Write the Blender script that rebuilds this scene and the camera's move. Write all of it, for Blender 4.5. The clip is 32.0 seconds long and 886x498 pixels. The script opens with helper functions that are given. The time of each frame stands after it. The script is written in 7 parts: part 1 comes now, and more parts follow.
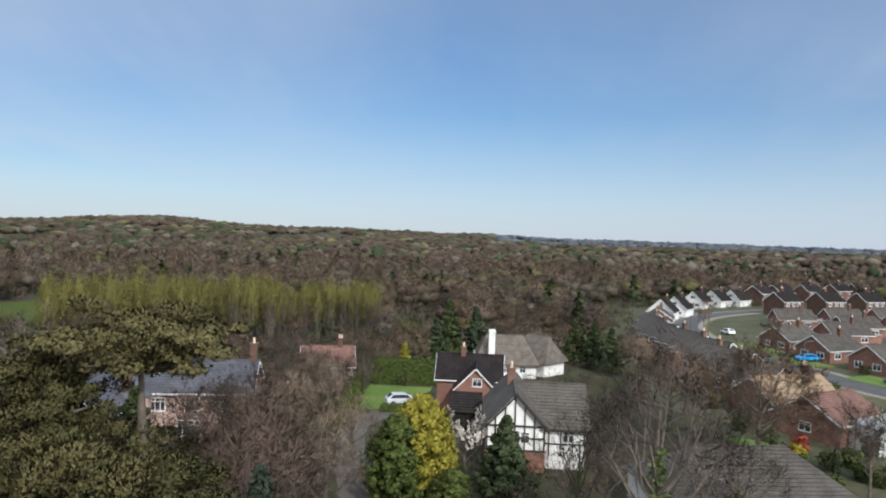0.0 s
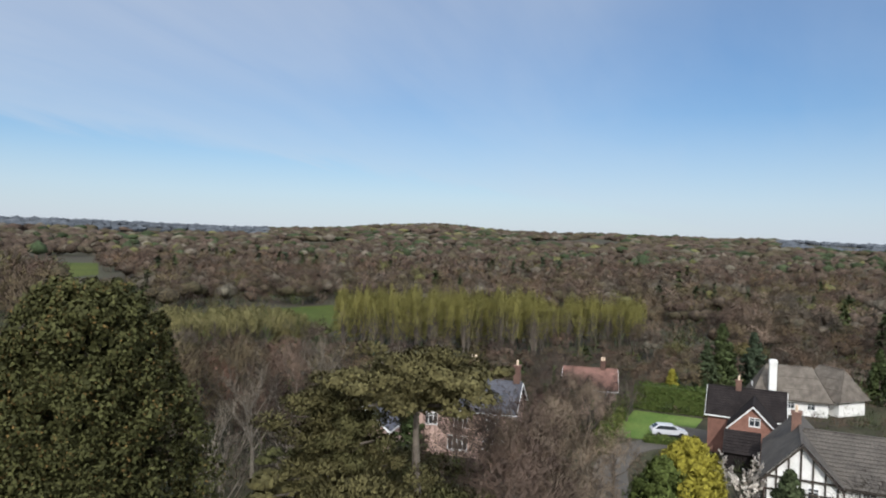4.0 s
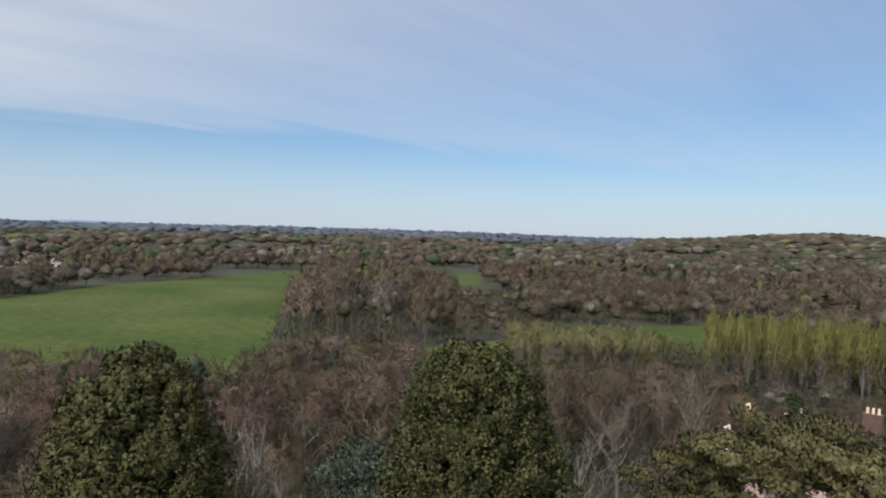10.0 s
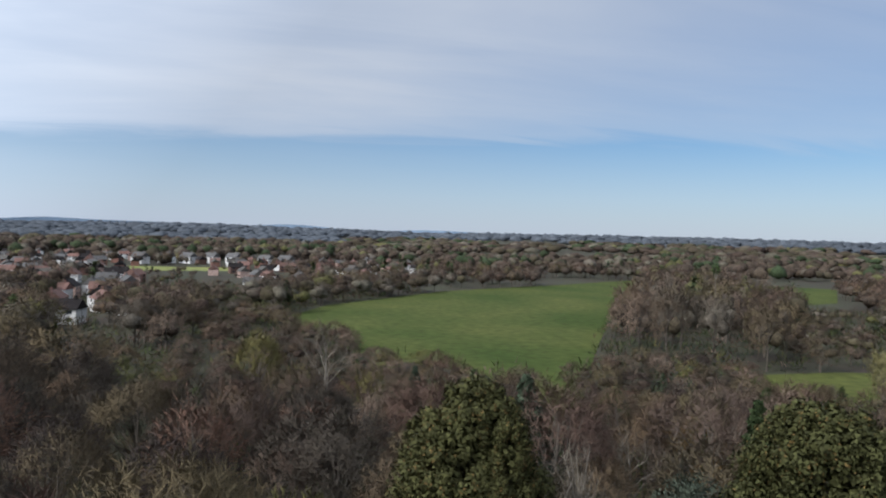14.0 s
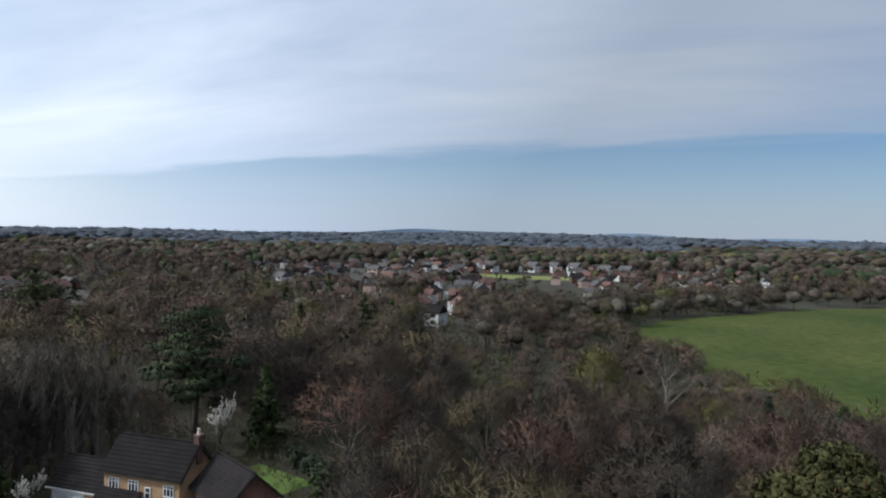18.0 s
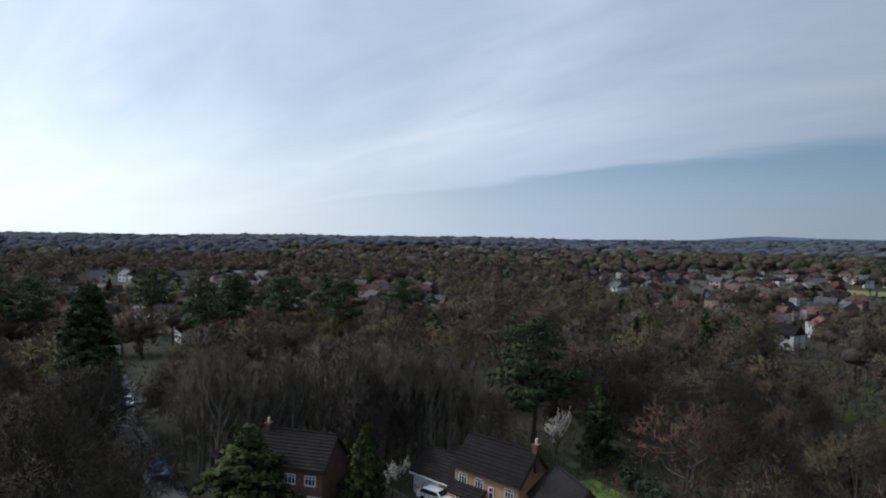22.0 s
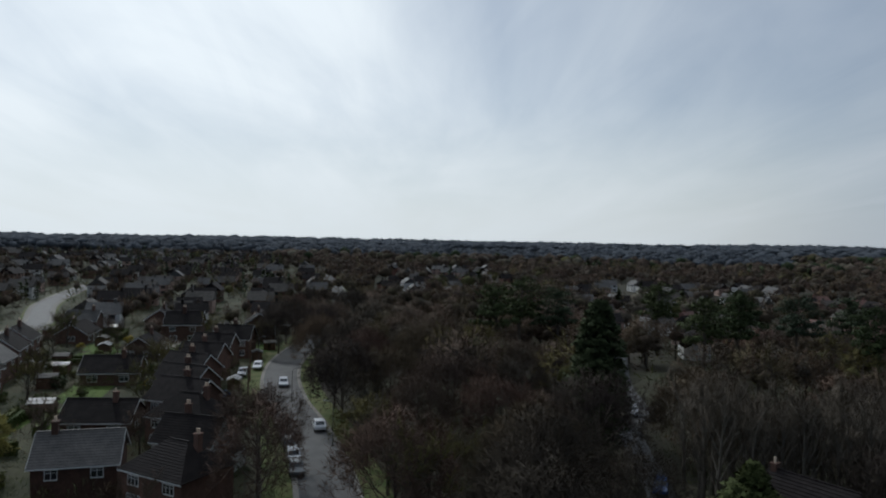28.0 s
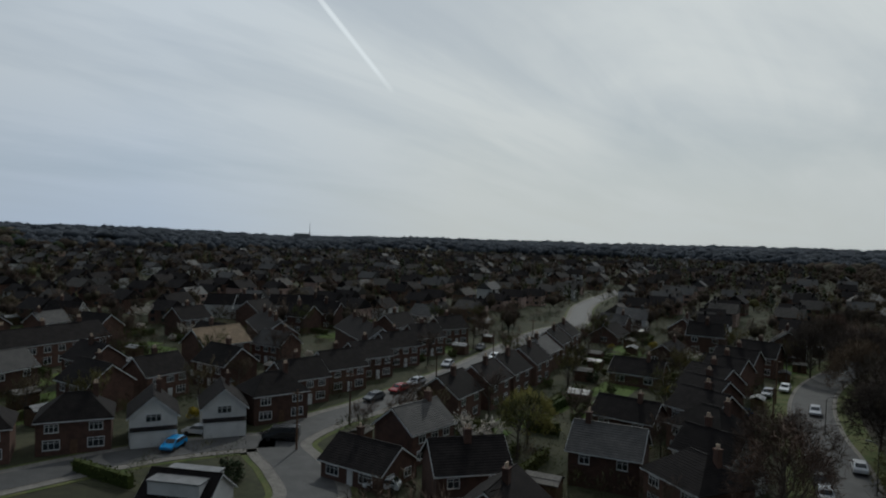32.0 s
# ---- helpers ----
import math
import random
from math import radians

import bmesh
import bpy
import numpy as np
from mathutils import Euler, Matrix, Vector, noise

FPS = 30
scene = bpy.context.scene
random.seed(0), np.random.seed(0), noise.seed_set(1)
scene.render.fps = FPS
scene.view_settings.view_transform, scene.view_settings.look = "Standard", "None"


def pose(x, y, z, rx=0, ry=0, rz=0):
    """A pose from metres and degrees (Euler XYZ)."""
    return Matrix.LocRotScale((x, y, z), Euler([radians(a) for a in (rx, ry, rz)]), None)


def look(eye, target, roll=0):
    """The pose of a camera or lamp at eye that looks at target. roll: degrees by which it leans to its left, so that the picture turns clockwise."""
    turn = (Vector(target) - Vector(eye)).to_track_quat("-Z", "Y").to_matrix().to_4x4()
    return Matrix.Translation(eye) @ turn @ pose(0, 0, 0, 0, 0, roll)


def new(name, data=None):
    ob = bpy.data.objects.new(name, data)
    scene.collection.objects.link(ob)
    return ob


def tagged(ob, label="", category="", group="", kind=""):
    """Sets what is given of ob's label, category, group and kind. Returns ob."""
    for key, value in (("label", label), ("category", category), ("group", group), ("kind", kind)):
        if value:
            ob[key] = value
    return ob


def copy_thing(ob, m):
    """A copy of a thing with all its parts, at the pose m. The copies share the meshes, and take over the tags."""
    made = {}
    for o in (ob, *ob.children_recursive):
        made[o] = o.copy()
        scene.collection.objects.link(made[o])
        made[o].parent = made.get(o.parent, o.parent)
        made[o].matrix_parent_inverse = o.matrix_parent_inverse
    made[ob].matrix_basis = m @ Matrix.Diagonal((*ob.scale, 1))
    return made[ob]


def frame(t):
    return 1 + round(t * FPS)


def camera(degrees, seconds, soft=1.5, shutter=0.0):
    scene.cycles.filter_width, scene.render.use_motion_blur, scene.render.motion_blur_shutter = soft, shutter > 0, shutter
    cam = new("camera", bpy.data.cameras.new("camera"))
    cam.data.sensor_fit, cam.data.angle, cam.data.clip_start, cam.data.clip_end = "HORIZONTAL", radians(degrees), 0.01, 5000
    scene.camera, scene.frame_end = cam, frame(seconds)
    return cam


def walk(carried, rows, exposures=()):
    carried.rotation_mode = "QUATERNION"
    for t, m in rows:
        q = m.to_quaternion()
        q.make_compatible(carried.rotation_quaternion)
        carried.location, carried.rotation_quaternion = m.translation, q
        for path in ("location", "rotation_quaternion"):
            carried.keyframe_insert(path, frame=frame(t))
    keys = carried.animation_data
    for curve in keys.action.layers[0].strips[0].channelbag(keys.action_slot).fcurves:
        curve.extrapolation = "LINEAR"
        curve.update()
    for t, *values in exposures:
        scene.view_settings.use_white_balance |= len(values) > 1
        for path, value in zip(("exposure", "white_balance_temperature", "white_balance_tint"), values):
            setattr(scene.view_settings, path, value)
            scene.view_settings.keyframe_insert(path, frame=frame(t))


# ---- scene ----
# ---- camera ----
cam = camera(65.23, 32.0, soft=2.0)
# seconds, eye x y z, heading to the left of +y, pitch, roll (degrees)
PATH = [
    (0, -0.00, 0.00, 20.80, 4.14, -0.48, 1.89),
    (0.5, -0.00, -0.01, 21.08, 6.50, -0.52, 1.88),
    (1, -0.01, -0.02, 21.37, 8.87, -0.55, 1.85),
    (1.5, -0.00, -0.02, 21.65, 13.38, -0.54, 1.81),
    (2, 0.00, -0.02, 21.94, 15.83, -0.58, 1.78),
    (2.5, 0.01, -0.02, 22.23, 18.28, -0.64, 1.77),
    (3, 0.03, -0.02, 22.50, 20.73, -0.68, 1.77),
    (3.5, 0.07, -0.03, 22.76, 23.20, -0.71, 1.76),
    (5.5, 0.17, -0.15, 23.69, 33.08, -0.76, 1.83),
    (6, 0.17, -0.18, 23.91, 35.55, -0.76, 1.89),
    (6.5, 0.17, -0.21, 24.11, 38.05, -0.77, 1.90),
    (7, 0.19, -0.24, 24.28, 40.51, -0.79, 1.87),
    (7.5, 0.21, -0.26, 24.44, 42.97, -0.79, 1.84),
    (8, 0.24, -0.29, 24.59, 45.43, -0.79, 1.86),
    (8.5, 0.27, -0.34, 24.73, 47.86, -0.80, 1.83),
    (9, 0.31, -0.41, 24.87, 50.29, -0.80, 1.80),
    (9.5, 0.33, -0.48, 25.01, 52.76, -0.79, 1.80),
    (10, 0.35, -0.56, 25.15, 55.26, -0.79, 1.77),
    (10.5, 0.36, -0.61, 25.29, 58.01, -0.79, 1.74),
    (11, 0.35, -0.63, 25.43, 61.25, -0.81, 1.77),
    (11.5, 0.33, -0.59, 25.59, 64.59, -0.82, 1.78),
    (12, 0.31, -0.55, 25.74, 67.97, -0.83, 1.80),
    (12.5, 0.30, -0.52, 25.89, 71.43, -0.83, 1.81),
    (13, 0.30, -0.51, 26.04, 74.89, -0.84, 1.80),
    (13.5, 0.32, -0.51, 26.19, 78.37, -0.87, 1.82),
    (14, 0.34, -0.50, 26.33, 81.86, -0.92, 1.85),
    (14.5, 0.38, -0.47, 26.48, 85.30, -0.92, 1.85),
    (16.5, 0.51, -0.34, 27.03, 99.20, -1.00, 1.67),
    (17, 0.52, -0.35, 27.16, 102.61, -1.01, 1.64),
    (17.5, 0.52, -0.35, 27.29, 106.05, -1.02, 1.64),
    (18, 0.50, -0.35, 27.42, 109.50, -1.03, 1.63),
    (18.5, 0.51, -0.35, 27.55, 112.90, -1.04, 1.59),
    (19, 0.52, -0.35, 27.68, 116.50, -1.04, 1.57),
    (19.5, 0.52, -0.34, 27.81, 119.86, -1.05, 1.56),
    (20, 0.54, -0.34, 27.94, 123.22, -1.09, 1.57),
    (20.5, 0.54, -0.35, 28.07, 126.59, -1.10, 1.56),
    (21, 0.52, -0.36, 28.20, 129.99, -1.12, 1.59),
    (21.5, 0.49, -0.37, 28.33, 133.40, -1.11, 1.57),
    (22, 0.46, -0.40, 28.47, 136.79, -1.13, 1.56),
    (22.5, 0.42, -0.42, 28.61, 140.20, -1.16, 1.58),
    (23, 0.38, -0.44, 28.75, 143.58, -1.19, 1.57),
    (23.5, 0.34, -0.43, 28.90, 146.95, -1.21, 1.57),
    (24, 0.31, -0.44, 29.04, 150.33, -1.23, 1.56),
    (24.5, 0.30, -0.46, 29.18, 153.67, -1.26, 1.54),
    (25, 0.28, -0.49, 29.30, 157.05, -1.28, 1.56),
    (25.5, 0.27, -0.52, 29.41, 160.69, -1.29, 1.59),
    (27.5, 0.26, -0.58, 29.76, 172.56, -1.33, 1.56),
    (28, 0.25, -0.55, 29.82, 176.89, -1.41, 1.56),
    (28.5, 0.24, -0.48, 29.87, 181.67, -1.46, 1.56),
    (29, 0.22, -0.40, 29.90, 186.51, -1.51, 1.57),
    (29.5, 0.21, -0.35, 29.93, 191.40, -1.54, 1.59),
    (30, 0.19, -0.33, 29.94, 196.41, -1.58, 1.63),
    (30.5, 0.19, -0.37, 29.95, 201.77, -1.64, 1.66),
    (31, 0.20, -0.44, 29.96, 207.29, -1.68, 1.70),
    (31.5, 0.21, -0.52, 29.96, 212.88, -1.73, 1.66),
    (32, 0.22, -0.58, 29.95, 218.38, -1.74, 1.63),
]


def gimbal(x, y, z, heading, pitch, roll):
    h, p = radians(heading), radians(pitch)
    ahead = Vector((-math.sin(h) * math.cos(p), math.cos(h) * math.cos(p), math.sin(p)))
    eye = Vector((x, y, z))
    return look(eye, eye + ahead * 10, roll)


EXPOSURES = [(0, -0.36, 6100, 10), (6, -0.36, 6200, 11), (10, -0.42, 6050, 11), (13, -0.48, 5950, 11), (17, -0.75, 5800, 10), (19, -0.88, 5750, 9), (23, -1.32, 5650, 9), (25, -1.55, 5700, 8), (28, -1.8, 5800, 7), (30, -2.2, 5950, 5), (32, -2.34, 6050, 5)]
walk(cam, [(row[0], gimbal(*row[1:])) for row in PATH], EXPOSURES)

# ---- light ----
SUN_AZ, SUN_EL = 208.0, 38.0   # degrees left of +y, degrees up


def az_dir(az, el=0.0):
    a, e = radians(az), radians(el)
    return Vector((-math.sin(a) * math.cos(e), math.cos(a) * math.cos(e), math.sin(e)))


sun_to = az_dir(SUN_AZ, SUN_EL)
sun = new("sun", bpy.data.lights.new("sun", "SUN"))
sun.data.energy, sun.data.angle, sun.data.color = 5.0, radians(0.6), (1.0, 0.95, 0.87)
sun.matrix_basis = look(sun_to * 100, (0, 0, 0))

world = bpy.data.worlds.new("sky")
scene.world = world
world.use_nodes = True
wt = world.node_tree
wt.nodes.clear()


def wn(kind, **props):
    n = wt.nodes.new(kind)
    for k, v in props.items():
        if k == "op":
            n.operation = v
        elif k == "ins":
            for i, val in v.items():
                n.inputs[i].default_value = val
    return n


def wl(a, b, out=0):
    wt.links.new(a.outputs[out], b)


sky = wn("ShaderNodeTexSky")
sky.sky_type, sky.sun_disc = "NISHITA", False
sky.sun_elevation, sky.sun_rotation = radians(SUN_EL), radians(360 - SUN_AZ)
sky.altitude, sky.air_density, sky.dust_density, sky.ozone_density = 50, 1.0, 0.25, 3.0
bg = wn("ShaderNodeBackground", ins={1: 0.12})
wout = wn("ShaderNodeOutputWorld")
# thin cirrus: noise on a flat sheet overhead, stretched into streaks
tc = wn("ShaderNodeTexCoord")
sep = wn("ShaderNodeSeparateXYZ")
wl(tc, sep.inputs[0])
zup = wn("ShaderNodeMath", op="ADD", ins={1: 0.16})
wl(sep, zup.inputs[0], 2)
zpos = wn("ShaderNodeMath", op="MAXIMUM", ins={1: 0.05})
wl(zup, zpos.inputs[0])
px = wn("ShaderNodeMath", op="DIVIDE")
py = wn("ShaderNodeMath", op="DIVIDE")
wl(sep, px.inputs[0], 0)
wl(sep, py.inputs[0], 1)
wl(zpos, px.inputs[1])
wl(zpos, py.inputs[1])
comb = wn("ShaderNodeCombineXYZ")
wl(px, comb.inputs[0])
wl(py, comb.inputs[1])
mp = wn("ShaderNodeMapping")
mp.inputs["Rotation"].default_value = (0, 0, radians(-8))
mp.inputs["Scale"].default_value = (1.15, 0.5, 1.0)
wl(comb, mp.inputs[0])
big = wn("ShaderNodeTexNoise")
big.inputs["Scale"].default_value, big.inputs["Detail"].default_value, big.inputs["Roughness"].default_value = 0.8, 7.0, 0.52
big.inputs["Distortion"].default_value = 0.6
wl(mp, big.inputs["Vector"])
ramp = wn("ShaderNodeMapRange", ins={1: 0.32, 2: 0.66, 3: 0.6, 4: 0.9})
wl(big, ramp.inputs[0])
# more veil on the sunny side
dot = wn("ShaderNodeVectorMath", op="DOT_PRODUCT", ins={1: tuple(sun_to)})
wl(tc, dot.inputs[0])
side = wn("ShaderNodeMapRange", ins={1: -0.95, 2: -0.25, 3: 0.16, 4: 1.0})
wl(dot, side.inputs[0], 1)
veil0 = wn("ShaderNodeMath", op="MULTIPLY")
wl(ramp, veil0.inputs[0])
near_sun = wn("ShaderNodeMapRange", ins={1: 0.0, 2: 0.5, 3: 1.0, 4: 1.18})
wl(dot, near_sun.inputs[0], 1)
side2 = wn("ShaderNodeMath", op="MULTIPLY")
wl(side, side2.inputs[0])
wl(near_sun, side2.inputs[1])
wl(side2, veil0.inputs[1])
# fine streaks across the veil
mp2 = wn("ShaderNodeMapping")
mp2.inputs["Rotation"].default_value = (0, 0, radians(24))
mp2.inputs["Scale"].default_value = (3.2, 0.7, 1.0)
wl(comb, mp2.inputs[0])
wisp = wn("ShaderNodeTexNoise")
wisp.inputs["Scale"].default_value, wisp.inputs["Detail"].default_value, wisp.inputs["Roughness"].default_value = 1.0, 6.0, 0.55
wisp.inputs["Distortion"].default_value = 0.8
wl(mp2, wisp.inputs["Vector"])
wispr = wn("ShaderNodeMapRange", ins={1: 0.35, 2: 0.65, 3: 0.93, 4: 1.05})
wl(wisp, wispr.inputs[0])
veil1 = wn("ShaderNodeMath", op="MULTIPLY")
wl(veil0, veil1.inputs[0])
wl(wispr, veil1.inputs[1])
# two thin places in the veil, where the blue shows
for hole_az, hole_el, c0, c1, left in ((342, 14, 0.80, 0.95, 0.5), (158, 27, 0.87, 0.98, 0.66)):
    hd = wn("ShaderNodeVectorMath", op="DOT_PRODUCT", ins={1: tuple(az_dir(hole_az, hole_el))})
    wl(tc, hd.inputs[0])
    hr = wn("ShaderNodeMapRange", ins={1: c0, 2: c1, 3: 1.0, 4: left})
    hr.interpolation_type = "SMOOTHSTEP"
    wl(hd, hr.inputs[0], 1)
    hm = wn("ShaderNodeMath", op="MULTIPLY")
    wl(veil1, hm.inputs[0])
    wl(hr, hm.inputs[1])
    veil1 = hm
# the cloud sheet ends in a straight edge, with clear sky beyond it
edge = wn("ShaderNodeVectorMath", op="DOT_PRODUCT", ins={1: tuple(az_dir(78))})
wl(tc, edge.inputs[0])
zlow = wn("ShaderNodeMath", op="ADD", ins={1: 0.02})
wl(sep, zlow.inputs[0], 2)
zlow2 = wn("ShaderNodeMath", op="MAXIMUM", ins={1: 0.01})
wl(zlow, zlow2.inputs[0])
far_ = wn("ShaderNodeMath", op="DIVIDE")
wl(edge, far_.inputs[0], 1)
wl(zlow2, far_.inputs[1])
wob = wn("ShaderNodeMath", op="MULTIPLY_ADD", ins={1: 3.0, 2: -1.5})
wl(wisp, wob.inputs[0])
far2 = wn("ShaderNodeMath", op="ADD")
wl(far_, far2.inputs[0])
wl(wob, far2.inputs[1])
sheet_mask = wn("ShaderNodeMapRange", ins={1: 5.5, 2: 6.5, 3: 1.0, 4: 0.25})
sheet_mask.interpolation_type = "SMOOTHSTEP"
wl(far2, sheet_mask.inputs[0])
# towards the sun the veil reaches the horizon
south = wn("ShaderNodeVectorMath", op="DOT_PRODUCT", ins={1: tuple(az_dir(185))})
wl(tc, south.inputs[0])
fill = wn("ShaderNodeMapRange", ins={1: 0.55, 2: 0.85, 3: 0.0, 4: 1.0})
wl(south, fill.inputs[0], 1)
sheet_all = wn("ShaderNodeMath", op="MAXIMUM")
wl(sheet_mask, sheet_all.inputs[0])
wl(fill, sheet_all.inputs[1])
veil = wn("ShaderNodeMath", op="MULTIPLY")
wl(veil1, veil.inputs[0])
wl(sheet_all, veil.inputs[1])
glow_far = wn("ShaderNodeMapRange", ins={1: -0.15, 2: 0.55, 3: 7.5, 4: 17.5})
wl(dot, glow_far.inputs[0], 1)
glow_near = wn("ShaderNodeMapRange", ins={1: 0.4, 2: 0.95, 3: 0.0, 4: 9.0})
wl(dot, glow_near.inputs[0], 1)
glow = wn("ShaderNodeMath", op="ADD")
wl(glow_far, glow.inputs[0])
wl(glow_near, glow.inputs[1])
cloudtint = wn("ShaderNodeMix")
cloudtint.data_type = "RGBA"
cloudtint.inputs[6].default_value, cloudtint.inputs[7].default_value = (0.96, 1.0, 1.05, 1), (1.02, 1.02, 0.99, 1)
wl(fill, cloudtint.inputs[0])
cloudcol = wn("ShaderNodeVectorMath", op="SCALE")
wt.links.new(cloudtint.outputs[2], cloudcol.inputs[0])
mixc = wn("ShaderNodeMix")
mixc.data_type = "RGBA"
wl(veil, mixc.inputs[0])
sat = wn("ShaderNodeHueSaturation", ins={"Saturation": 1.4, "Value": 1.08})
wl(sky, sat.inputs["Color"])
wl(sat, mixc.inputs[6])
wl(cloudcol, mixc.inputs[7])
# a short contrail: a thin bright arc between two directions
ca, cb = az_dir(229.43, 18.08), az_dir(223.11, 11.19)
cn = ca.cross(cb).normalized()
ct = (cb - ca).normalized()
cmid = (ca + cb) * 0.5
off = wn("ShaderNodeVectorMath", op="DOT_PRODUCT", ins={1: tuple(cn)})
wl(tc, off.inputs[0])
offa = wn("ShaderNodeMath", op="ABSOLUTE")
wl(off, offa.inputs[0], 1)
line = wn("ShaderNodeMapRange", ins={1: 0.0010, 2: 0.0042, 3: 0.5, 4: 0.0})
wl(offa, line.inputs[0])
near_mid = wn("ShaderNodeVectorMath", op="DISTANCE", ins={1: tuple(cmid)})
wl(tc, near_mid.inputs[0])
ends = wn("ShaderNodeMapRange", ins={1: (cb - ca).length * 0.3, 2: (cb - ca).length * 0.55, 3: 1.0, 4: 0.0})
wl(near_mid, ends.inputs[0], 1)
trail = wn("ShaderNodeMath", op="MULTIPLY")
wl(line, trail.inputs[0])
wl(ends, trail.inputs[1])
veil_sum = wn("ShaderNodeMath", op="ADD")
wl(veil, veil_sum.inputs[0])
wl(trail, veil_sum.inputs[1])
veil_sum.use_clamp = True
wl(veil_sum, mixc.inputs[0])
trail_glow = wn("ShaderNodeMath", op="MULTIPLY_ADD", ins={1: 0.4, 2: 1.0})
wl(trail, trail_glow.inputs[0])
glow_all = wn("ShaderNodeMath", op="MULTIPLY")
wl(glow, glow_all.inputs[0])
wl(trail_glow, glow_all.inputs[1])
wl(glow_all, cloudcol.inputs["Scale"])
# pale haze along the horizon
low = wn("ShaderNodeMapRange", ins={1: 0.0, 2: 0.18, 3: 0.82, 4: 0.0})
wl(sep, low.inputs[0], 2)
hazeglow = wn("ShaderNodeMath", op="MULTIPLY", ins={1: 0.92})
wl(glow, hazeglow.inputs[0])
# bluer away from the sun, creamy below it
hazetint = wn("ShaderNodeMix")
hazetint.data_type = "RGBA"
hazetint.inputs[6].default_value, hazetint.inputs[7].default_value = (0.85, 0.96, 1.14, 1), (1.02, 1.02, 0.97, 1)
wl(fill, hazetint.inputs[0])
hazecol = wn("ShaderNodeVectorMath", op="SCALE")
wt.links.new(hazetint.outputs[2], hazecol.inputs[0])
wl(hazeglow, hazecol.inputs["Scale"])
mixh = wn("ShaderNodeMix")
mixh.data_type = "RGBA"
wl(low, mixh.inputs[0])
wt.links.new(mixc.outputs[2], mixh.inputs[6])
wl(hazecol, mixh.inputs[7])
wt.links.new(mixh.outputs[2], bg.inputs[0])
wl(bg, wout.inputs[0])
# ---- materials ----
def mat(name, a, b, scale=3.0, rough=0.85, bump=0.0, vary=0.0, fine=40.0, metal=0.0, spec=0.3, stain=0.25):
    """Two colours mixed by coarse and fine noise; vary: brightness spread between objects."""
    m = bpy.data.materials.new(name)
    m.use_nodes = True
    t = m.node_tree
    n, l = t.nodes, t.links
    p = n["Principled BSDF"]
    p.inputs["Roughness"].default_value = rough
    p.inputs["Metallic"].default_value = metal
    p.inputs["Specular IOR Level"].default_value = spec
    tcn = n.new("ShaderNodeTexCoord")
    n1 = n.new("ShaderNodeTexNoise")
    n1.inputs["Scale"].default_value, n1.inputs["Detail"].default_value = scale, 5.0
    n2 = n.new("ShaderNodeTexNoise")
    n2.inputs["Scale"].default_value, n2.inputs["Detail"].default_value = fine, 3.0
    l.new(tcn.outputs["Object"], n1.inputs["Vector"])
    l.new(tcn.outputs["Object"], n2.inputs["Vector"])
    r = n.new("ShaderNodeMapRange")
    r.inputs[1].default_value, r.inputs[2].default_value = 0.35, 0.65
    l.new(n1.outputs["Fac"], r.inputs[0])
    mix = n.new("ShaderNodeMix")
    mix.data_type = "RGBA"
    mix.inputs[6].default_value, mix.inputs[7].default_value = (*a, 1), (*b, 1)
    l.new(r.outputs[0], mix.inputs[0])
    r2 = n.new("ShaderNodeMapRange")
    r2.inputs[1].default_value, r2.inputs[2].default_value = 0.3, 0.7
    r2.inputs[3].default_value, r2.inputs[4].default_value = 1 - stain, 1 + stain
    l.new(n2.outputs["Fac"], r2.inputs[0])
    hsv = n.new("ShaderNodeHueSaturation")
    l.new(mix.outputs[2], hsv.inputs["Color"])
    val = r2.outputs[0]
    if vary:
        info = n.new("ShaderNodeObjectInfo")
        r3 = n.new("ShaderNodeMapRange")
        r3.inputs[3].default_value, r3.inputs[4].default_value = 1 - vary, 1 + vary
        l.new(info.outputs["Random"], r3.inputs[0])
        mu = n.new("ShaderNodeMath")
        mu.operation = "MULTIPLY"
        l.new(val, mu.inputs[0])
        l.new(r3.outputs[0], mu.inputs[1])
        val = mu.outputs[0]
    l.new(val, hsv.inputs["Value"])
    l.new(hsv.outputs[0], p.inputs["Base Color"])
    if bump:
        bu = n.new("ShaderNodeBump")
        bu.inputs["Strength"].default_value, bu.inputs["Distance"].default_value = bump, 0.03
        l.new(n2.outputs["Fac"], bu.inputs["Height"])
        l.new(bu.outputs[0], p.inputs["Normal"])
    return m


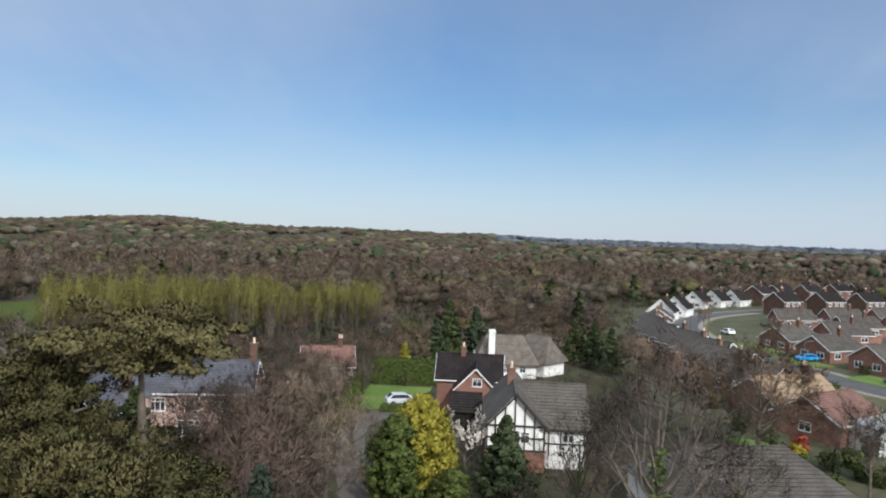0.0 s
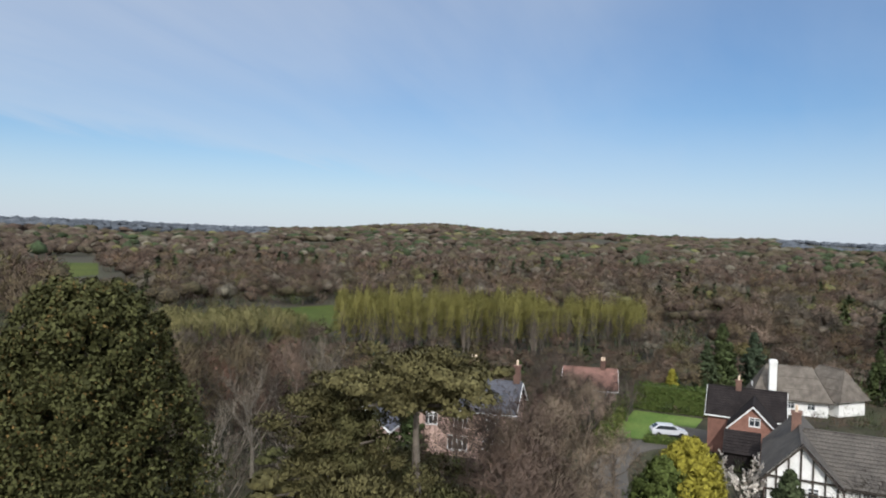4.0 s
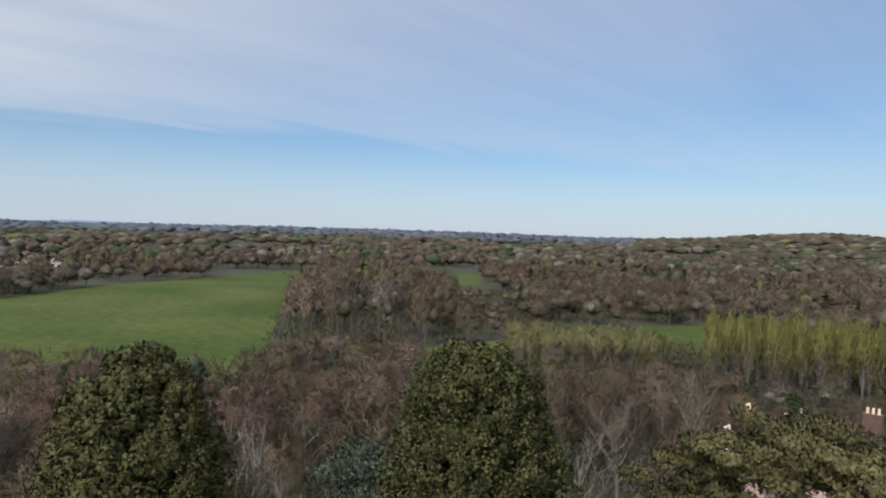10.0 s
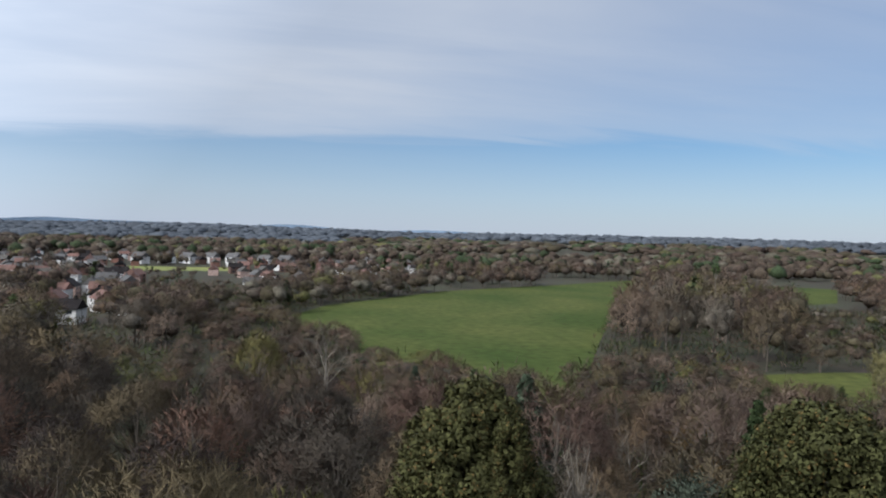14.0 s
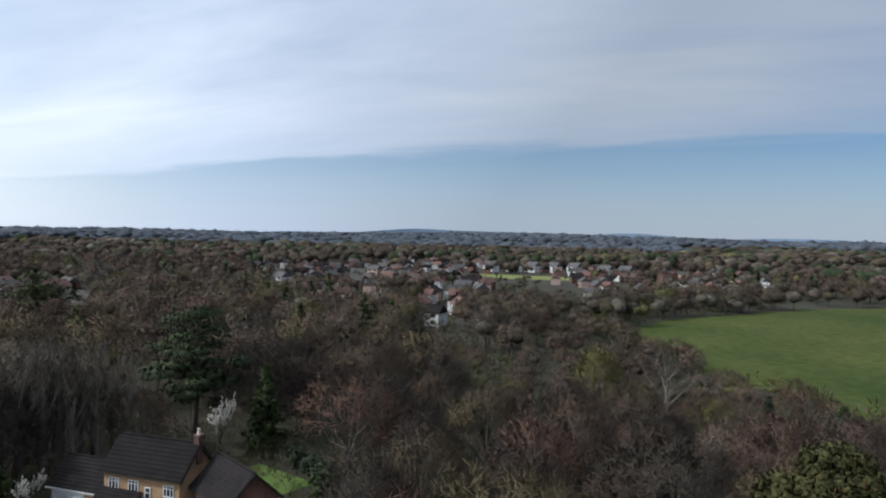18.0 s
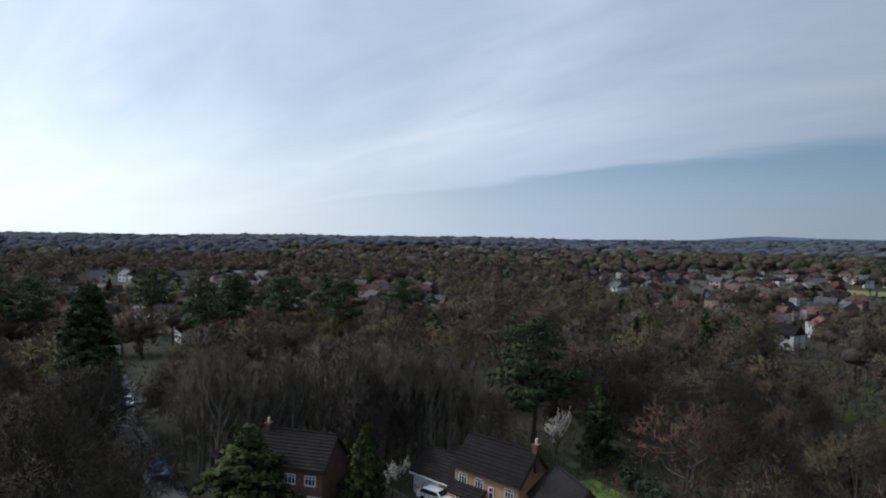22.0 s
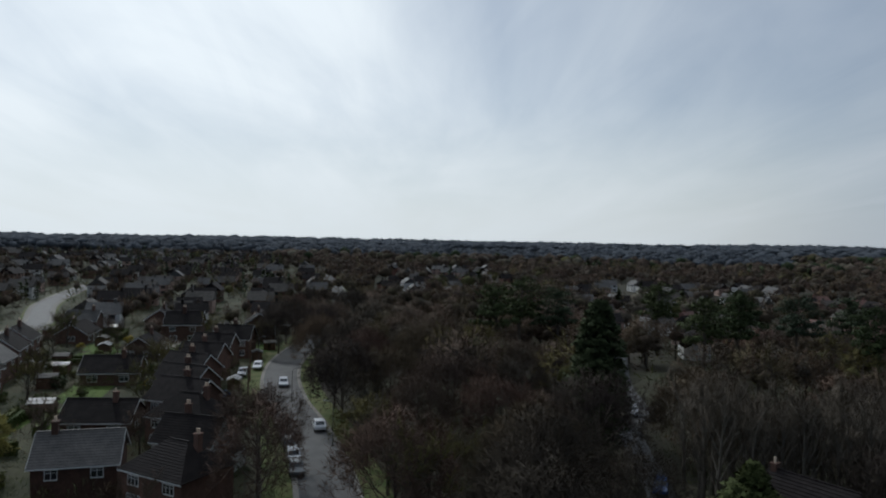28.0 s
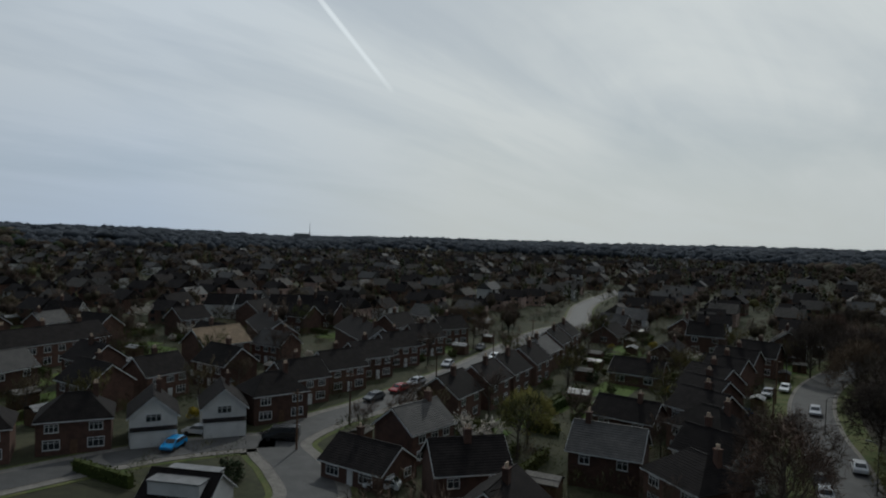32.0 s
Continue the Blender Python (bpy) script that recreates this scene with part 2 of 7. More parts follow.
def foliage(name, cols, rough=0.8, through_light=0.0, island=0.35):
    """Leaf or twig colour: each piece and each plant takes its own shade between the colours."""
    m = bpy.data.materials.new(name)
    m.use_nodes = True
    t = m.node_tree
    n, l = t.nodes, t.links
    p = n["Principled BSDF"]
    p.inputs["Roughness"].default_value = rough
    p.inputs["Specular IOR Level"].default_value = 0.12
    info, geo = n.new("ShaderNodeObjectInfo"), n.new("ShaderNodeNewGeometry")
    ramp = n.new("ShaderNodeValToRGB")
    els = ramp.color_ramp.elements
    while len(els) < len(cols):
        els.new(0.5)
    for k, c in enumerate(cols):
        els[k].position, els[k].color = k / max(1, len(cols) - 1), (*c, 1)
    l.new(info.outputs["Random"], ramp.inputs[0])
    r = n.new("ShaderNodeMapRange")
    r.inputs[3].default_value, r.inputs[4].default_value = 1 - island, 1 + island
    l.new(geo.outputs["Random Per Island"], r.inputs[0])
    hsv = n.new("ShaderNodeHueSaturation")
    l.new(ramp.outputs[0], hsv.inputs["Color"])
    l.new(r.outputs[0], hsv.inputs["Value"])
    l.new(hsv.outputs[0], p.inputs["Base Color"])
    if through_light:
        tr = n.new("ShaderNodeBsdfTranslucent")
        l.new(hsv.outputs[0], tr.inputs[0])
        ms = n.new("ShaderNodeMixShader")
        ms.inputs[0].default_value = through_light
        l.new(p.outputs[0], ms.inputs[1])
        l.new(tr.outputs[0], ms.inputs[2])
        l.new(ms.outputs[0], n["Material Output"].inputs[0])
    return m


M = dict(
    grass=mat("meadow_grass", (0.034, 0.052, 0.011), (0.070, 0.078, 0.021), 0.018, 0.95, 0, 0, 0.35, spec=0.08),
    garden=mat("garden_ground", (0.03, 0.035, 0.015), (0.06, 0.058, 0.03), 0.12, 0.95, 0, 0, 1.2),
    lawn=mat("lawn_grass", (0.06, 0.105, 0.016), (0.095, 0.135, 0.028), 0.25, 0.95, 0.2, 0, 3.0),
    verge=mat("verge_grass", (0.055, 0.08, 0.018), (0.11, 0.11, 0.04), 0.4, 0.95, 0.2, 0, 4.0),
    soil=mat("leaf_litter", (0.03, 0.022, 0.014), (0.034, 0.036, 0.016), 0.05, 0.95, 0, 0, 0.8),
    yellowfield=mat("pale_field", (0.20, 0.19, 0.045), (0.14, 0.16, 0.04), 0.02, 0.95, 0, 0, 0.3),
    asphalt=mat("asphalt", (0.045, 0.044, 0.043), (0.068, 0.066, 0.064), 0.4, 0.72, 0.2, 0, 6.0, spec=0.35),
    path=mat("gravel_drive", (0.062, 0.056, 0.048), (0.09, 0.08, 0.068), 0.5, 0.9, 0.3, 0, 8.0),
    concrete=mat("paving", (0.15, 0.138, 0.12), (0.20, 0.185, 0.165), 0.8, 0.9, 0.2, 0, 5.0),
    white=mat("white_render", (0.58, 0.57, 0.54), (0.66, 0.65, 0.62), 0.8, 0.8, 0.1, 0.06, 9.0, stain=0.08),
    paint=mat("white_paint", (0.62, 0.62, 0.60), (0.68, 0.68, 0.66), 2.0, 0.5, 0, 0, 20.0, stain=0.05),
    brick=mat("red_brick", (0.155, 0.078, 0.058), (0.21, 0.108, 0.08), 1.2, 0.9, 0.4, 0.15, 14.0, stain=0.3),
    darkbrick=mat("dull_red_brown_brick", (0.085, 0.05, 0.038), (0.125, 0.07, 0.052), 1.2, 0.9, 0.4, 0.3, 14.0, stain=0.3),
    pinkbrick=mat("pale_pink_brick", (0.34, 0.235, 0.195), (0.43, 0.31, 0.26), 0.8, 0.9, 0.4, 0.05, 12.0, stain=0.25),
    buff=mat("orange_buff_brick", (0.32, 0.19, 0.10), (0.40, 0.26, 0.145), 1.2, 0.9, 0.4, 0.1, 14.0, stain=0.25),
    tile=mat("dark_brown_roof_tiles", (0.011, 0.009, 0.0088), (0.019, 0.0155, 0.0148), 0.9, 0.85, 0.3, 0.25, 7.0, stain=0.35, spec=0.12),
    browntile=mat("weathered_brown_tiles", (0.048, 0.042, 0.036), (0.075, 0.066, 0.056), 0.9, 0.8, 0.3, 0.1, 7.0, stain=0.35),
    greytile=mat("grey_roof_tiles", (0.055, 0.052, 0.05), (0.08, 0.075, 0.07), 0.8, 0.7, 0.3, 0.2, 7.0, stain=0.35),
    redtile=mat("red_brown_roof_tiles", (0.105, 0.055, 0.043), (0.15, 0.082, 0.064), 0.9, 0.8, 0.3, 0.2, 7.0, stain=0.3),
    tantile=mat("tan_roof_tiles", (0.19, 0.135, 0.085), (0.25, 0.18, 0.115), 0.9, 0.8, 0.3, 0.1, 7.0, stain=0.3),
    slate=mat("blue_grey_slate", (0.045, 0.046, 0.055), (0.075, 0.076, 0.088), 0.7, 0.55, 0.25, 0.1, 6.0, stain=0.25, spec=0.4),
    thatch=mat("weathered_thatch", (0.075, 0.063, 0.052), (0.12, 0.104, 0.085), 1.0, 0.95, 0.6, 0, 12.0, stain=0.3),
    felt=mat("pale_roof_felt", (0.15, 0.15, 0.15), (0.24, 0.24, 0.235), 0.6, 0.42, 0.2, 0.35, 4.0),
    glass=mat("window_glass", (0.02, 0.024, 0.028), (0.035, 0.04, 0.045), 2.0, 0.08, 0, 0, 5.0, spec=0.6),
    timber=mat("black_timber", (0.03, 0.024, 0.02), (0.05, 0.04, 0.03), 2.0, 0.7, 0.2, 0, 20.0),
    brown=mat("brown_timber", (0.09, 0.05, 0.03), (0.13, 0.075, 0.045), 2.0, 0.7, 0.2, 0.3, 16.0),
    pot=mat("clay_pot", (0.52, 0.40, 0.28), (0.62, 0.50, 0.38), 3.0, 0.8, 0.2, 0.1, 20.0),
    bark=mat("grey_brown_bark", (0.06, 0.049, 0.039), (0.10, 0.084, 0.066), 2.0, 0.95, 0.5, 0.3, 14.0),
    palebark=mat("pale_bark", (0.11, 0.095, 0.075), (0.165, 0.145, 0.116), 2.0, 0.9, 0.4, 0.2, 14.0),
    # the blue is aerial haze put into the hills' base colour
    hills=mat("haze_blue_hills", (0.20, 0.27, 0.36), (0.24, 0.31, 0.40), 0.002, 1.0, spec=0.0, fine=0.01, stain=0.1),
    metal=mat("dark_metal", (0.10, 0.10, 0.10), (0.15, 0.15, 0.15), 2.0, 0.4, 0, 0, 10.0, 0.8),
    rubber=mat("tyre_rubber", (0.015, 0.015, 0.015), (0.025, 0.025, 0.025), 3.0, 0.8),
)
F = dict(
    twig=foliage("bare_twigs", [(0.054, 0.037, 0.029), (0.099, 0.070, 0.054), (0.078, 0.062, 0.036), (0.092, 0.055, 0.043), (0.162, 0.118, 0.086), (0.065, 0.045, 0.035), (0.113, 0.092, 0.048), (0.127, 0.082, 0.058), (0.076, 0.050, 0.040), (0.138, 0.096, 0.050)]),
    # own colour of the large bare tree; painted shade on the shade_dome trees
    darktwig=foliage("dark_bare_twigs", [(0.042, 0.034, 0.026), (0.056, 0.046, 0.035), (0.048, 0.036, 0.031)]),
    greytwig=foliage("grey_bare_twigs", [(0.075, 0.062, 0.047), (0.115, 0.096, 0.074), (0.09, 0.075, 0.055)]),
    redtwig=foliage("reddish_bare_twigs", [(0.10, 0.058, 0.042), (0.13, 0.075, 0.052)]),
    olive=foliage("pale_olive_catkins", [(0.15, 0.14, 0.06), (0.19, 0.17, 0.075)], through_light=0.15),
    bluecedar=foliage("blue_green_needles", [(0.048, 0.060, 0.042), (0.060, 0.072, 0.05)]),
    russet=foliage("russet_dead_leaves", [(0.14, 0.085, 0.032), (0.16, 0.10, 0.036)]),
    tantwig=foliage("tan_bare_twigs", [(0.12, 0.092, 0.066), (0.17, 0.13, 0.092), (0.14, 0.10, 0.07)]),
    bud=foliage("budding_twigs", [(0.09, 0.085, 0.03), (0.12, 0.10, 0.036), (0.075, 0.082, 0.028)]),
    willow=foliage("yellow_green_catkins", [(0.20, 0.185, 0.06), (0.24, 0.22, 0.07)], through_light=0.42),
    pine=foliage("pine_needles", [(0.058, 0.058, 0.022), (0.078, 0.068, 0.028)]),
    fir=foliage("dark_green_sprays", [(0.043, 0.044, 0.015), (0.060, 0.055, 0.019)], island=0.45),
    firtip=foliage("rusty_spray_tips", [(0.105, 0.066, 0.022), (0.085, 0.06, 0.02)]),
    spruce=foliage("conifer_needles", [(0.028, 0.042, 0.016), (0.05, 0.062, 0.022), (0.036, 0.05, 0.032)]),
    brightconifer=foliage("fresh_conifer_needles", [(0.048, 0.064, 0.02), (0.06, 0.072, 0.024)]),
    gold=foliage("golden_sprays", [(0.22, 0.20, 0.03), (0.26, 0.22, 0.032)], through_light=0.15),
    hedge=foliage("hedge_leaves", [(0.042, 0.062, 0.014), (0.062, 0.078, 0.02), (0.085, 0.088, 0.026)]),
    blossom=foliage("white_blossom", [(0.62, 0.56, 0.50), (0.70, 0.66, 0.58)], through_light=0.2),
    ivy=foliage("ivy_leaves", [(0.05, 0.08, 0.018), (0.07, 0.10, 0.025)]),
    flower=foliage("yellow_shrub_flowers", [(0.32, 0.25, 0.03), (0.36, 0.28, 0.04)]),
    # distance haze put into the twig colour
    haze=foliage("hazed_far_twigs", [(0.058, 0.065, 0.076), (0.07, 0.077, 0.088), (0.064, 0.072, 0.077)]),
    redleaf=foliage("red_shrub_leaves", [(0.20, 0.035, 0.02), (0.24, 0.05, 0.03)]),
)
def crown_mat(name, cols):
    """Dense mass of fine twigs: each lot of trees takes its own shade, mottled and rough at twig size."""
    m = foliage(name, cols, 0.95, island=0.3)
    t = m.node_tree
    n, l = t.nodes, t.links
    p = n["Principled BSDF"]
    p.inputs["Specular IOR Level"].default_value = 0.05
    tcn = n.new("ShaderNodeTexCoord")
    base = p.inputs["Base Color"].links[0].from_socket
    for k, (scale, lo, hi) in enumerate(((0.45, 0.8, 1.2), (2.2, 0.6, 1.45))):
        tex = n.new("ShaderNodeTexNoise")
        tex.inputs["Scale"].default_value, tex.inputs["Detail"].default_value = scale, 4.0
        l.new(tcn.outputs["Object"], tex.inputs["Vector"])
        r = n.new("ShaderNodeMapRange")
        r.inputs[1].default_value, r.inputs[2].default_value, r.inputs[3].default_value, r.inputs[4].default_value = 0.3, 0.7, lo, hi
        l.new(tex.outputs["Fac"], r.inputs[0])
        hsv = n.new("ShaderNodeHueSaturation")
        l.new(base, hsv.inputs["Color"])
        l.new(r.outputs[0], hsv.inputs["Value"])
        base = hsv.outputs[0]
    l.new(base, p.inputs["Base Color"])
    bu = n.new("ShaderNodeBump")
    bu.inputs["Strength"].default_value, bu.inputs["Distance"].default_value = 0.9, 0.5
    l.new(tex.outputs["Fac"], bu.inputs["Height"])
    l.new(bu.outputs[0], p.inputs["Normal"])
    return m


CROWN = dict(
    # brown and olive bodies set darker than their twigs, as shade inside the crown
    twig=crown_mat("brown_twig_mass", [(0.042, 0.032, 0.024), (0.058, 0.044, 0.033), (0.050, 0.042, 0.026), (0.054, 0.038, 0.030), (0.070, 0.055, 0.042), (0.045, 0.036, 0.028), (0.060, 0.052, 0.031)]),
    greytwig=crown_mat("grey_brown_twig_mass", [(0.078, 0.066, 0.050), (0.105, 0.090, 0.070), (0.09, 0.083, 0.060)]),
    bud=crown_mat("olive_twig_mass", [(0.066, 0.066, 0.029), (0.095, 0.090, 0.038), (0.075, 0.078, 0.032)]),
    # same distance haze, put into the crown colour
    haze=crown_mat("hazed_far_crowns", [(0.055, 0.062, 0.072), (0.072, 0.08, 0.09)]),
    spruce=crown_mat("dark_needle_mass", [(0.026, 0.036, 0.018), (0.040, 0.051, 0.026)]),
)
CAR = {k: mat(k + "_car_paint", c, tuple(v * 1.05 for v in c), 1.0, 0.25, spec=0.6, stain=0.03) for k, c in dict(
    white=(0.72, 0.72, 0.72), silver=(0.42, 0.43, 0.45), black=(0.012, 0.012, 0.014), blue=(0.02, 0.05, 0.16), cyan=(0.02, 0.25, 0.55), red=(0.30, 0.02, 0.02), grey=(0.10, 0.105, 0.11)).items()}

# ---- building blocks ----
def link_mesh(name, me, material, parent=None, label=""):
    ob = new(name, me)
    if material is not None:
        me.materials.append(material)
    if parent is not None:
        ob.parent = parent
    if label:
        ob["label"] = label
    return ob


def part(name, bm, material, parent=None, label=""):
    me = bpy.data.meshes.new(name)
    bm.to_mesh(me)
    bm.free()
    return link_mesh(name, me, material, parent, label)


def soup(name, tris, material, parent=None, label="", facing=None):
    """A mesh from an array of triangles (n, 3, 3); facing: the way in which each twig or leaf catches the light, as its crown does."""
    tris = np.asarray(tris, dtype=np.float32).reshape(-1, 3, 3)
    n = len(tris)
    if facing is not None:
        facing = np.asarray(facing, dtype=np.float32)
        facing = facing / (np.linalg.norm(facing, axis=-1, keepdims=True) + 1e-9)
        if facing.ndim == 2:
            flat_n = np.cross(tris[:, 1] - tris[:, 0], tris[:, 2] - tris[:, 0])
            back = (flat_n * facing).sum(1) < 0
            tris = tris.copy()
            tris[back] = tris[back][:, ::-1]
            facing = np.repeat(facing, 3, 0)
    me = bpy.data.meshes.new(name)
    me.vertices.add(3 * n)
    me.vertices.foreach_set("co", tris.ravel())
    me.loops.add(3 * n)
    me.loops.foreach_set("vertex_index", np.arange(3 * n, dtype=np.int32))
    me.polygons.add(n)
    me.polygons.foreach_set("loop_start", np.arange(0, 3 * n, 3, dtype=np.int32))
    me.update(calc_edges=True)
    if facing is not None:
        at = me.attributes.new("custom_normal", "FLOAT_VECTOR", "POINT")
        at.data.foreach_set("vector", facing.ravel())
    return link_mesh(name, me, material, parent, label)


def crown_facing(tris, centre, rng, squash=0.9, loose=0.45):
    """Outward directions of a crown's pieces, a little scattered."""
    c = tris.mean(1) - np.asarray(centre, float)
    c[:, 2] *= squash
    c /= np.linalg.norm(c, axis=1, keepdims=True) + 1e-9
    return c + unit(rng, len(c)) * loose


def grid_mesh(name, verts, faces, material, parent=None, label="", smooth=False):
    me = bpy.data.meshes.new(name)
    me.from_pydata([tuple(v) for v in verts], [], faces)
    if smooth:
        me.shade_smooth()
    me.update()
    return link_mesh(name, me, material, parent, label)


BOX_F = [(0, 3, 2, 1), (4, 5, 6, 7), (0, 1, 5, 4), (1, 2, 6, 5), (2, 3, 7, 6), (3, 0, 4, 7)]


def add_box(bm, x0, y0, z0, x1, y1, z1, m=None):
    vs = [bm.verts.new(c) for c in ((x0, y0, z0), (x1, y0, z0), (x1, y1, z0), (x0, y1, z0), (x0, y0, z1), (x1, y0, z1), (x1, y1, z1), (x0, y1, z1))]
    for f in BOX_F:
        bm.faces.new([vs[i] for i in f])
    if m is not None:
        bmesh.ops.transform(bm, matrix=m, verts=vs)
    return vs


def box(name, dims, material, parent=None, label="", m=None):
    bm = bmesh.new()
    add_box(bm, *dims, m=m)
    return part(name, bm, material, parent, label)


def poly_prism(bm, outline, z0, z1, m=None):
    """Prism over a plan outline (counter-clockwise)."""
    lo = [bm.verts.new((x, y, z0)) for x, y in outline]
    hi = [bm.verts.new((x, y, z1)) for x, y in outline]
    k = len(outline)
    bm.faces.new(hi)
    bm.faces.new(lo[::-1])
    for i in range(k):
        bm.faces.new((lo[i], lo[(i + 1) % k], hi[(i + 1) % k], hi[i]))
    if m is not None:
        bmesh.ops.transform(bm, matrix=m, verts=lo + hi)
    return lo + hi


def tube(path, radii, sides=6):
    """Tapered tube along points, as triangles."""
    path = np.asarray(path, float)
    rings = []
    for i, p in enumerate(path):
        d = path[min(i + 1, len(path) - 1)] - path[max(i - 1, 0)]
        d /= np.linalg.norm(d) + 1e-9
        a = np.cross(d, (0.3, 0.9, 0.1) if abs(d[2]) > 0.8 else (0, 0, 1))
        a /= np.linalg.norm(a)
        b = np.cross(d, a)
        ang = np.arange(sides) * 2 * np.pi / sides
        rings.append(p + radii[i] * (np.cos(ang)[:, None] * a + np.sin(ang)[:, None] * b))
    out = []
    for r0, r1 in zip(rings, rings[1:]):
        for k in range(sides):
            j = (k + 1) % sides
            out += [(r0[k], r0[j], r1[j]), (r0[k], r1[j], r1[k])]
    return np.array(out)


def shards(rng, pos, way, length, width):
    """Thin triangles: twigs or leaf sprays at pos along way."""
    pos, way = np.asarray(pos, float), np.asarray(way, float)
    n = len(pos)
    way = way / (np.linalg.norm(way, axis=1, keepdims=True) + 1e-9)
    s = np.cross(way, rng.normal(size=(n, 3)))
    s /= np.linalg.norm(s, axis=1, keepdims=True) + 1e-9
    length, width = np.broadcast_to(length, n)[:, None], np.broadcast_to(width, n)[:, None]
    return np.stack([pos - s * width / 2, pos + s * width / 2, pos + way * length], 1)


def scales(rng, pos, normal, size, loose=0.5):
    """Small leaf-like triangles that lie roughly across the given normals."""
    n = len(pos)
    nn = normal + unit(rng, n) * loose
    a = np.cross(nn, unit(rng, n))
    a /= np.linalg.norm(a, axis=1, keepdims=True) + 1e-9
    b = np.cross(nn, a)
    b /= np.linalg.norm(b, axis=1, keepdims=True) + 1e-9
    s = (np.broadcast_to(size, n) * (0.6 + 0.8 * rng.random(n)))[:, None]
    return np.stack([pos - a * s * 0.5 - b * s * 0.4, pos + a * s * 0.5 - b * s * 0.4 * rng.random((n, 1)), pos + b * s * 0.7 + a * s * (rng.random((n, 1)) - 0.5)], 1)


def unit(rng, n):
    v = rng.normal(size=(n, 3))
    return v / np.linalg.norm(v, axis=1, keepdims=True)


_ico = bmesh.new()
bmesh.ops.create_icosphere(_ico, subdivisions=1, radius=1)
ICO1_V = np.array([v.co for v in _ico.verts])
ICO1_F = np.array([[v.index for v in f.verts] for f in _ico.faces])
_ico.free()


def lumps(name, spots, material, rng, low=1.0):
    """Uneven crown bodies, each with its own bumps; spots: x, y, z, radius."""
    V, Fc = ICO1_V, ICO1_F
    spots = np.asarray(spots, float)
    n, k = len(spots), len(V)
    a = np.arctan2(V[:, 1], V[:, 0])[None]
    ph = rng.random((n, 3)) * 6.3
    j = 1 + 0.15 * np.sin(3 * a + ph[:, :1]) + 0.13 * np.sin(4 * V[None, :, 2] + 2 * a + ph[:, 1:2]) + rng.normal(0, 0.10, (n, k))
    sq = low * (0.85 + 0.35 * rng.random((n, 1)))
    P = V[None] * (j * spots[:, 3:4])[:, :, None]
    P[:, :, 2] *= sq
    P[:, :, 2] = np.maximum(P[:, :, 2], -0.75 * spots[:, 3:4])
    P += spots[:, None, :3]
    T = (Fc[None] + (np.arange(n) * k)[:, None, None]).reshape(-1, 3)
    me = bpy.data.meshes.new(name)
    me.vertices.add(n * k)
    me.vertices.foreach_set("co", P.astype(np.float32).ravel())
    me.loops.add(T.size)
    me.loops.foreach_set("vertex_index", T.astype(np.int32).ravel())
    me.polygons.add(len(T))
    me.polygons.foreach_set("loop_start", np.arange(0, T.size, 3, dtype=np.int32))
    me.polygons.foreach_set("use_smooth", np.ones(len(T), dtype=bool))
    me.update(calc_edges=True)
    return link_mesh(name, me, material)


# ---- trees ----
def thing(name, label, category, group=""):
    return tagged(new(name), label, category, group)


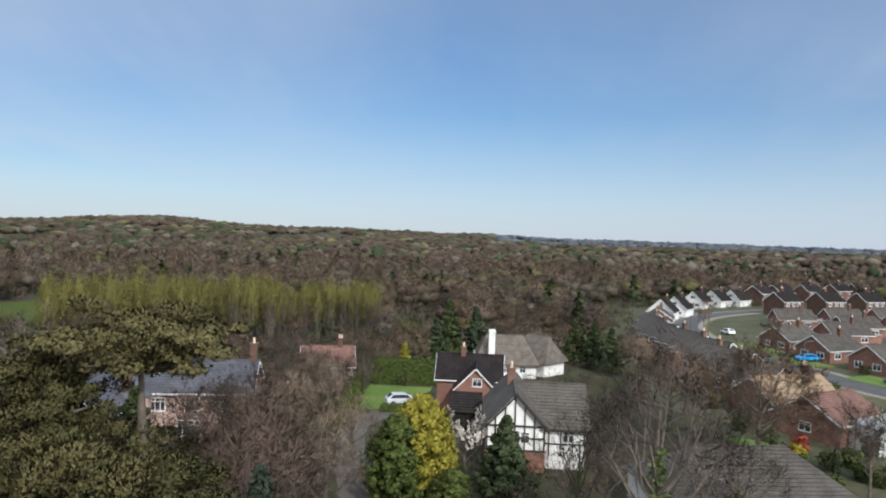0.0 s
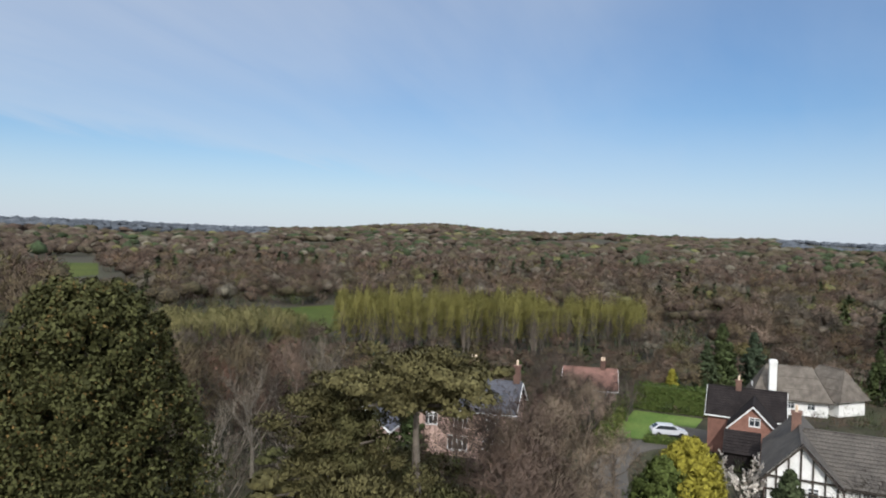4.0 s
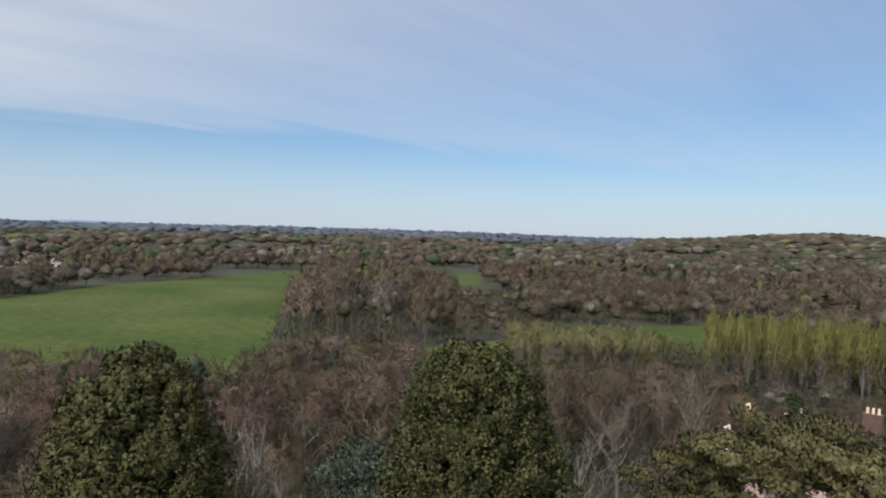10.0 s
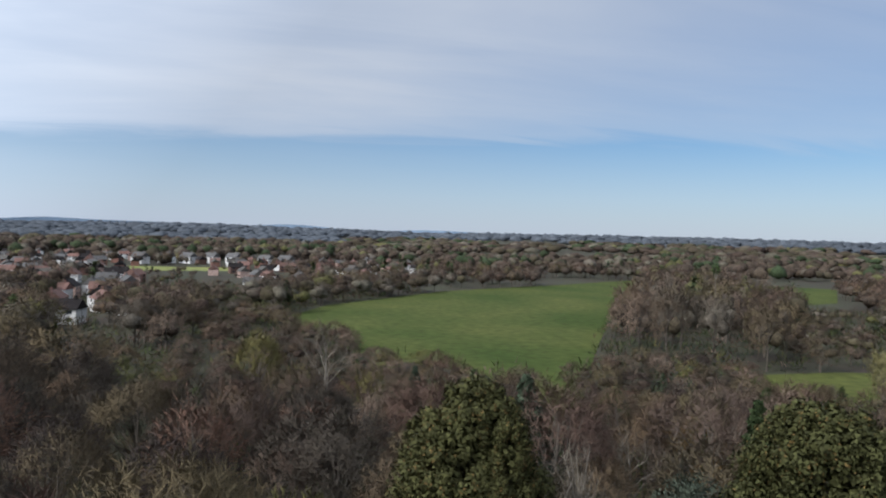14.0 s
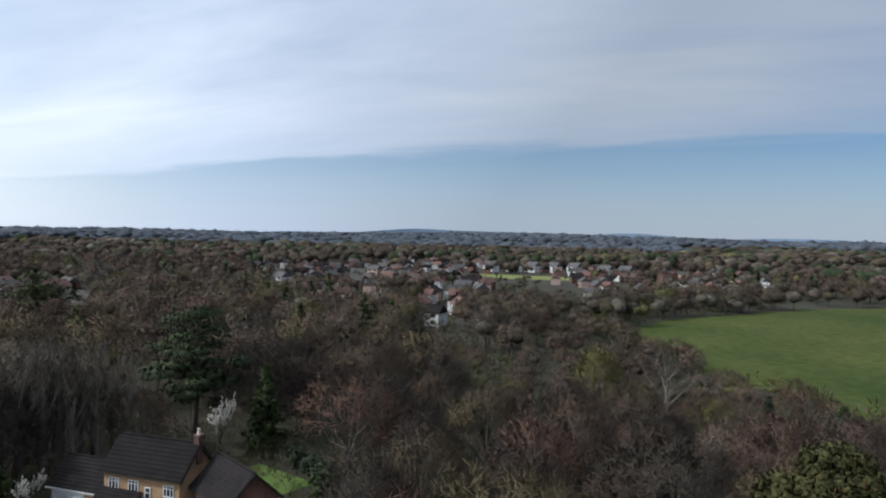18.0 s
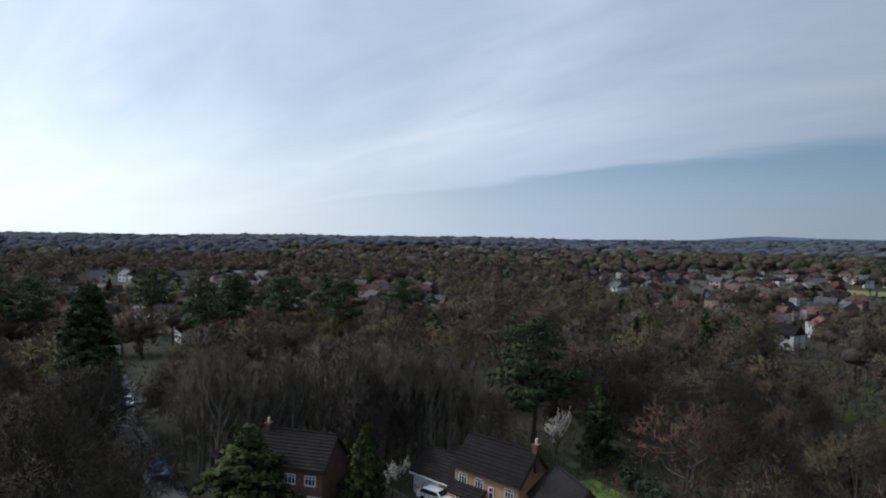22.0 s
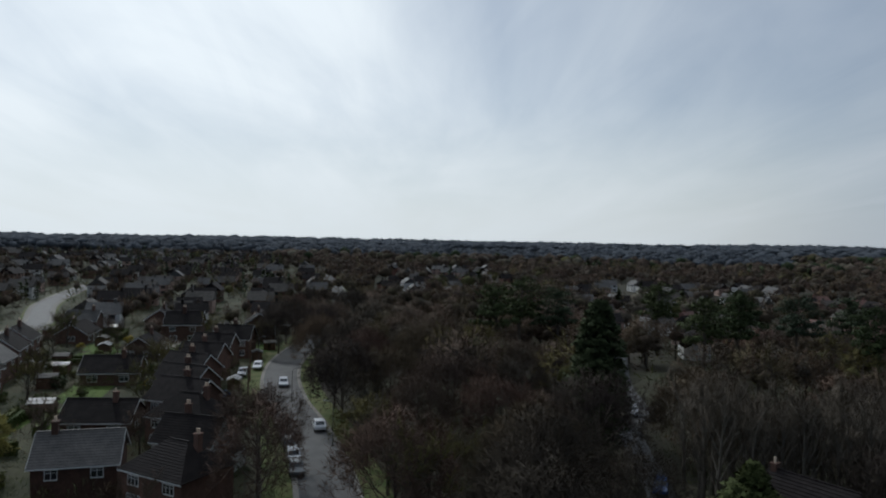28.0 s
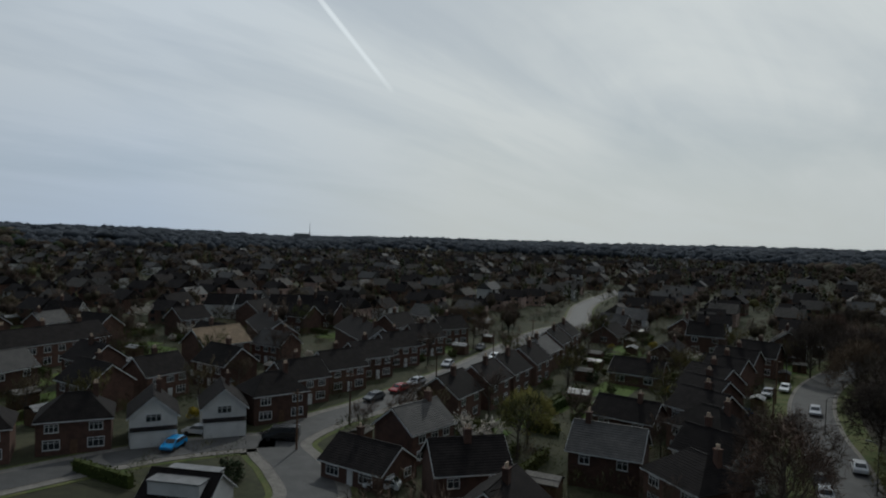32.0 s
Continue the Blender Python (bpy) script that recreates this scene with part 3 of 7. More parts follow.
def bare_tree(seed, h, r, material, twigs=2200, label="bare deciduous tree with a fine brown twig crown", bark="bark", upright=0.5, tw=0.05, clear=0.28, name="bare_tree", tl=1.3, ivy=0):
    rng = np.random.default_rng(seed)
    e = thing(name, label, "tree")
    lean = rng.normal(0, 0.03, 2) * h
    r0 = 0.018 * h + 0.05
    tpath = [(lean[0] * k * k + rng.normal(0, 0.06), lean[1] * k * k + rng.normal(0, 0.06), h * k * 0.72) for k in np.linspace(0, 1, 6)]
    tpath[0] = (0, 0, -0.3)
    wood = [tube(tpath, np.linspace(r0, r0 * 0.25, 6), 7)]
    tips, ways = [], []
    nl = 9 + int(rng.integers(0, 4))
    for i in range(nl):
        k = clear + (0.7 - clear) * (i + rng.random()) / nl
        base = np.array([np.interp(k * h, [p[2] for p in tpath], [p[c] for p in tpath]) for c in (0, 1)] + [k * h])
        a = i * 2.4 + rng.normal(0, 0.4)
        rise = upright * (0.6 + 0.8 * rng.random())
        reach = r * (0.72 + 0.4 * rng.random()) * (1.0 if k < 0.5 else 0.75)
        tip = base + np.array([math.cos(a) * reach, math.sin(a) * reach, reach * rise + h * 0.12])
        tip[2] = min(tip[2], h * 0.97)
        mid = base * 0.45 + tip * 0.55 + rng.normal(0, 0.25, 3) + (0, 0, -0.08 * reach)
        rl = r0 * (0.42 - 0.2 * k)
        wood.append(tube([base, (base + mid) / 2 + rng.normal(0, 0.12, 3), mid, tip], [rl, rl * 0.75, rl * 0.5, rl * 0.15], 5))
        for _ in range(6):
            f = 0.3 + 0.65 * rng.random()
            b0 = base * (1 - f) + tip * f
            d = unit(rng, 1)[0] * 0.75 + (tip - base) / np.linalg.norm(tip - base) * 0.7 + (0, 0, 0.4 * upright + 0.15)
            b1 = b0 + d * r * (0.22 + 0.24 * rng.random())
            wood.append(tube([b0, (b0 + b1) / 2 + rng.normal(0, 0.1, 3), b1], [rl * 0.32, rl * 0.22, 0.012], 3))
            tips.append((b0, b1))
        tips.append((mid, tip))
    for k in range(5):
        b0 = np.array(tpath[-1]) - (0, 0, h * 0.1 * rng.random())
        b1 = b0 + np.append(rng.normal(0, 0.2 * r, 2), h * (0.16 + 0.1 * rng.random()))
        wood.append(tube([b0, b1], [r0 * 0.2, 0.012], 3))
        tips.append((b0, b1))
    trunk = soup("trunk", np.concatenate(wood), M[bark], e)
    tips = np.array(tips)
    nt = len(tips) * 9
    pick = np.repeat(np.arange(len(tips)), 9)
    f = rng.random(nt)[:, None] * 0.9 + 0.15
    q0 = tips[pick, 0] * (1 - f) + tips[pick, 1] * f
    axis = (tips[pick, 1] - tips[pick, 0])
    axis /= np.linalg.norm(axis, axis=1, keepdims=True)
    qd = unit(rng, nt) * 0.75 + axis * 0.75 + (0, 0, 0.15 + 0.35 * upright)
    qd /= np.linalg.norm(qd, axis=1, keepdims=True)
    ql = tl * (0.6 + 0.7 * rng.random(nt)) * (r / 5) ** 0.5
    tri = [shards(rng, q0, qd, ql, tw * 0.8)]
    per = max(1, twigs // nt)
    pick2 = np.repeat(np.arange(nt), per)
    f2 = rng.random(nt * per)[:, None] * 0.9 + 0.1
    p0 = q0[pick2] + qd[pick2] * ql[pick2, None] * f2
    pd = unit(rng, nt * per) * 0.8 + qd[pick2] * 0.8 + (0, 0, 0.15)
    tri.append(shards(rng, p0, pd, tl * 0.5 * (0.5 + rng.random(nt * per)), tw * (0.5 + 0.5 * rng.random(nt * per))))
    tri = np.concatenate(tri)
    soup("crown", tri, material, e, facing=crown_facing(tri, (0, 0, h * 0.45), rng, 0.4))
    if ivy:
        z = rng.random(ivy) * h * 0.6
        pp = np.stack([np.interp(z, [p[2] for p in tpath], [p[0] for p in tpath]), np.interp(z, [p[2] for p in tpath], [p[1] for p in tpath]), z], 1) + rng.normal(0, 0.28, (ivy, 3))
        soup("ivy", shards(rng, pp, unit(rng, ivy), 0.3, 0.25), F["ivy"], e, "dark green ivy on the trunk")
    return e


def dome(rng, h, r, counts, tw, clear=0.25, limbs=True):
    """Branching crown: limbs, boughs, branches and twigs that fan out to a rounded outline. Returns wood and twig triangles."""
    nl, nb, nc, nt = counts
    ctr = np.array((0, 0, h * (0.42 + 0.2 * clear)))
    ax = np.array((r, r, h - ctr[2]))
    bump = rng.random(4) * 6.3
    def shell(u, k):
        a = np.arctan2(u[:, 1], u[:, 0])
        w = 1 + 0.13 * np.sin(2 * a + bump[0]) + 0.10 * np.sin(5 * a + bump[1] + 3 * u[:, 2])
        return ctr + u * ax * (k * w)[:, None]
    ang = np.arange(nl) * 2.4 + rng.normal(0, 0.3, nl)
    up = 0.1 + 0.85 * (np.arange(nl) + 0.5) / nl
    u = np.stack([np.cos(ang) * np.sqrt(1 - up ** 2), np.sin(ang) * np.sqrt(1 - up ** 2), up], 1)
    tip = shell(u, np.full(nl, 0.62))
    foot = np.stack([np.zeros(nl), np.zeros(nl), h * (clear + 0.3 * up)], 1)
    r0 = 0.017 * h + 0.04
    wood = [tube([(0, 0, -0.3), (rng.normal(0, 0.15), rng.normal(0, 0.15), h * 0.3), (0, 0, h * 0.72)], [r0, r0 * 0.7, r0 * 0.2], 6 if limbs else 3)]
    if limbs:
        for a, b in zip(foot, tip):
            wood.append(tube([a, (a + b) / 2 + rng.normal(0, 0.2, 3) + (0, 0, -0.04 * h), b], [r0 * 0.4, r0 * 0.28, r0 * 0.1], 4))
    else:
        wood.append(shards(rng, foot, tip - foot, np.linalg.norm(tip - foot, axis=1), r0 * 0.9))
    def grow(a, b, u, n, k, spread, f0):
        i = np.repeat(np.arange(len(a)), n)
        f = f0 + (1 - f0) * rng.random((len(i), 1))
        s = a[i] * (1 - f) + b[i] * f
        v = u[i] + rng.normal(0, spread, (len(i), 3))
        v[:, 2] = np.maximum(v[:, 2], -0.25)
        v /= np.linalg.norm(v, axis=1, keepdims=True)
        return s, shell(v, k * (0.8 + 0.25 * rng.random(len(i)))), v
    def thin(a, b, w):
        return shards(rng, a, b - a, np.linalg.norm(b - a, axis=1), w)
    a1, b1, u1 = grow(foot, tip, u, nb, 0.85, 0.34, 0.45)
    wood.append(thin(a1, b1, tw * 1.7))
    a2, b2, u2 = grow(a1, b1, u1, nc, 0.95, 0.2, 0.3)
    i = np.repeat(np.arange(len(a2)), nt)
    f = 0.5 + 0.5 * rng.random((len(i), 1))
    a3 = a2[i] * (1 - f) + b2[i] * f
    d3 = (b2 - a2)[i]
    d3 /= np.linalg.norm(d3, axis=1, keepdims=True) + 1e-9
    d3 = d3 * 0.35 + u2[i] * 0.35 + unit(rng, len(i)) * 0.85 + (0, 0, 0.2)
    t = [thin(a2, b2, tw * 1.1), shards(rng, a3, d3, r * (0.07 + 0.10 * rng.random(len(i))), tw * (0.95 + 0.75 * rng.random(len(i))))]
    return np.concatenate(wood), np.concatenate(t)


def dome_tree(seed, h, r, material, counts=(9, 6, 6, 7), tw=0.05, label="broad bare tree with a rounded brown twig crown", clear=0.25, ivy=0):
    rng = np.random.default_rng(seed)
    e = thing("bare_tree", label, "tree")
    wood, twig = dome(rng, h, r, counts, tw, clear)
    soup("trunk", wood, M["bark"], e)
    soup("crown", twig, material, e, facing=crown_facing(twig, (0, 0, h * 0.45), rng, 0.4))
    if ivy:
        z = rng.random(ivy) * h * 0.55
        soup("ivy", shards(rng, np.stack([0 * z, 0 * z, z], 1) + rng.normal(0, 0.25, (ivy, 3)), unit(rng, ivy), 0.3, 0.25), F["ivy"], e, "dark green ivy on the trunk")
    return e


def cone_tuft(rng, h, r, n, size):
    """Needle sprays on the layers of a narrow conifer, for woods."""
    k = 0.12 + 0.86 * rng.random(n) ** 0.9
    a = rng.random(n) * 6.283
    rr = r * (1.03 - k) * (0.65 + 0.45 * rng.random(n)) * (0.8 + 0.25 * np.sin(k * 34))
    p = np.stack([np.cos(a) * rr, np.sin(a) * rr, k * h], 1)
    out = np.stack([np.cos(a), np.sin(a), -0.25 + 0 * a], 1)
    return np.concatenate([shards(rng, p - out * size * 0.4, out + rng.normal(0, 0.35, (n, 3)), size * (0.7 + 0.7 * rng.random(n)), size * 0.55), tube([(0, 0, -0.3), (0, 0, h * 0.9)], [0.02 * h, 0.03], 4)])


def strew(tris, spots, a, facing=None):
    """Copies of one tree's triangles at spots (x, y, z, width scale, height scale), turned by a; facing: one way a triangle, or one a corner."""
    spots = np.asarray(spots, float)
    c, s = np.cos(a)[:, None, None], np.sin(a)[:, None, None]
    X, Y, Z = tris[None, :, :, 0], tris[None, :, :, 1], tris[None, :, :, 2]
    w, hh = spots[:, 3, None, None], spots[:, 4, None, None]
    out = np.stack([(c * X - s * Y) * w + spots[:, 0, None, None], (s * X + c * Y) * w + spots[:, 1, None, None], Z * hh + spots[:, 2, None, None]], -1).reshape(-1, 3, 3)
    if facing is None:
        return out, None
    n = facing.reshape(1, -1, 3)
    c, s = c[:, :, 0], s[:, :, 0]
    way = np.stack([c * n[:, :, 0] - s * n[:, :, 1], s * n[:, :, 0] + c * n[:, :, 1], n[:, :, 2] + 0 * c], -1)
    return out, way.reshape((-1, 3) if facing.ndim == 2 else (-1, 3, 3))


def clumps(rng, centres, radii, per, size, flat=1.0, out=0.5, droop=0.0):
    """Leaf sprays round clump centres; flat squashes the clumps."""
    centres, radii = np.asarray(centres, float), np.asarray(radii, float)
    n = len(centres) * per
    c = np.repeat(centres, per, 0)
    rr = np.repeat(radii, per)[:, None]
    u = unit(rng, n)
    off = u * rr * (0.45 + 0.6 * rng.random((n, 1))) * (1, 1, flat)
    half = n // 2
    some = scales(rng, (c + off)[:half], u[:half] + (0, 0, 0.3), size * 1.25, 0.7)
    u0 = u[:half]
    c, off, u, n = c[half:], off[half:], u[half:], n - half
    tris = np.concatenate([some, shards(rng, c + off, u * out + unit(rng, n) * 0.6 + (0, 0, -droop), size * (0.6 + 0.9 * rng.random(n)), size * (0.45 + 0.5 * rng.random(n)))])
    away = np.repeat(centres, per, 0) * (1, 1, 0)
    away /= np.linalg.norm(away, axis=1, keepdims=True) + 0.3
    return tris, np.concatenate([u0, u]) * 0.8 + away * 0.5 + (0, 0, 0.25) + unit(rng, len(tris)) * 0.35


def conifer(seed, h, profile, material, nc=160, per=60, size=0.3, label="dark green conifer", name="conifer", tip=None, flat=0.7, droop=0.2, cr=0.2, base=0.06, out=0.5, leaders=()):
    """Conifer whose crown radius follows profile: pairs of (height share, radius)."""
    rng = np.random.default_rng(seed)
    e = thing(name, label, "tree")
    soup("trunk", tube([(0, 0, -0.3), (0.05, 0, h * 0.5), (0, 0, h * 0.97)], [0.02 * h + 0.06, 0.012 * h + 0.03, 0.02], 7), M["bark"], e)
    hs, rs = zip(*profile)
    u = rng.random(nc)
    k = base + (0.985 - base) * u ** 0.8
    k[:3] = 0.985
    R = np.interp(k, hs, rs)
    a = rng.random(nc) * 2 * np.pi
    wob = 1 + 0.17 * np.sin(3 * a + 9 * k) + 0.08 * np.sin(5 * a - 17 * k) + rng.normal(0, 0.12, nc)
    c = np.stack([np.cos(a) * R * wob, np.sin(a) * R * wob, k * h], 1)
    rad = cr * (0.6 + R) * (0.7 + 0.7 * rng.random(nc))
    for dx, dy, top, lr in leaders:   # side stems that rise out of the crown
        m = nc // 7
        k2 = 0.62 + (top - 0.62) * rng.random(m) ** 0.8
        a2 = rng.random(m) * 2 * np.pi
        r2 = lr * np.minimum(1.0, 0.25 + 1.6 * (top - k2) / (top - 0.62))
        c = np.concatenate([c, np.stack([dx + np.cos(a2) * r2, dy + np.sin(a2) * r2, k2 * h], 1)])
        rad = np.concatenate([rad, cr * (0.6 + r2) * (0.8 + 0.7 * rng.random(m))])
    t, f = clumps(rng, c, rad, per, size, flat, out, droop)
    core = np.stack([np.cos(a) * R * 0.55, np.sin(a) * R * 0.55, k * h - 0.3], 1)
    t2, f2 = clumps(rng, core, rad[:nc] * 1.3, max(6, per // 5), size * 1.9, 0.9, 0.4, droop)
    soup("crown", np.concatenate([t, t2]), material, e, facing=np.concatenate([f, f2]))
    if tip is not None:
        sel = rng.random(len(c)) < 0.6
        t, f = clumps(rng, c[sel] * (1.03, 1.03, 1), rad[sel] * 1.02, max(4, per // 6), size * 0.7, flat, 0.8, droop)
        soup("spray_tip_foliage", t, tip, e, "rusty brown spray tips", f)
    return e


def pine_tree(seed, h, r, material, nl=14, per=130, size=0.28, label="Scots pine with flat dark green needle layers", name="pine", clear=0.4, cl=1.5, ncl=4):
    """Pine with spreading limbs that carry flat cushions of needles."""
    rng = np.random.default_rng(seed)
    e = thing(name, label, "tree")
    r0 = 0.02 * h + 0.06
    wood = [tube([(0, 0, -0.3), (rng.normal(0, 0.3), rng.normal(0, 0.3), h * 0.5), (rng.normal(0, 0.4), rng.normal(0, 0.4), h * 0.93)], [r0, r0 * 0.75, r0 * 0.2], 7)]
    cs, rad = [], []
    for i in range(nl):
        k = clear + (0.95 - clear) * (i + 0.5) / nl
        a = i * 2.4 + rng.normal(0, 0.3)
        reach = r * (0.55 + 0.5 * rng.random()) * (1.05 - 0.75 * max(0, k - 0.62) / 0.38)
        b0 = np.array((0, 0, k * h - 0.4))
        b1 = np.array((math.cos(a) * reach, math.sin(a) * reach, k * h + reach * 0.12 + rng.normal(0, 0.3)))
        wood.append(tube([b0, (b0 + b1) / 2 + (0, 0, 0.2), b1], [r0 * 0.3, r0 * 0.2, 0.03], 5))
        for j in range(ncl):
            f = 1.05 - 0.22 * j
            cs.append(b0 * (1 - f) + b1 * f + rng.normal(0, 0.35, 3) + (rng.normal(0, cl * 0.5), rng.normal(0, cl * 0.5), 0.25))
            rad.append(cl * (0.65 + 0.6 * rng.random()))
    cs.append((0, 0, h * 0.96))
    rad.append(cl)
    soup("trunk", np.concatenate(wood), M["bark"], e)
    t, f = clumps(rng, cs, rad, per, size, 0.42, 0.5, -0.35)
    soup("crown", t, material, e, facing=f)
    return e


def shrub(seed, h, r, material, nc=14, per=45, size=0.2, label="rounded dark evergreen garden shrub", name="shrub", category="shrub"):
    rng = np.random.default_rng(seed)
    e = thing(name, label, category)
    soup("stem", tube([(0, 0, -0.2), (0, 0, h * 0.4)], [0.05, 0.03], 5), M["bark"], e)
    u = unit(rng, nc)
    c = np.stack([u[:, 0] * r * 0.65, u[:, 1] * r * 0.65, h * 0.5 + u[:, 2] * h * 0.32], 1)
    t, f = clumps(rng, c, np.full(nc, 0.42 * r), per, size, 0.8, 0.6)
    soup("leaves", t, material, e, facing=f)
    return e


def hedge(x0, y0, x1, y1, h, w, material, seed, label="clipped green garden hedge", step=0.5):
    rng = np.random.default_rng(seed)
    e = thing("hedge", label, "hedge")
    L = math.hypot(x1 - x0, y1 - y0)
    e.matrix_basis = pose(x0, y0, 0, rz=math.degrees(math.atan2(y1 - y0, x1 - x0)))
    n = int(L * (h + w) * 26 * step / 0.5)
    face = rng.random(n)
    s = rng.random(n) * L
    z = rng.random(n) * h
    y = np.where(face < 0.4, -w / 2, np.where(face < 0.8, w / 2, (rng.random(n) - 0.5) * w))
    z = np.where(face >= 0.8, h, z) + rng.normal(0, 0.05, n)
    soup("leaves", shards(rng, np.stack([s, y + rng.normal(0, 0.07, n), z], 1), unit(rng, n), 0.3, 0.26), material, e)
    bm = bmesh.new()
    add_box(bm, 0.1, -w * 0.4, 0, L - 0.1, w * 0.4, h * 0.93)
    part("core", bm, material, e)
    return e


USED = set()


def plant(template, x, y, z=0.0, turn=None, s=1.0, sz=None, group="", rng=random):
    """Stand a template at a place: the template itself first, then copies."""
    turn = rng.uniform(0, 360) if turn is None else turn
    m = pose(x, y, z, rz=turn)
    if template.name in USED:
        ob = copy_thing(template, m)
    else:
        USED.add(template.name)
        ob = template
    ob.matrix_basis = m @ Matrix.Diagonal((s, s, sz or s, 1))
    if group:
        ob["group"] = group
    return ob

# ---- houses ----
def lerp(a, b, f):
    return tuple(p * (1 - f) + q * f for p, q in zip(a, b))


def roof_plane(bm, e0, e1, r0, r1, courses, lift=0.05):
    """One stepped sheet of tile courses on a slope between its eave and its ridge, with an underside."""
    n = (Vector(e1) - Vector(e0)).cross(Vector(r0) - Vector(e0)).normalized()
    if n.z < 0:
        n = -n
    rows = [(1.0, -0.06), (0.0, -0.06)]
    for i in range(courses):
        rows += [(i / courses, 0.05 + lift), ((i + 1) / courses, 0.05)]
    made = [[bm.verts.new(Vector(lerp(a, c, v)) + n * k) for a, c in ((e0, r0), (e1, r1))] for v, k in rows]
    for q, t in zip(made, made[1:]):
        bm.faces.new((q[0], q[1], t[1], t[0]))


WIN = {}


def window_meshes(w, h, bars, frame_mat):
    key = (w, h, bars, frame_mat.name)
    if key not in WIN:
        bm = bmesh.new()
        t = 0.09
        xs = [-w / 2, -w / 2 + t]
        for k in range(1, bars):
            x = -w / 2 + w * k / bars
            xs += [x - 0.035, x + 0.035]
        xs += [w / 2 - t, w / 2]
        zs = [-0.06, t] + ([h * 0.68, h * 0.68 + 0.06] if h > 0.9 and bars else []) + [h - t, h]
        verts = {}

        def vert(i, j, d):
            if (i, j, d) not in verts:
                verts[i, j, d] = bm.verts.new((xs[i], (-0.07, 0.02)[d], zs[j]))
            return verts[i, j, d]

        def solid(i, j):
            return 0 <= i < len(xs) - 1 and 0 <= j < len(zs) - 1 and (i % 2 == 0 or j % 2 == 0)

        for i in range(len(xs) - 1):
            for j in range(len(zs) - 1):
                if not solid(i, j):
                    continue
                bm.faces.new((vert(i, j, 0), vert(i + 1, j, 0), vert(i + 1, j + 1, 0), vert(i, j + 1, 0)))
                for di, dj, p, q in ((-1, 0, (i, j), (i, j + 1)), (1, 0, (i + 1, j + 1), (i + 1, j)), (0, -1, (i + 1, j), (i, j)), (0, 1, (i, j + 1), (i + 1, j + 1))):
                    if not solid(i + di, j + dj):
                        bm.faces.new((vert(*p, 0), vert(*q, 0), vert(*q, 1), vert(*p, 1)))
        a = bpy.data.meshes.new("window")
        bm.to_mesh(a)
        bm.free()
        a.materials.append(frame_mat)
        bm = bmesh.new()
        add_box(bm, -w / 2 + t, -0.025, t, w / 2 - t, -0.005, h - t)
        b = bpy.data.meshes.new("pane")
        bm.to_mesh(b)
        bm.free()
        b.materials.append(M["glass"])
        WIN[key] = (a, b)
    return WIN[key]


def add_window(parent, m, w, h, bars=2, frame_mat=None, name="window"):
    a, b = window_meshes(w, h, bars, frame_mat or M["paint"])
    f = new(name, a)
    f.parent, f.matrix_basis = parent, m
    p = new("pane", b)
    p.parent = f
    return f


def side_pose(side, u, z, L, D):
    return {"f": pose(u, -D / 2, z), "b": pose(-u, D / 2, z, rz=180), "l": pose(-L / 2, -u, z, rz=-90), "r": pose(L / 2, u, z, rz=90)}[side]


def add_chimney(parent, x, y, z0, z1, w=0.7, d=0.9, pots=2, material="darkbrick"):
    bm = bmesh.new()
    add_box(bm, x - w / 2, y - d / 2, z0, x + w / 2, y + d / 2, z1)
    add_box(bm, x - w / 2 - 0.08, y - d / 2 - 0.08, z1, x + w / 2 + 0.08, y + d / 2 + 0.08, z1 + 0.15)
    c = part("chimney", bm, M[material], parent)
    for k in range(pots):
        px_, py_ = (x + (k - (pots - 1) / 2) * w / pots * 0.9, y) if w >= d else (x, y + (k - (pots - 1) / 2) * d / pots * 0.9)
        soup("chimney_pot", np.concatenate([tube([(px_, py_, z1 + 0.15), (px_, py_, z1 + 0.3), (px_, py_, z1 + 0.7), (px_, py_, z1 + 0.72)], [0.15, 0.13, 0.12, 0.02], 8)]), M["pot"], c)
    return c


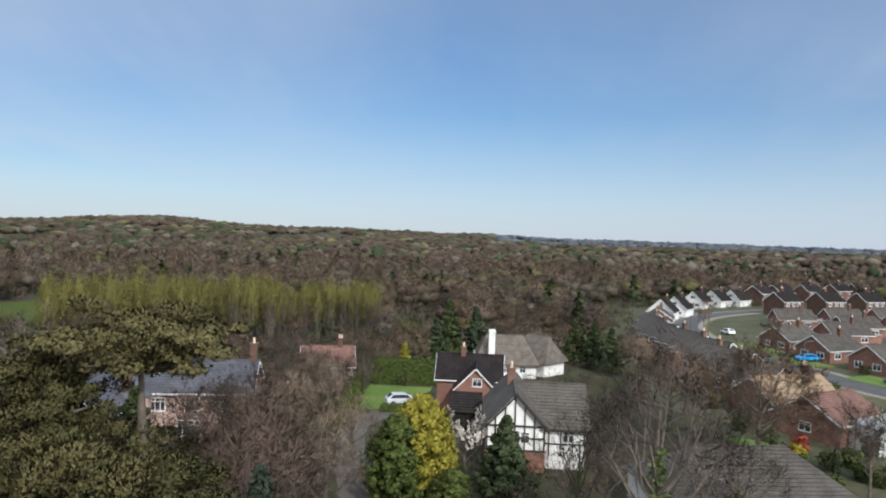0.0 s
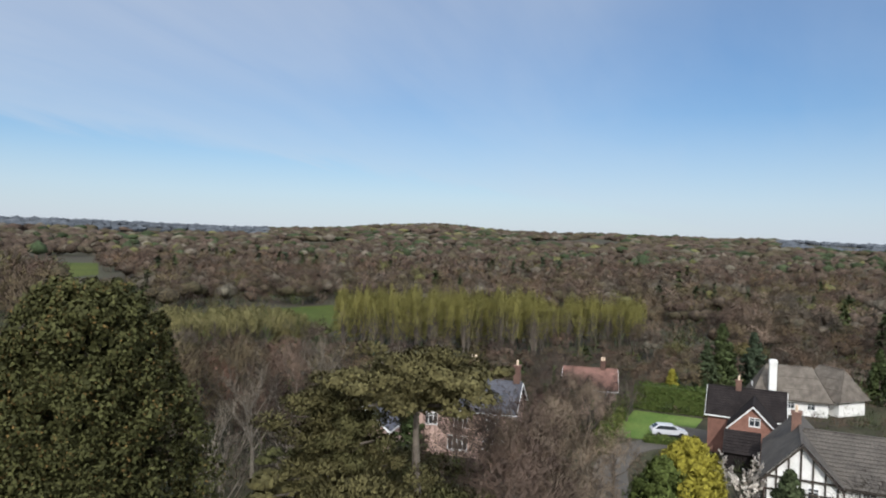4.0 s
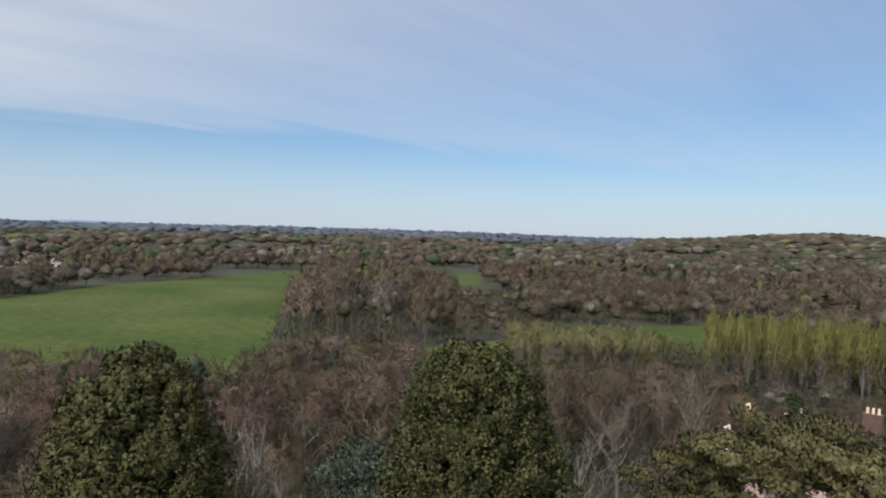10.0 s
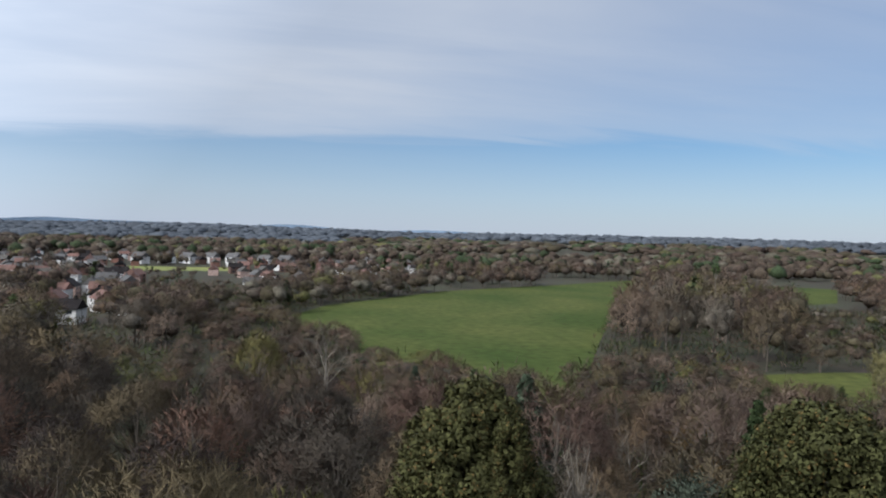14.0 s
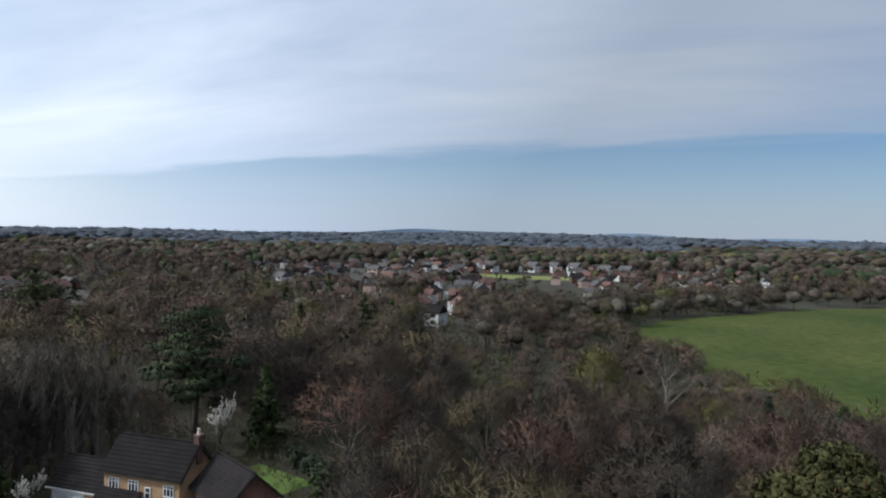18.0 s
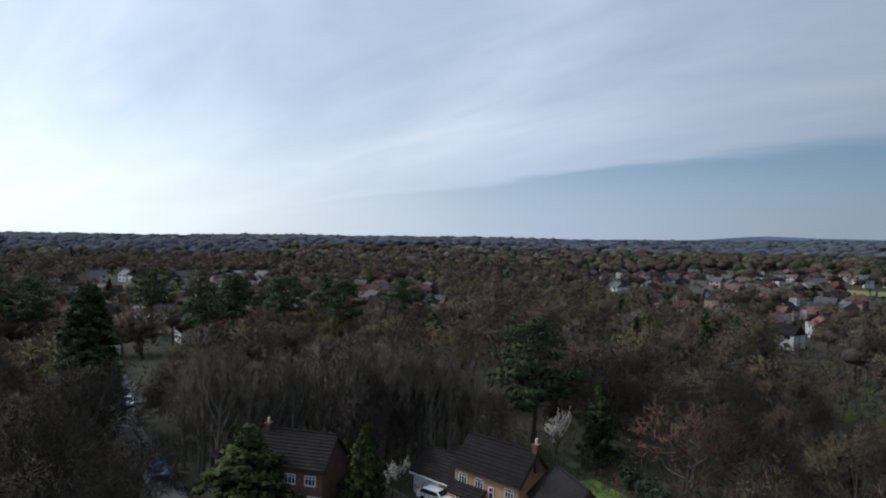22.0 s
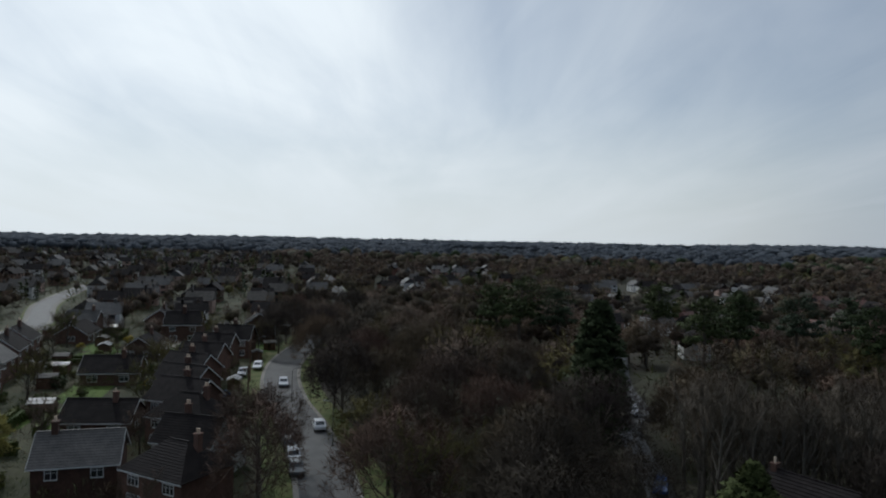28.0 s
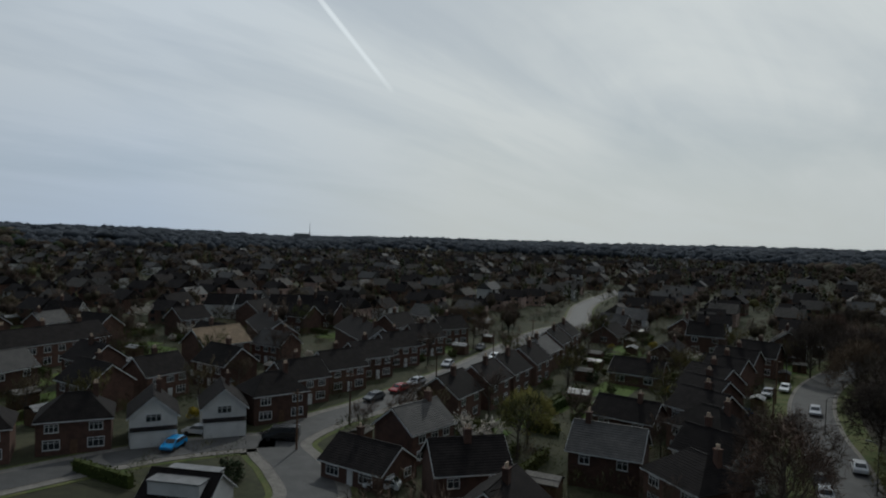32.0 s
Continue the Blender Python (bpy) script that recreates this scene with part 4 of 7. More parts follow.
def house(L, D, he, rise, wall="brick", roof="tile", windows=(), doors=(), chimneys=(), hip=0.0, over=0.35, label="brick house with a dark tiled roof", name="house", trim="paint", courses=None, garage=(), catslide=0.0, ridge_tile=True, parent=None, m=None, band=None):
    """A house whose ridge runs along x. windows: (side, u, z, w, h, bars). hip: run of the hipped ends."""
    e = parent or thing(name, label, "house")
    root = e
    bm = bmesh.new()
    x, y = L / 2, D / 2
    zr = he + rise
    if hip:
        add_box(bm, -x, -y, -0.3, x, y, he)
    else:
        o = [(-y, -0.3), (y, -0.3), (y, he), (0, zr), (-y, he)]
        lo = [bm.verts.new((-x, p, q)) for p, q in o]
        hi = [bm.verts.new((x, p, q)) for p, q in o]
        bm.faces.new(lo[::-1])
        bm.faces.new(hi)
        for i in range(5):
            j = (i + 1) % 5
            bm.faces.new((lo[i], lo[j], hi[j], hi[i]))
    w = part("wall", bm, M[wall], e)
    if m is not None:
        w.matrix_basis = m
    bm = bmesh.new()
    n = courses or max(6, int(math.hypot(y, rise) / 0.34))
    ox = over if not hip else over
    drop = rise / y * over
    ze = he - drop + 0.06
    X, Y, Z = x + ox, y + over, zr + 0.06
    h = min(hip, X) if hip else 0
    A, B, C, E_ = (-X, -Y, ze), (X, -Y, ze), (X, Y, ze), (-X, Y, ze)
    R0, R1 = (-X + h, 0, Z), (X - h, 0, Z)
    roof_plane(bm, A, B, R0, R1, n)
    roof_plane(bm, C, E_, R1, R0, n)
    if h:
        roof_plane(bm, B, C, R1, R1, n)
        roof_plane(bm, E_, A, R0, R0, n)
    if ridge_tile:
        add_box(bm, R0[0], -0.12, Z + 0.02, R1[0], 0.12, Z + 0.13)
    r = part("roof", bm, M[roof], e)
    if m is not None:
        r.matrix_basis = m
    bits = []
    if not h:
        for sx in (-1, 1):
            bm = bmesh.new()
            line = [Vector((sx * (X + 0.02), -Y, ze - 0.02)), Vector((sx * (X + 0.02), 0, Z - 0.02)), Vector((sx * (X + 0.02), Y, ze - 0.02))]
            ring = [[bm.verts.new(p + o) for o in (Vector((0, 0, 0)), Vector((sx * 0.05, 0, 0)), Vector((sx * 0.05, 0, -0.22)), Vector((0, 0, -0.22)))] for p in line]
            for q, t in zip(ring, ring[1:]):
                for k in range(4):
                    bm.faces.new((q[k], q[(k + 1) % 4], t[(k + 1) % 4], t[k]))
            bits.append(part("bargeboard", bm, M[trim], e))
    for sy in (-1, 1):
        bits.append(box("gutter", (-X, sy * Y - 0.07, ze - 0.17, X, sy * Y + 0.07, ze - 0.02), M[trim], e))
    if m is not None:
        for t in bits:
            t.matrix_basis = m
    base = m if m is not None else Matrix.Identity(4)
    for side, u, z, ww, hh, bars in windows:
        add_window(e, base @ side_pose(side, u, z, L, D), ww, hh, bars)
    for side, u, ww, hh, col in doors:
        d = box("door", (-ww / 2, -0.05, 0.02, ww / 2, 0.03, hh), M[col], e)
        d.matrix_basis = base @ side_pose(side, u, 0, L, D)
    for c in chimneys:
        ch = add_chimney(e, *c)
        if m is not None:
            ch.matrix_basis = m
    if band is not None:
        z0, z1, col = band
        b = box("cladding", (-x - 0.03, -y - 0.03, z0, x + 0.03, y + 0.03, z1), M[col], e)
        if m is not None:
            b.matrix_basis = m
    return root


def flat_block(parent, x0, y0, x1, y1, h, wall, top="felt", name="extension"):
    bm = bmesh.new()
    add_box(bm, x0, y0, -0.2, x1, y1, h)
    p = part(name, bm, M[wall], parent)
    bm = bmesh.new()
    add_box(bm, x0 - 0.15, y0 - 0.15, h, x1 + 0.15, y1 + 0.15, h + 0.14)
    part("flat_roof", bm, M[top], p, "flat felted roof")
    return p


def porch_roof(parent, x0, x1, y, z, out, roof):
    bm = bmesh.new()
    roof_plane(bm, (x0, y - out, z), (x1, y - out, z), (x0, y, z + out * 0.55), (x1, y, z + out * 0.55), 4)
    return part("porch_roof", bm, M[roof], parent)


def row_w(side, us, z, w, h, bars):
    return [(side, u, z, w, h, bars) for u in us]


# ---- cars ----
def car(colour, label, kind="hatch"):
    e = thing("car", label, "car", "parked cars")
    Lc, W, H = (4.2, 1.75, 1.48) if kind == "hatch" else (5.0, 1.95, 2.0)
    if kind == "hatch":
        side = [(-2.1, 0.35), (2.1, 0.35), (2.12, 0.72), (1.1, 0.92), (0.5, 1.42), (-1.3, 1.46), (-1.95, 0.98), (-2.12, 0.8)]
        glass = [(0.98, 0.95), (0.46, 1.37), (-1.25, 1.41), (-1.75, 0.99)]
    else:
        side = [(-2.5, 0.35), (2.5, 0.35), (2.52, 0.9), (1.7, 1.15), (1.2, 1.9), (-2.45, 1.98), (-2.5, 0.9)]
        glass = [(1.6, 1.18), (1.15, 1.82), (-2.3, 1.88), (-2.3, 1.2)]
    bm = bmesh.new()
    k = len(side)
    rows = [[bm.verts.new((x_, s * (W / 2 - (0.16 if z_ > 1.0 else 0.0)), z_)) for x_, z_ in side] for s in (-1, 1)]
    bm.faces.new(rows[0])
    bm.faces.new(rows[1][::-1])
    for i in range(k):
        j = (i + 1) % k
        bm.faces.new((rows[0][j], rows[0][i], rows[1][i], rows[1][j]))
    bmesh.ops.bevel(bm, geom=bm.edges[:], offset=0.06, segments=1, affect="EDGES")
    part("body", bm, CAR[colour], e)
    bm = bmesh.new()
    for s in (-1, 1):
        vs = [bm.verts.new((x_, s * (W / 2 - (0.1 if z_ > 1.1 else 0.03)), z_)) for x_, z_ in glass]
        vs += [bm.verts.new(v.co + Vector((0, s * 0.015, 0))) for v in vs]
        for f in BOX_F:
            bm.faces.new([vs[j] for j in f])
    part("side_window", bm, M["glass"], e)
    for a, b in ((side[3], side[4]), (side[5], side[6])):
        bm = bmesh.new()
        d = Vector((b[0] - a[0], 0, b[1] - a[1])).normalized()
        nrm = Vector((d.z, 0, -d.x))
        if (nrm.x > 0) != (a[0] > 0):
            nrm = -nrm
        p0, p1 = Vector((a[0], 0, a[1])) + d * 0.08, Vector((b[0], 0, b[1])) - d * 0.08
        vs = [bm.verts.new(p + Vector((0, s * (W / 2 - 0.26), 0)) + nrm * 0.01) for p, s in ((p0, -1), (p0, 1), (p1, 1), (p1, -1))]
        vs += [bm.verts.new(v.co + nrm * 0.015) for v in vs]
        for f in BOX_F:
            bm.faces.new([vs[j] for j in f])
        part("windscreen", bm, M["glass"], e)
    for sx in (-1.3, 1.35):
        for sy in (-1, 1):
            w = soup("wheel", tube([(0, -0.11, 0), (0, -0.1, 0), (0, 0.1, 0), (0, 0.11, 0)], [0.02, 0.32, 0.32, 0.02], 12), M["rubber"], e)
            w.matrix_basis = pose(sx * Lc / 4.2, sy * (W / 2 - 0.1), 0.32)
    return e

# ---- ground ----
# skyline: degrees left of +y, elevation seen from the camera
SKY_AZ = [0, 4, 13, 20, 23, 26, 31, 34, 40, 45, 52, 60, 68, 75, 84, 92, 101, 108, 117, 125, 134, 143, 150, 160, 176, 194, 200, 210, 222, 231, 240, 251, 280, 310, 334, 345, 354, 360]
SKY_EL = [0.7, 0.7, 0.8, 0.8, 1.0, 1.25, 1.0, 0.7, 0.5, 0.5, 0.6, 0.6, 0.6, 0.5, 0.35, 0.45, 0.5, 0.4, 0.15, 0.0, 0.0, -0.15, -0.2, -0.45, -0.6, -0.65, -0.75, -0.75, -0.75, -0.85, -0.55, -0.35, 0.2, 0.4, 0.4, 0.5, 0.5, 0.7]
FAR = 2600.0


def ground_z(x, y):
    r = math.hypot(x, y)
    if r < 520:
        return 0.0
    az = math.degrees(math.atan2(-x, y)) % 360
    el = float(np.interp(az, SKY_AZ, SKY_EL))
    top = 26 + FAR * math.tan(radians(el)) - 9
    k = min(1.0, (r - 520) / (FAR - 520))
    return top * k * k * (3 - 2 * k)


rad = [0, 15, 30, 50, 80, 120, 170, 230, 300, 400, 520, 650, 800, 1000, 1250, 1500, 1800, 2100, 2400, 2700, 3200, 3800, 4600]
NA = 120
gv, gf = [(0, 0, 0)], []
for r in rad[1:]:
    for k in range(NA):
        a = 2 * math.pi * k / NA
        x, y = r * math.sin(a), r * math.cos(a)
        z = ground_z(x, y) if r <= FAR else ground_z(x * FAR / r, y * FAR / r) - (r - FAR) * 0.02
        gv.append((x, y, z))
for k in range(NA):
    gf.append((0, 1 + (k + 1) % NA, 1 + k))
for i in range(len(rad) - 2):
    b0, b1 = 1 + i * NA, 1 + (i + 1) * NA
    for k in range(NA):
        j = (k + 1) % NA
        gf.append((b0 + k, b0 + j, b1 + j, b1 + k))
ground = grid_mesh("ground", gv, gf, M["soil"], smooth=True)
tagged(ground, "brown leaf litter and rough grass ground", "ground", kind="structure")


def sheet(name, outline, material, z=0.03, label="", category="", thick=None):
    bm = bmesh.new()
    area = sum(a[0] * b[1] - b[0] * a[1] for a, b in zip(outline, outline[1:] + outline[:1]))
    poly_prism(bm, outline if area > 0 else outline[::-1], -0.05, z)
    ob = part(name, bm, M[material])
    return tagged(ob, label, category or name, kind="structure")


def ribbon_pts(line, w):
    left, right = [], []
    for i, p in enumerate(line):
        a, b = line[max(0, i - 1)], line[min(len(line) - 1, i + 1)]
        d = Vector((b[0] - a[0], b[1] - a[1])).normalized()
        left.append((p[0] - d.y * w / 2, p[1] + d.x * w / 2))
        right.append((p[0] + d.y * w / 2, p[1] - d.x * w / 2))
    return left, right


def smooth_line(pts, n=6):
    out = []
    P = [pts[0]] + list(pts) + [pts[-1]]
    for i in range(1, len(P) - 2):
        p0, p1, p2, p3 = P[i - 1:i + 3]
        for k in range(n):
            t = k / n
            out.append(tuple(0.5 * (2 * b + (c - a) * t + (2 * a - 5 * b + 4 * c - d) * t * t + (3 * b - a - 3 * c + d) * t ** 3) for a, b, c, d in zip(p0, p1, p2, p3)))
    return out + [tuple(pts[-1])]


def strip(name, line, w, material, z, label, category):
    l, r = ribbon_pts(line, w)
    v, f = [], []
    for a, b in zip(l, r):
        v += [(*a, -0.1), (*a, z), (*b, z), (*b, -0.1)]
    for i in range(len(line) - 1):
        o, q = 4 * i, 4 * i + 4
        f += [(o, q, q + 1, o + 1), (o + 1, q + 1, q + 2, o + 2), (o + 2, q + 2, q + 3, o + 3)]
    ob = grid_mesh(name, v, f, M[material])
    return tagged(ob, label, category, kind="structure")


BIGFIELD = [(-215, -20), (-155, 3), (-137, 20), (-113, 36), (-140, 52), (-172, 66), (-265, 108), (-494, 227), (-410, 135), (-339, 50), (-259, -6)]
FIELD2 = [(-499, 310), (-515, 400), (-312, 243), (-290, 197), (-345, 215)]
MEADOW = [(-131, 80), (-135, 105), (-134, 122), (-149, 138), (-134, 195), (-104, 160), (-92, 128), (-100, 100), (-105, 72)]
YFIELD = [(-500, -153), (-512, -78), (-470, -72), (-450, -138)]
LAWN = [(-17.5, 84), (-9, 85.5), (-8, 99), (-17, 99)]
sheet("field", BIGFIELD, "grass", 0.05, "bright green sloping pasture field", "field")
sheet("field", FIELD2, "grass", 0.05, "distant green pasture field", "field")
sheet("field", MEADOW, "grass", 0.05, "small green meadow among trees", "field")
sheet("field", YFIELD, "yellowfield", 0.06, "pale yellow-green playing field", "field")
sheet("lawn", LAWN, "lawn", 0.04, "mown garden lawn", "lawn")

ROADS = {
    "estate": smooth_line([(75, 88), (61, 110), (56, 129), (51, 148), (50, 169), (55, 200), (72, 232), (105, 262), (150, 280)]),
    "lane": smooth_line([(-7, 40), (-10, 55), (-14.5, 72), (-13, 82), (-6, 86), (-3, 84)]),
    "main": smooth_line([(2, 20), (4, -20), (5.5, -50), (8, -77), (14, -102), (20, -120), (24.5, -140), (26, -160), (24, -190), (22, -240), (30, -320), (50, -450)]),
    "upper": smooth_line([(53, -44), (58, -51.5), (66, -56), (75, -60.5), (79, -72), (80, -84), (85, -111), (91, -135), (102, -177), (106, -205), (130, -260), (150, -340)]),
    "upper_left": smooth_line([(76, -60.5), (80, -55), (84, -45), (86, -30), (88, 0)]),
    "close": smooth_line([(-24, -52), (-27, -66), (-30, -78), (-35, -105), (-41, -118), (-45, -140), (-60, -190)]),
}
WIDTH = dict(estate=6.5, lane=3.4, main=6.4, upper=5.6, upper_left=5.6, close=3.4)

# ---- roads ----
for key, line in ROADS.items():
    w = WIDTH[key]
    if key in ("main", "upper", "upper_left", "estate"):
        strip("verge", line, w + (8.0 if key == "main" else 4.6), "verge", 0.05, "rough grass roadside verge", "verge")
        strip("pavement", line, w + (1.3 if key == "main" else 3.0), "concrete", 0.12, "pale concrete pavement along the road", "pavement")
        strip("kerb", line, w + 0.3, "concrete", 0.14, "concrete kerb", "kerb")
    strip("road", line, w, "asphalt" if key != "lane" else "path", 0.16 if key != "lane" else 0.06, "grey asphalt road" if key != "lane" else "narrow gravel lane", "road")
# centre dashes on the through road
main = ROADS["main"]
acc = 0.0
for a, b in zip(main, main[1:]):
    acc += math.hypot(b[0] - a[0], b[1] - a[1])
    if -180 < a[1] < -60:
        d = Vector((b[0] - a[0], b[1] - a[1])).normalized()
        n = int(math.hypot(b[0] - a[0], b[1] - a[1]) // 5)
        for k in range(n):
            p = Vector(a) + d * (k * 5 + 1)
            q = p + d * 2
            s = Vector((-d.y, d.x)) * 0.07
            bm = bmesh.new()
            poly_prism(bm, [tuple(p - s), tuple(q - s), tuple(q + s), tuple(p + s)][::1], 0.15, 0.166)
            tagged(part("road_marking", bm, M["paint"]), "white painted centre dash on the road", "road marking", "centre dashes", kind="structure")

# ---- house kinds ----
W2 = row_w
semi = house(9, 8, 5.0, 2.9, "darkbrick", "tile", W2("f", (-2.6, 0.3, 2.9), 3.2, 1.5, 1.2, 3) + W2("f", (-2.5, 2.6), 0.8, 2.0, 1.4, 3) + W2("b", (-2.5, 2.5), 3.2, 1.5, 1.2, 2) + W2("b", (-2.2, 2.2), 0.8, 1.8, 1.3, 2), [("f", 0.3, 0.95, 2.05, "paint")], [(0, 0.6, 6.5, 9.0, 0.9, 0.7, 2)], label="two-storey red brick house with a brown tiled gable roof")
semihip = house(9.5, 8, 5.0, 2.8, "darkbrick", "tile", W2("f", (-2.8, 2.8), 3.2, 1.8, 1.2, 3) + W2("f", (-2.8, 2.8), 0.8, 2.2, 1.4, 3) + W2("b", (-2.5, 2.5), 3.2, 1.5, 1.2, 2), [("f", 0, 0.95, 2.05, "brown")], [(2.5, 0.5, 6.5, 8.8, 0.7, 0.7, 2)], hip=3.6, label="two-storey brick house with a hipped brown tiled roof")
whitegable = house(8.5, 6.6, 4.4, 2.8, "white", "tile", W2("r", (0,), 3.4, 2.2, 1.2, 3) + W2("r", (-1.4, 1.5), 0.8, 1.5, 1.3, 2) + W2("l", (0,), 3.4, 1.8, 1.2, 3) + W2("f", (-1, 2), 0.9, 1.4, 1.2, 2), [("r", 0.1, 0.9, 2.05, "brown")], [(-1.5, 0.8, 5.8, 8.4, 0.7, 0.7, 2)], label="white rendered house with a dark tiled gable roof")
flat_block(whitegable, 4.25, -3.1, 6.0, 3.1, 2.6, "white", "tile")
greyhouse = house(9, 7.5, 4.8, 2.8, "darkbrick", "greytile", W2("f", (-2.5, 0.2, 2.7), 3.1, 1.4, 1.2, 2) + W2("f", (-2.5, 2.5), 0.8, 2.0, 1.3, 3) + W2("b", (-2.4, 2.4), 3.1, 1.4, 1.2, 2), [("f", 0.3, 0.95, 2.05, "paint")], [(2.8, 0, 7, 8.8, 0.7, 0.9, 2)], label="two-storey brick house with a grey tiled gable roof")
bungalow = house(10, 7.6, 2.6, 2.5, "brick", "browntile", W2("f", (-3, 2.6), 0.8, 2.2, 1.3, 3) + W2("r", (-1.8, 1.8), 0.8, 1.6, 1.2, 2) + W2("l", (0,), 0.8, 1.8, 1.2, 2) + W2("b", (-2.8, 2.8), 0.8, 1.8, 1.2, 2), [("f", 0, 0.95, 2.05, "paint")], [(-2, 0.5, 4, 6.2, 0.7, 0.7, 1)], label="red brick bungalow with a brown tiled roof and white verges")
flat_block(bungalow, -8.0, -2.6, -5.0, 2.8, 2.4, "brick")
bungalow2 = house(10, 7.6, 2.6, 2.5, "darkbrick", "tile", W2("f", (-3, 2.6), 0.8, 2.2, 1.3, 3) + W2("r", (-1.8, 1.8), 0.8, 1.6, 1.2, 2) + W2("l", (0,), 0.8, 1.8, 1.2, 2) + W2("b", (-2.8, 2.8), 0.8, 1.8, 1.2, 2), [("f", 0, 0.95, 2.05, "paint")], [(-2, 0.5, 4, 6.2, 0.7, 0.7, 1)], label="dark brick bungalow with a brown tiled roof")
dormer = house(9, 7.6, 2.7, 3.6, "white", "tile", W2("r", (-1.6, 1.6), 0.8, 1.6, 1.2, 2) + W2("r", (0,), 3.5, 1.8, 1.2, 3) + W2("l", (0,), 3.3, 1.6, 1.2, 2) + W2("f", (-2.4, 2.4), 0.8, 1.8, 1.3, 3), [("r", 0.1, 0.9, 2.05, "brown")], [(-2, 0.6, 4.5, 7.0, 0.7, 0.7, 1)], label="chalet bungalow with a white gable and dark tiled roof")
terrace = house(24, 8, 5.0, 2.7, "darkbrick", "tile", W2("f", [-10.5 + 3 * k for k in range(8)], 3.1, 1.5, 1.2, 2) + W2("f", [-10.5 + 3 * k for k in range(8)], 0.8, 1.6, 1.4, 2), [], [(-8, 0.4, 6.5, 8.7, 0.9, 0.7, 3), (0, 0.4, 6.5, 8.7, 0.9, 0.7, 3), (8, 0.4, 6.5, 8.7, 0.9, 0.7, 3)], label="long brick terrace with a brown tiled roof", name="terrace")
TAKEN = []   # occupied circles of the plan


def put(template, x, y, turn, s=1.0, group="suburban houses", clear=7.0):
    TAKEN.append((x, y, clear))
    return plant(template, x, y, ground_z(x, y), turn, s, group=group)


# ---- half-timbered house, brick house, thatched house, hall ----
tudor = house(12.6, 5.4, 4.2, 2.9, "white", "browntile", [("l", 0.9, 2.6, 0.9, 1.1, 2), ("l", -1.3, 2.6, 0.9, 1.1, 2)], [], [(0.8, 0.3, 5, 8.2, 0.9, 0.8, 2)], label="half-timbered white house with brown tiled roofs", name="half_timbered_house", trim="timber")
house(6.0, 7.6, 4.0, 3.2, "white", "browntile", [("f", -1.5, 2.5, 1.1, 1.1, 2), ("f", 1.4, 2.5, 1.1, 1.1, 2)], parent=tudor, m=pose(-1.2, -3.6, 0, rz=-90), trim="timber")
bm = bmesh.new()
add_box(bm, -6.36, -2.78, -0.2, 6.3, 2.78, 1.9)
part("brick_plinth", bm, M["brick"], tudor, "red brick ground floor")
bm = bmesh.new()
for u in (-2.65, -1.75, -0.85, 0.05, 0.95, 1.85, 2.6):
    add_box(bm, -6.40, u - 0.07, 1.9, -6.28, u + 0.07, 4.2 + (2.7 - abs(u)) * 1.05)
for z in (1.95, 3.1, 4.2):
    add_box(bm, -6.42, -2.7, z - 0.08, -6.27, 2.7, z + 0.08)
for k in range(4):
    u = -6.5 + k * 1.1
    add_box(bm, -5.06, u - 0.06, 1.2, -4.96, u + 0.06, 3.95)
add_box(bm, -5.08, -6.6, 2.3, -4.95, -2.6, 2.42)
part("timber_frame", bm, M["timber"], tudor, "black timber framing")
put(tudor, 2.6, 70.3, 90, group="", clear=8)

brickh = house(9.0, 5.2, 4.9, 2.6, "brick", "tile", [("l", 0.2, 5.0, 1.3, 1.1, 2), ("l", -0.8, 3.0, 1.3, 1.1, 2)], label="tall red brick house with brown tiled roofs", name="brick_house")
house(9.0, 6.0, 5.3, 2.9, "brick", "tile", [("l", 0, 3.4, 1.2, 1.2, 2)], [], [(1.0, 0, 7.0, 9.2, 0.7, 0.9, 2)], parent=brickh, m=pose(2.6, 1.0, 0, rz=90))
bm = bmesh.new()
roof_plane(bm, (-8.2, -1.0, 2.3), (-8.2, 3.2, 2.3), (-5.0, -1.0, 4.4), (-5.0, 3.2, 4.4), 8)
add_box(bm, -7.9, -0.8, -0.2, -5.0, 3.0, 2.3)
part("garage", bm, M["tile"], brickh, "tiled lean-to garage")
put(brickh, -1.5, 84.0, 90, 0.86, group="", clear=8)

thatch = house(11, 6.4, 3.2, 4.2, "white", "thatch", W2("f", (-3, 0, 3), 1.0, 1.2, 1.1, 2) + [("l", 0, 3.4, 1.2, 1.0, 2)], [], [], hip=2.6, over=0.6, courses=3, label="white cottage with thick weathered thatched roofs", name="thatched_cottage", trim="thatch")
house(8, 6.0, 3.2, 4.0, "white", "thatch", W2("f", (-1.5, 1.8), 1.0, 1.2, 1.1, 2), [], [], hip=2.2, over=0.6, courses=3, parent=thatch, m=pose(7.0, 3.0, 0, rz=-50), trim="thatch")
bm = bmesh.new()
add_box(bm, -3.4, -3.9, -0.2, -2.3, -2.9, 8.8)
add_box(bm, -3.5, -4.0, 8.3, -2.2, -2.8, 8.5)
part("chimney", bm, M["white"], thatch, "tall white chimney stack")
put(thatch, 2.3, 111.5, 8, 0.86, group="", clear=9)

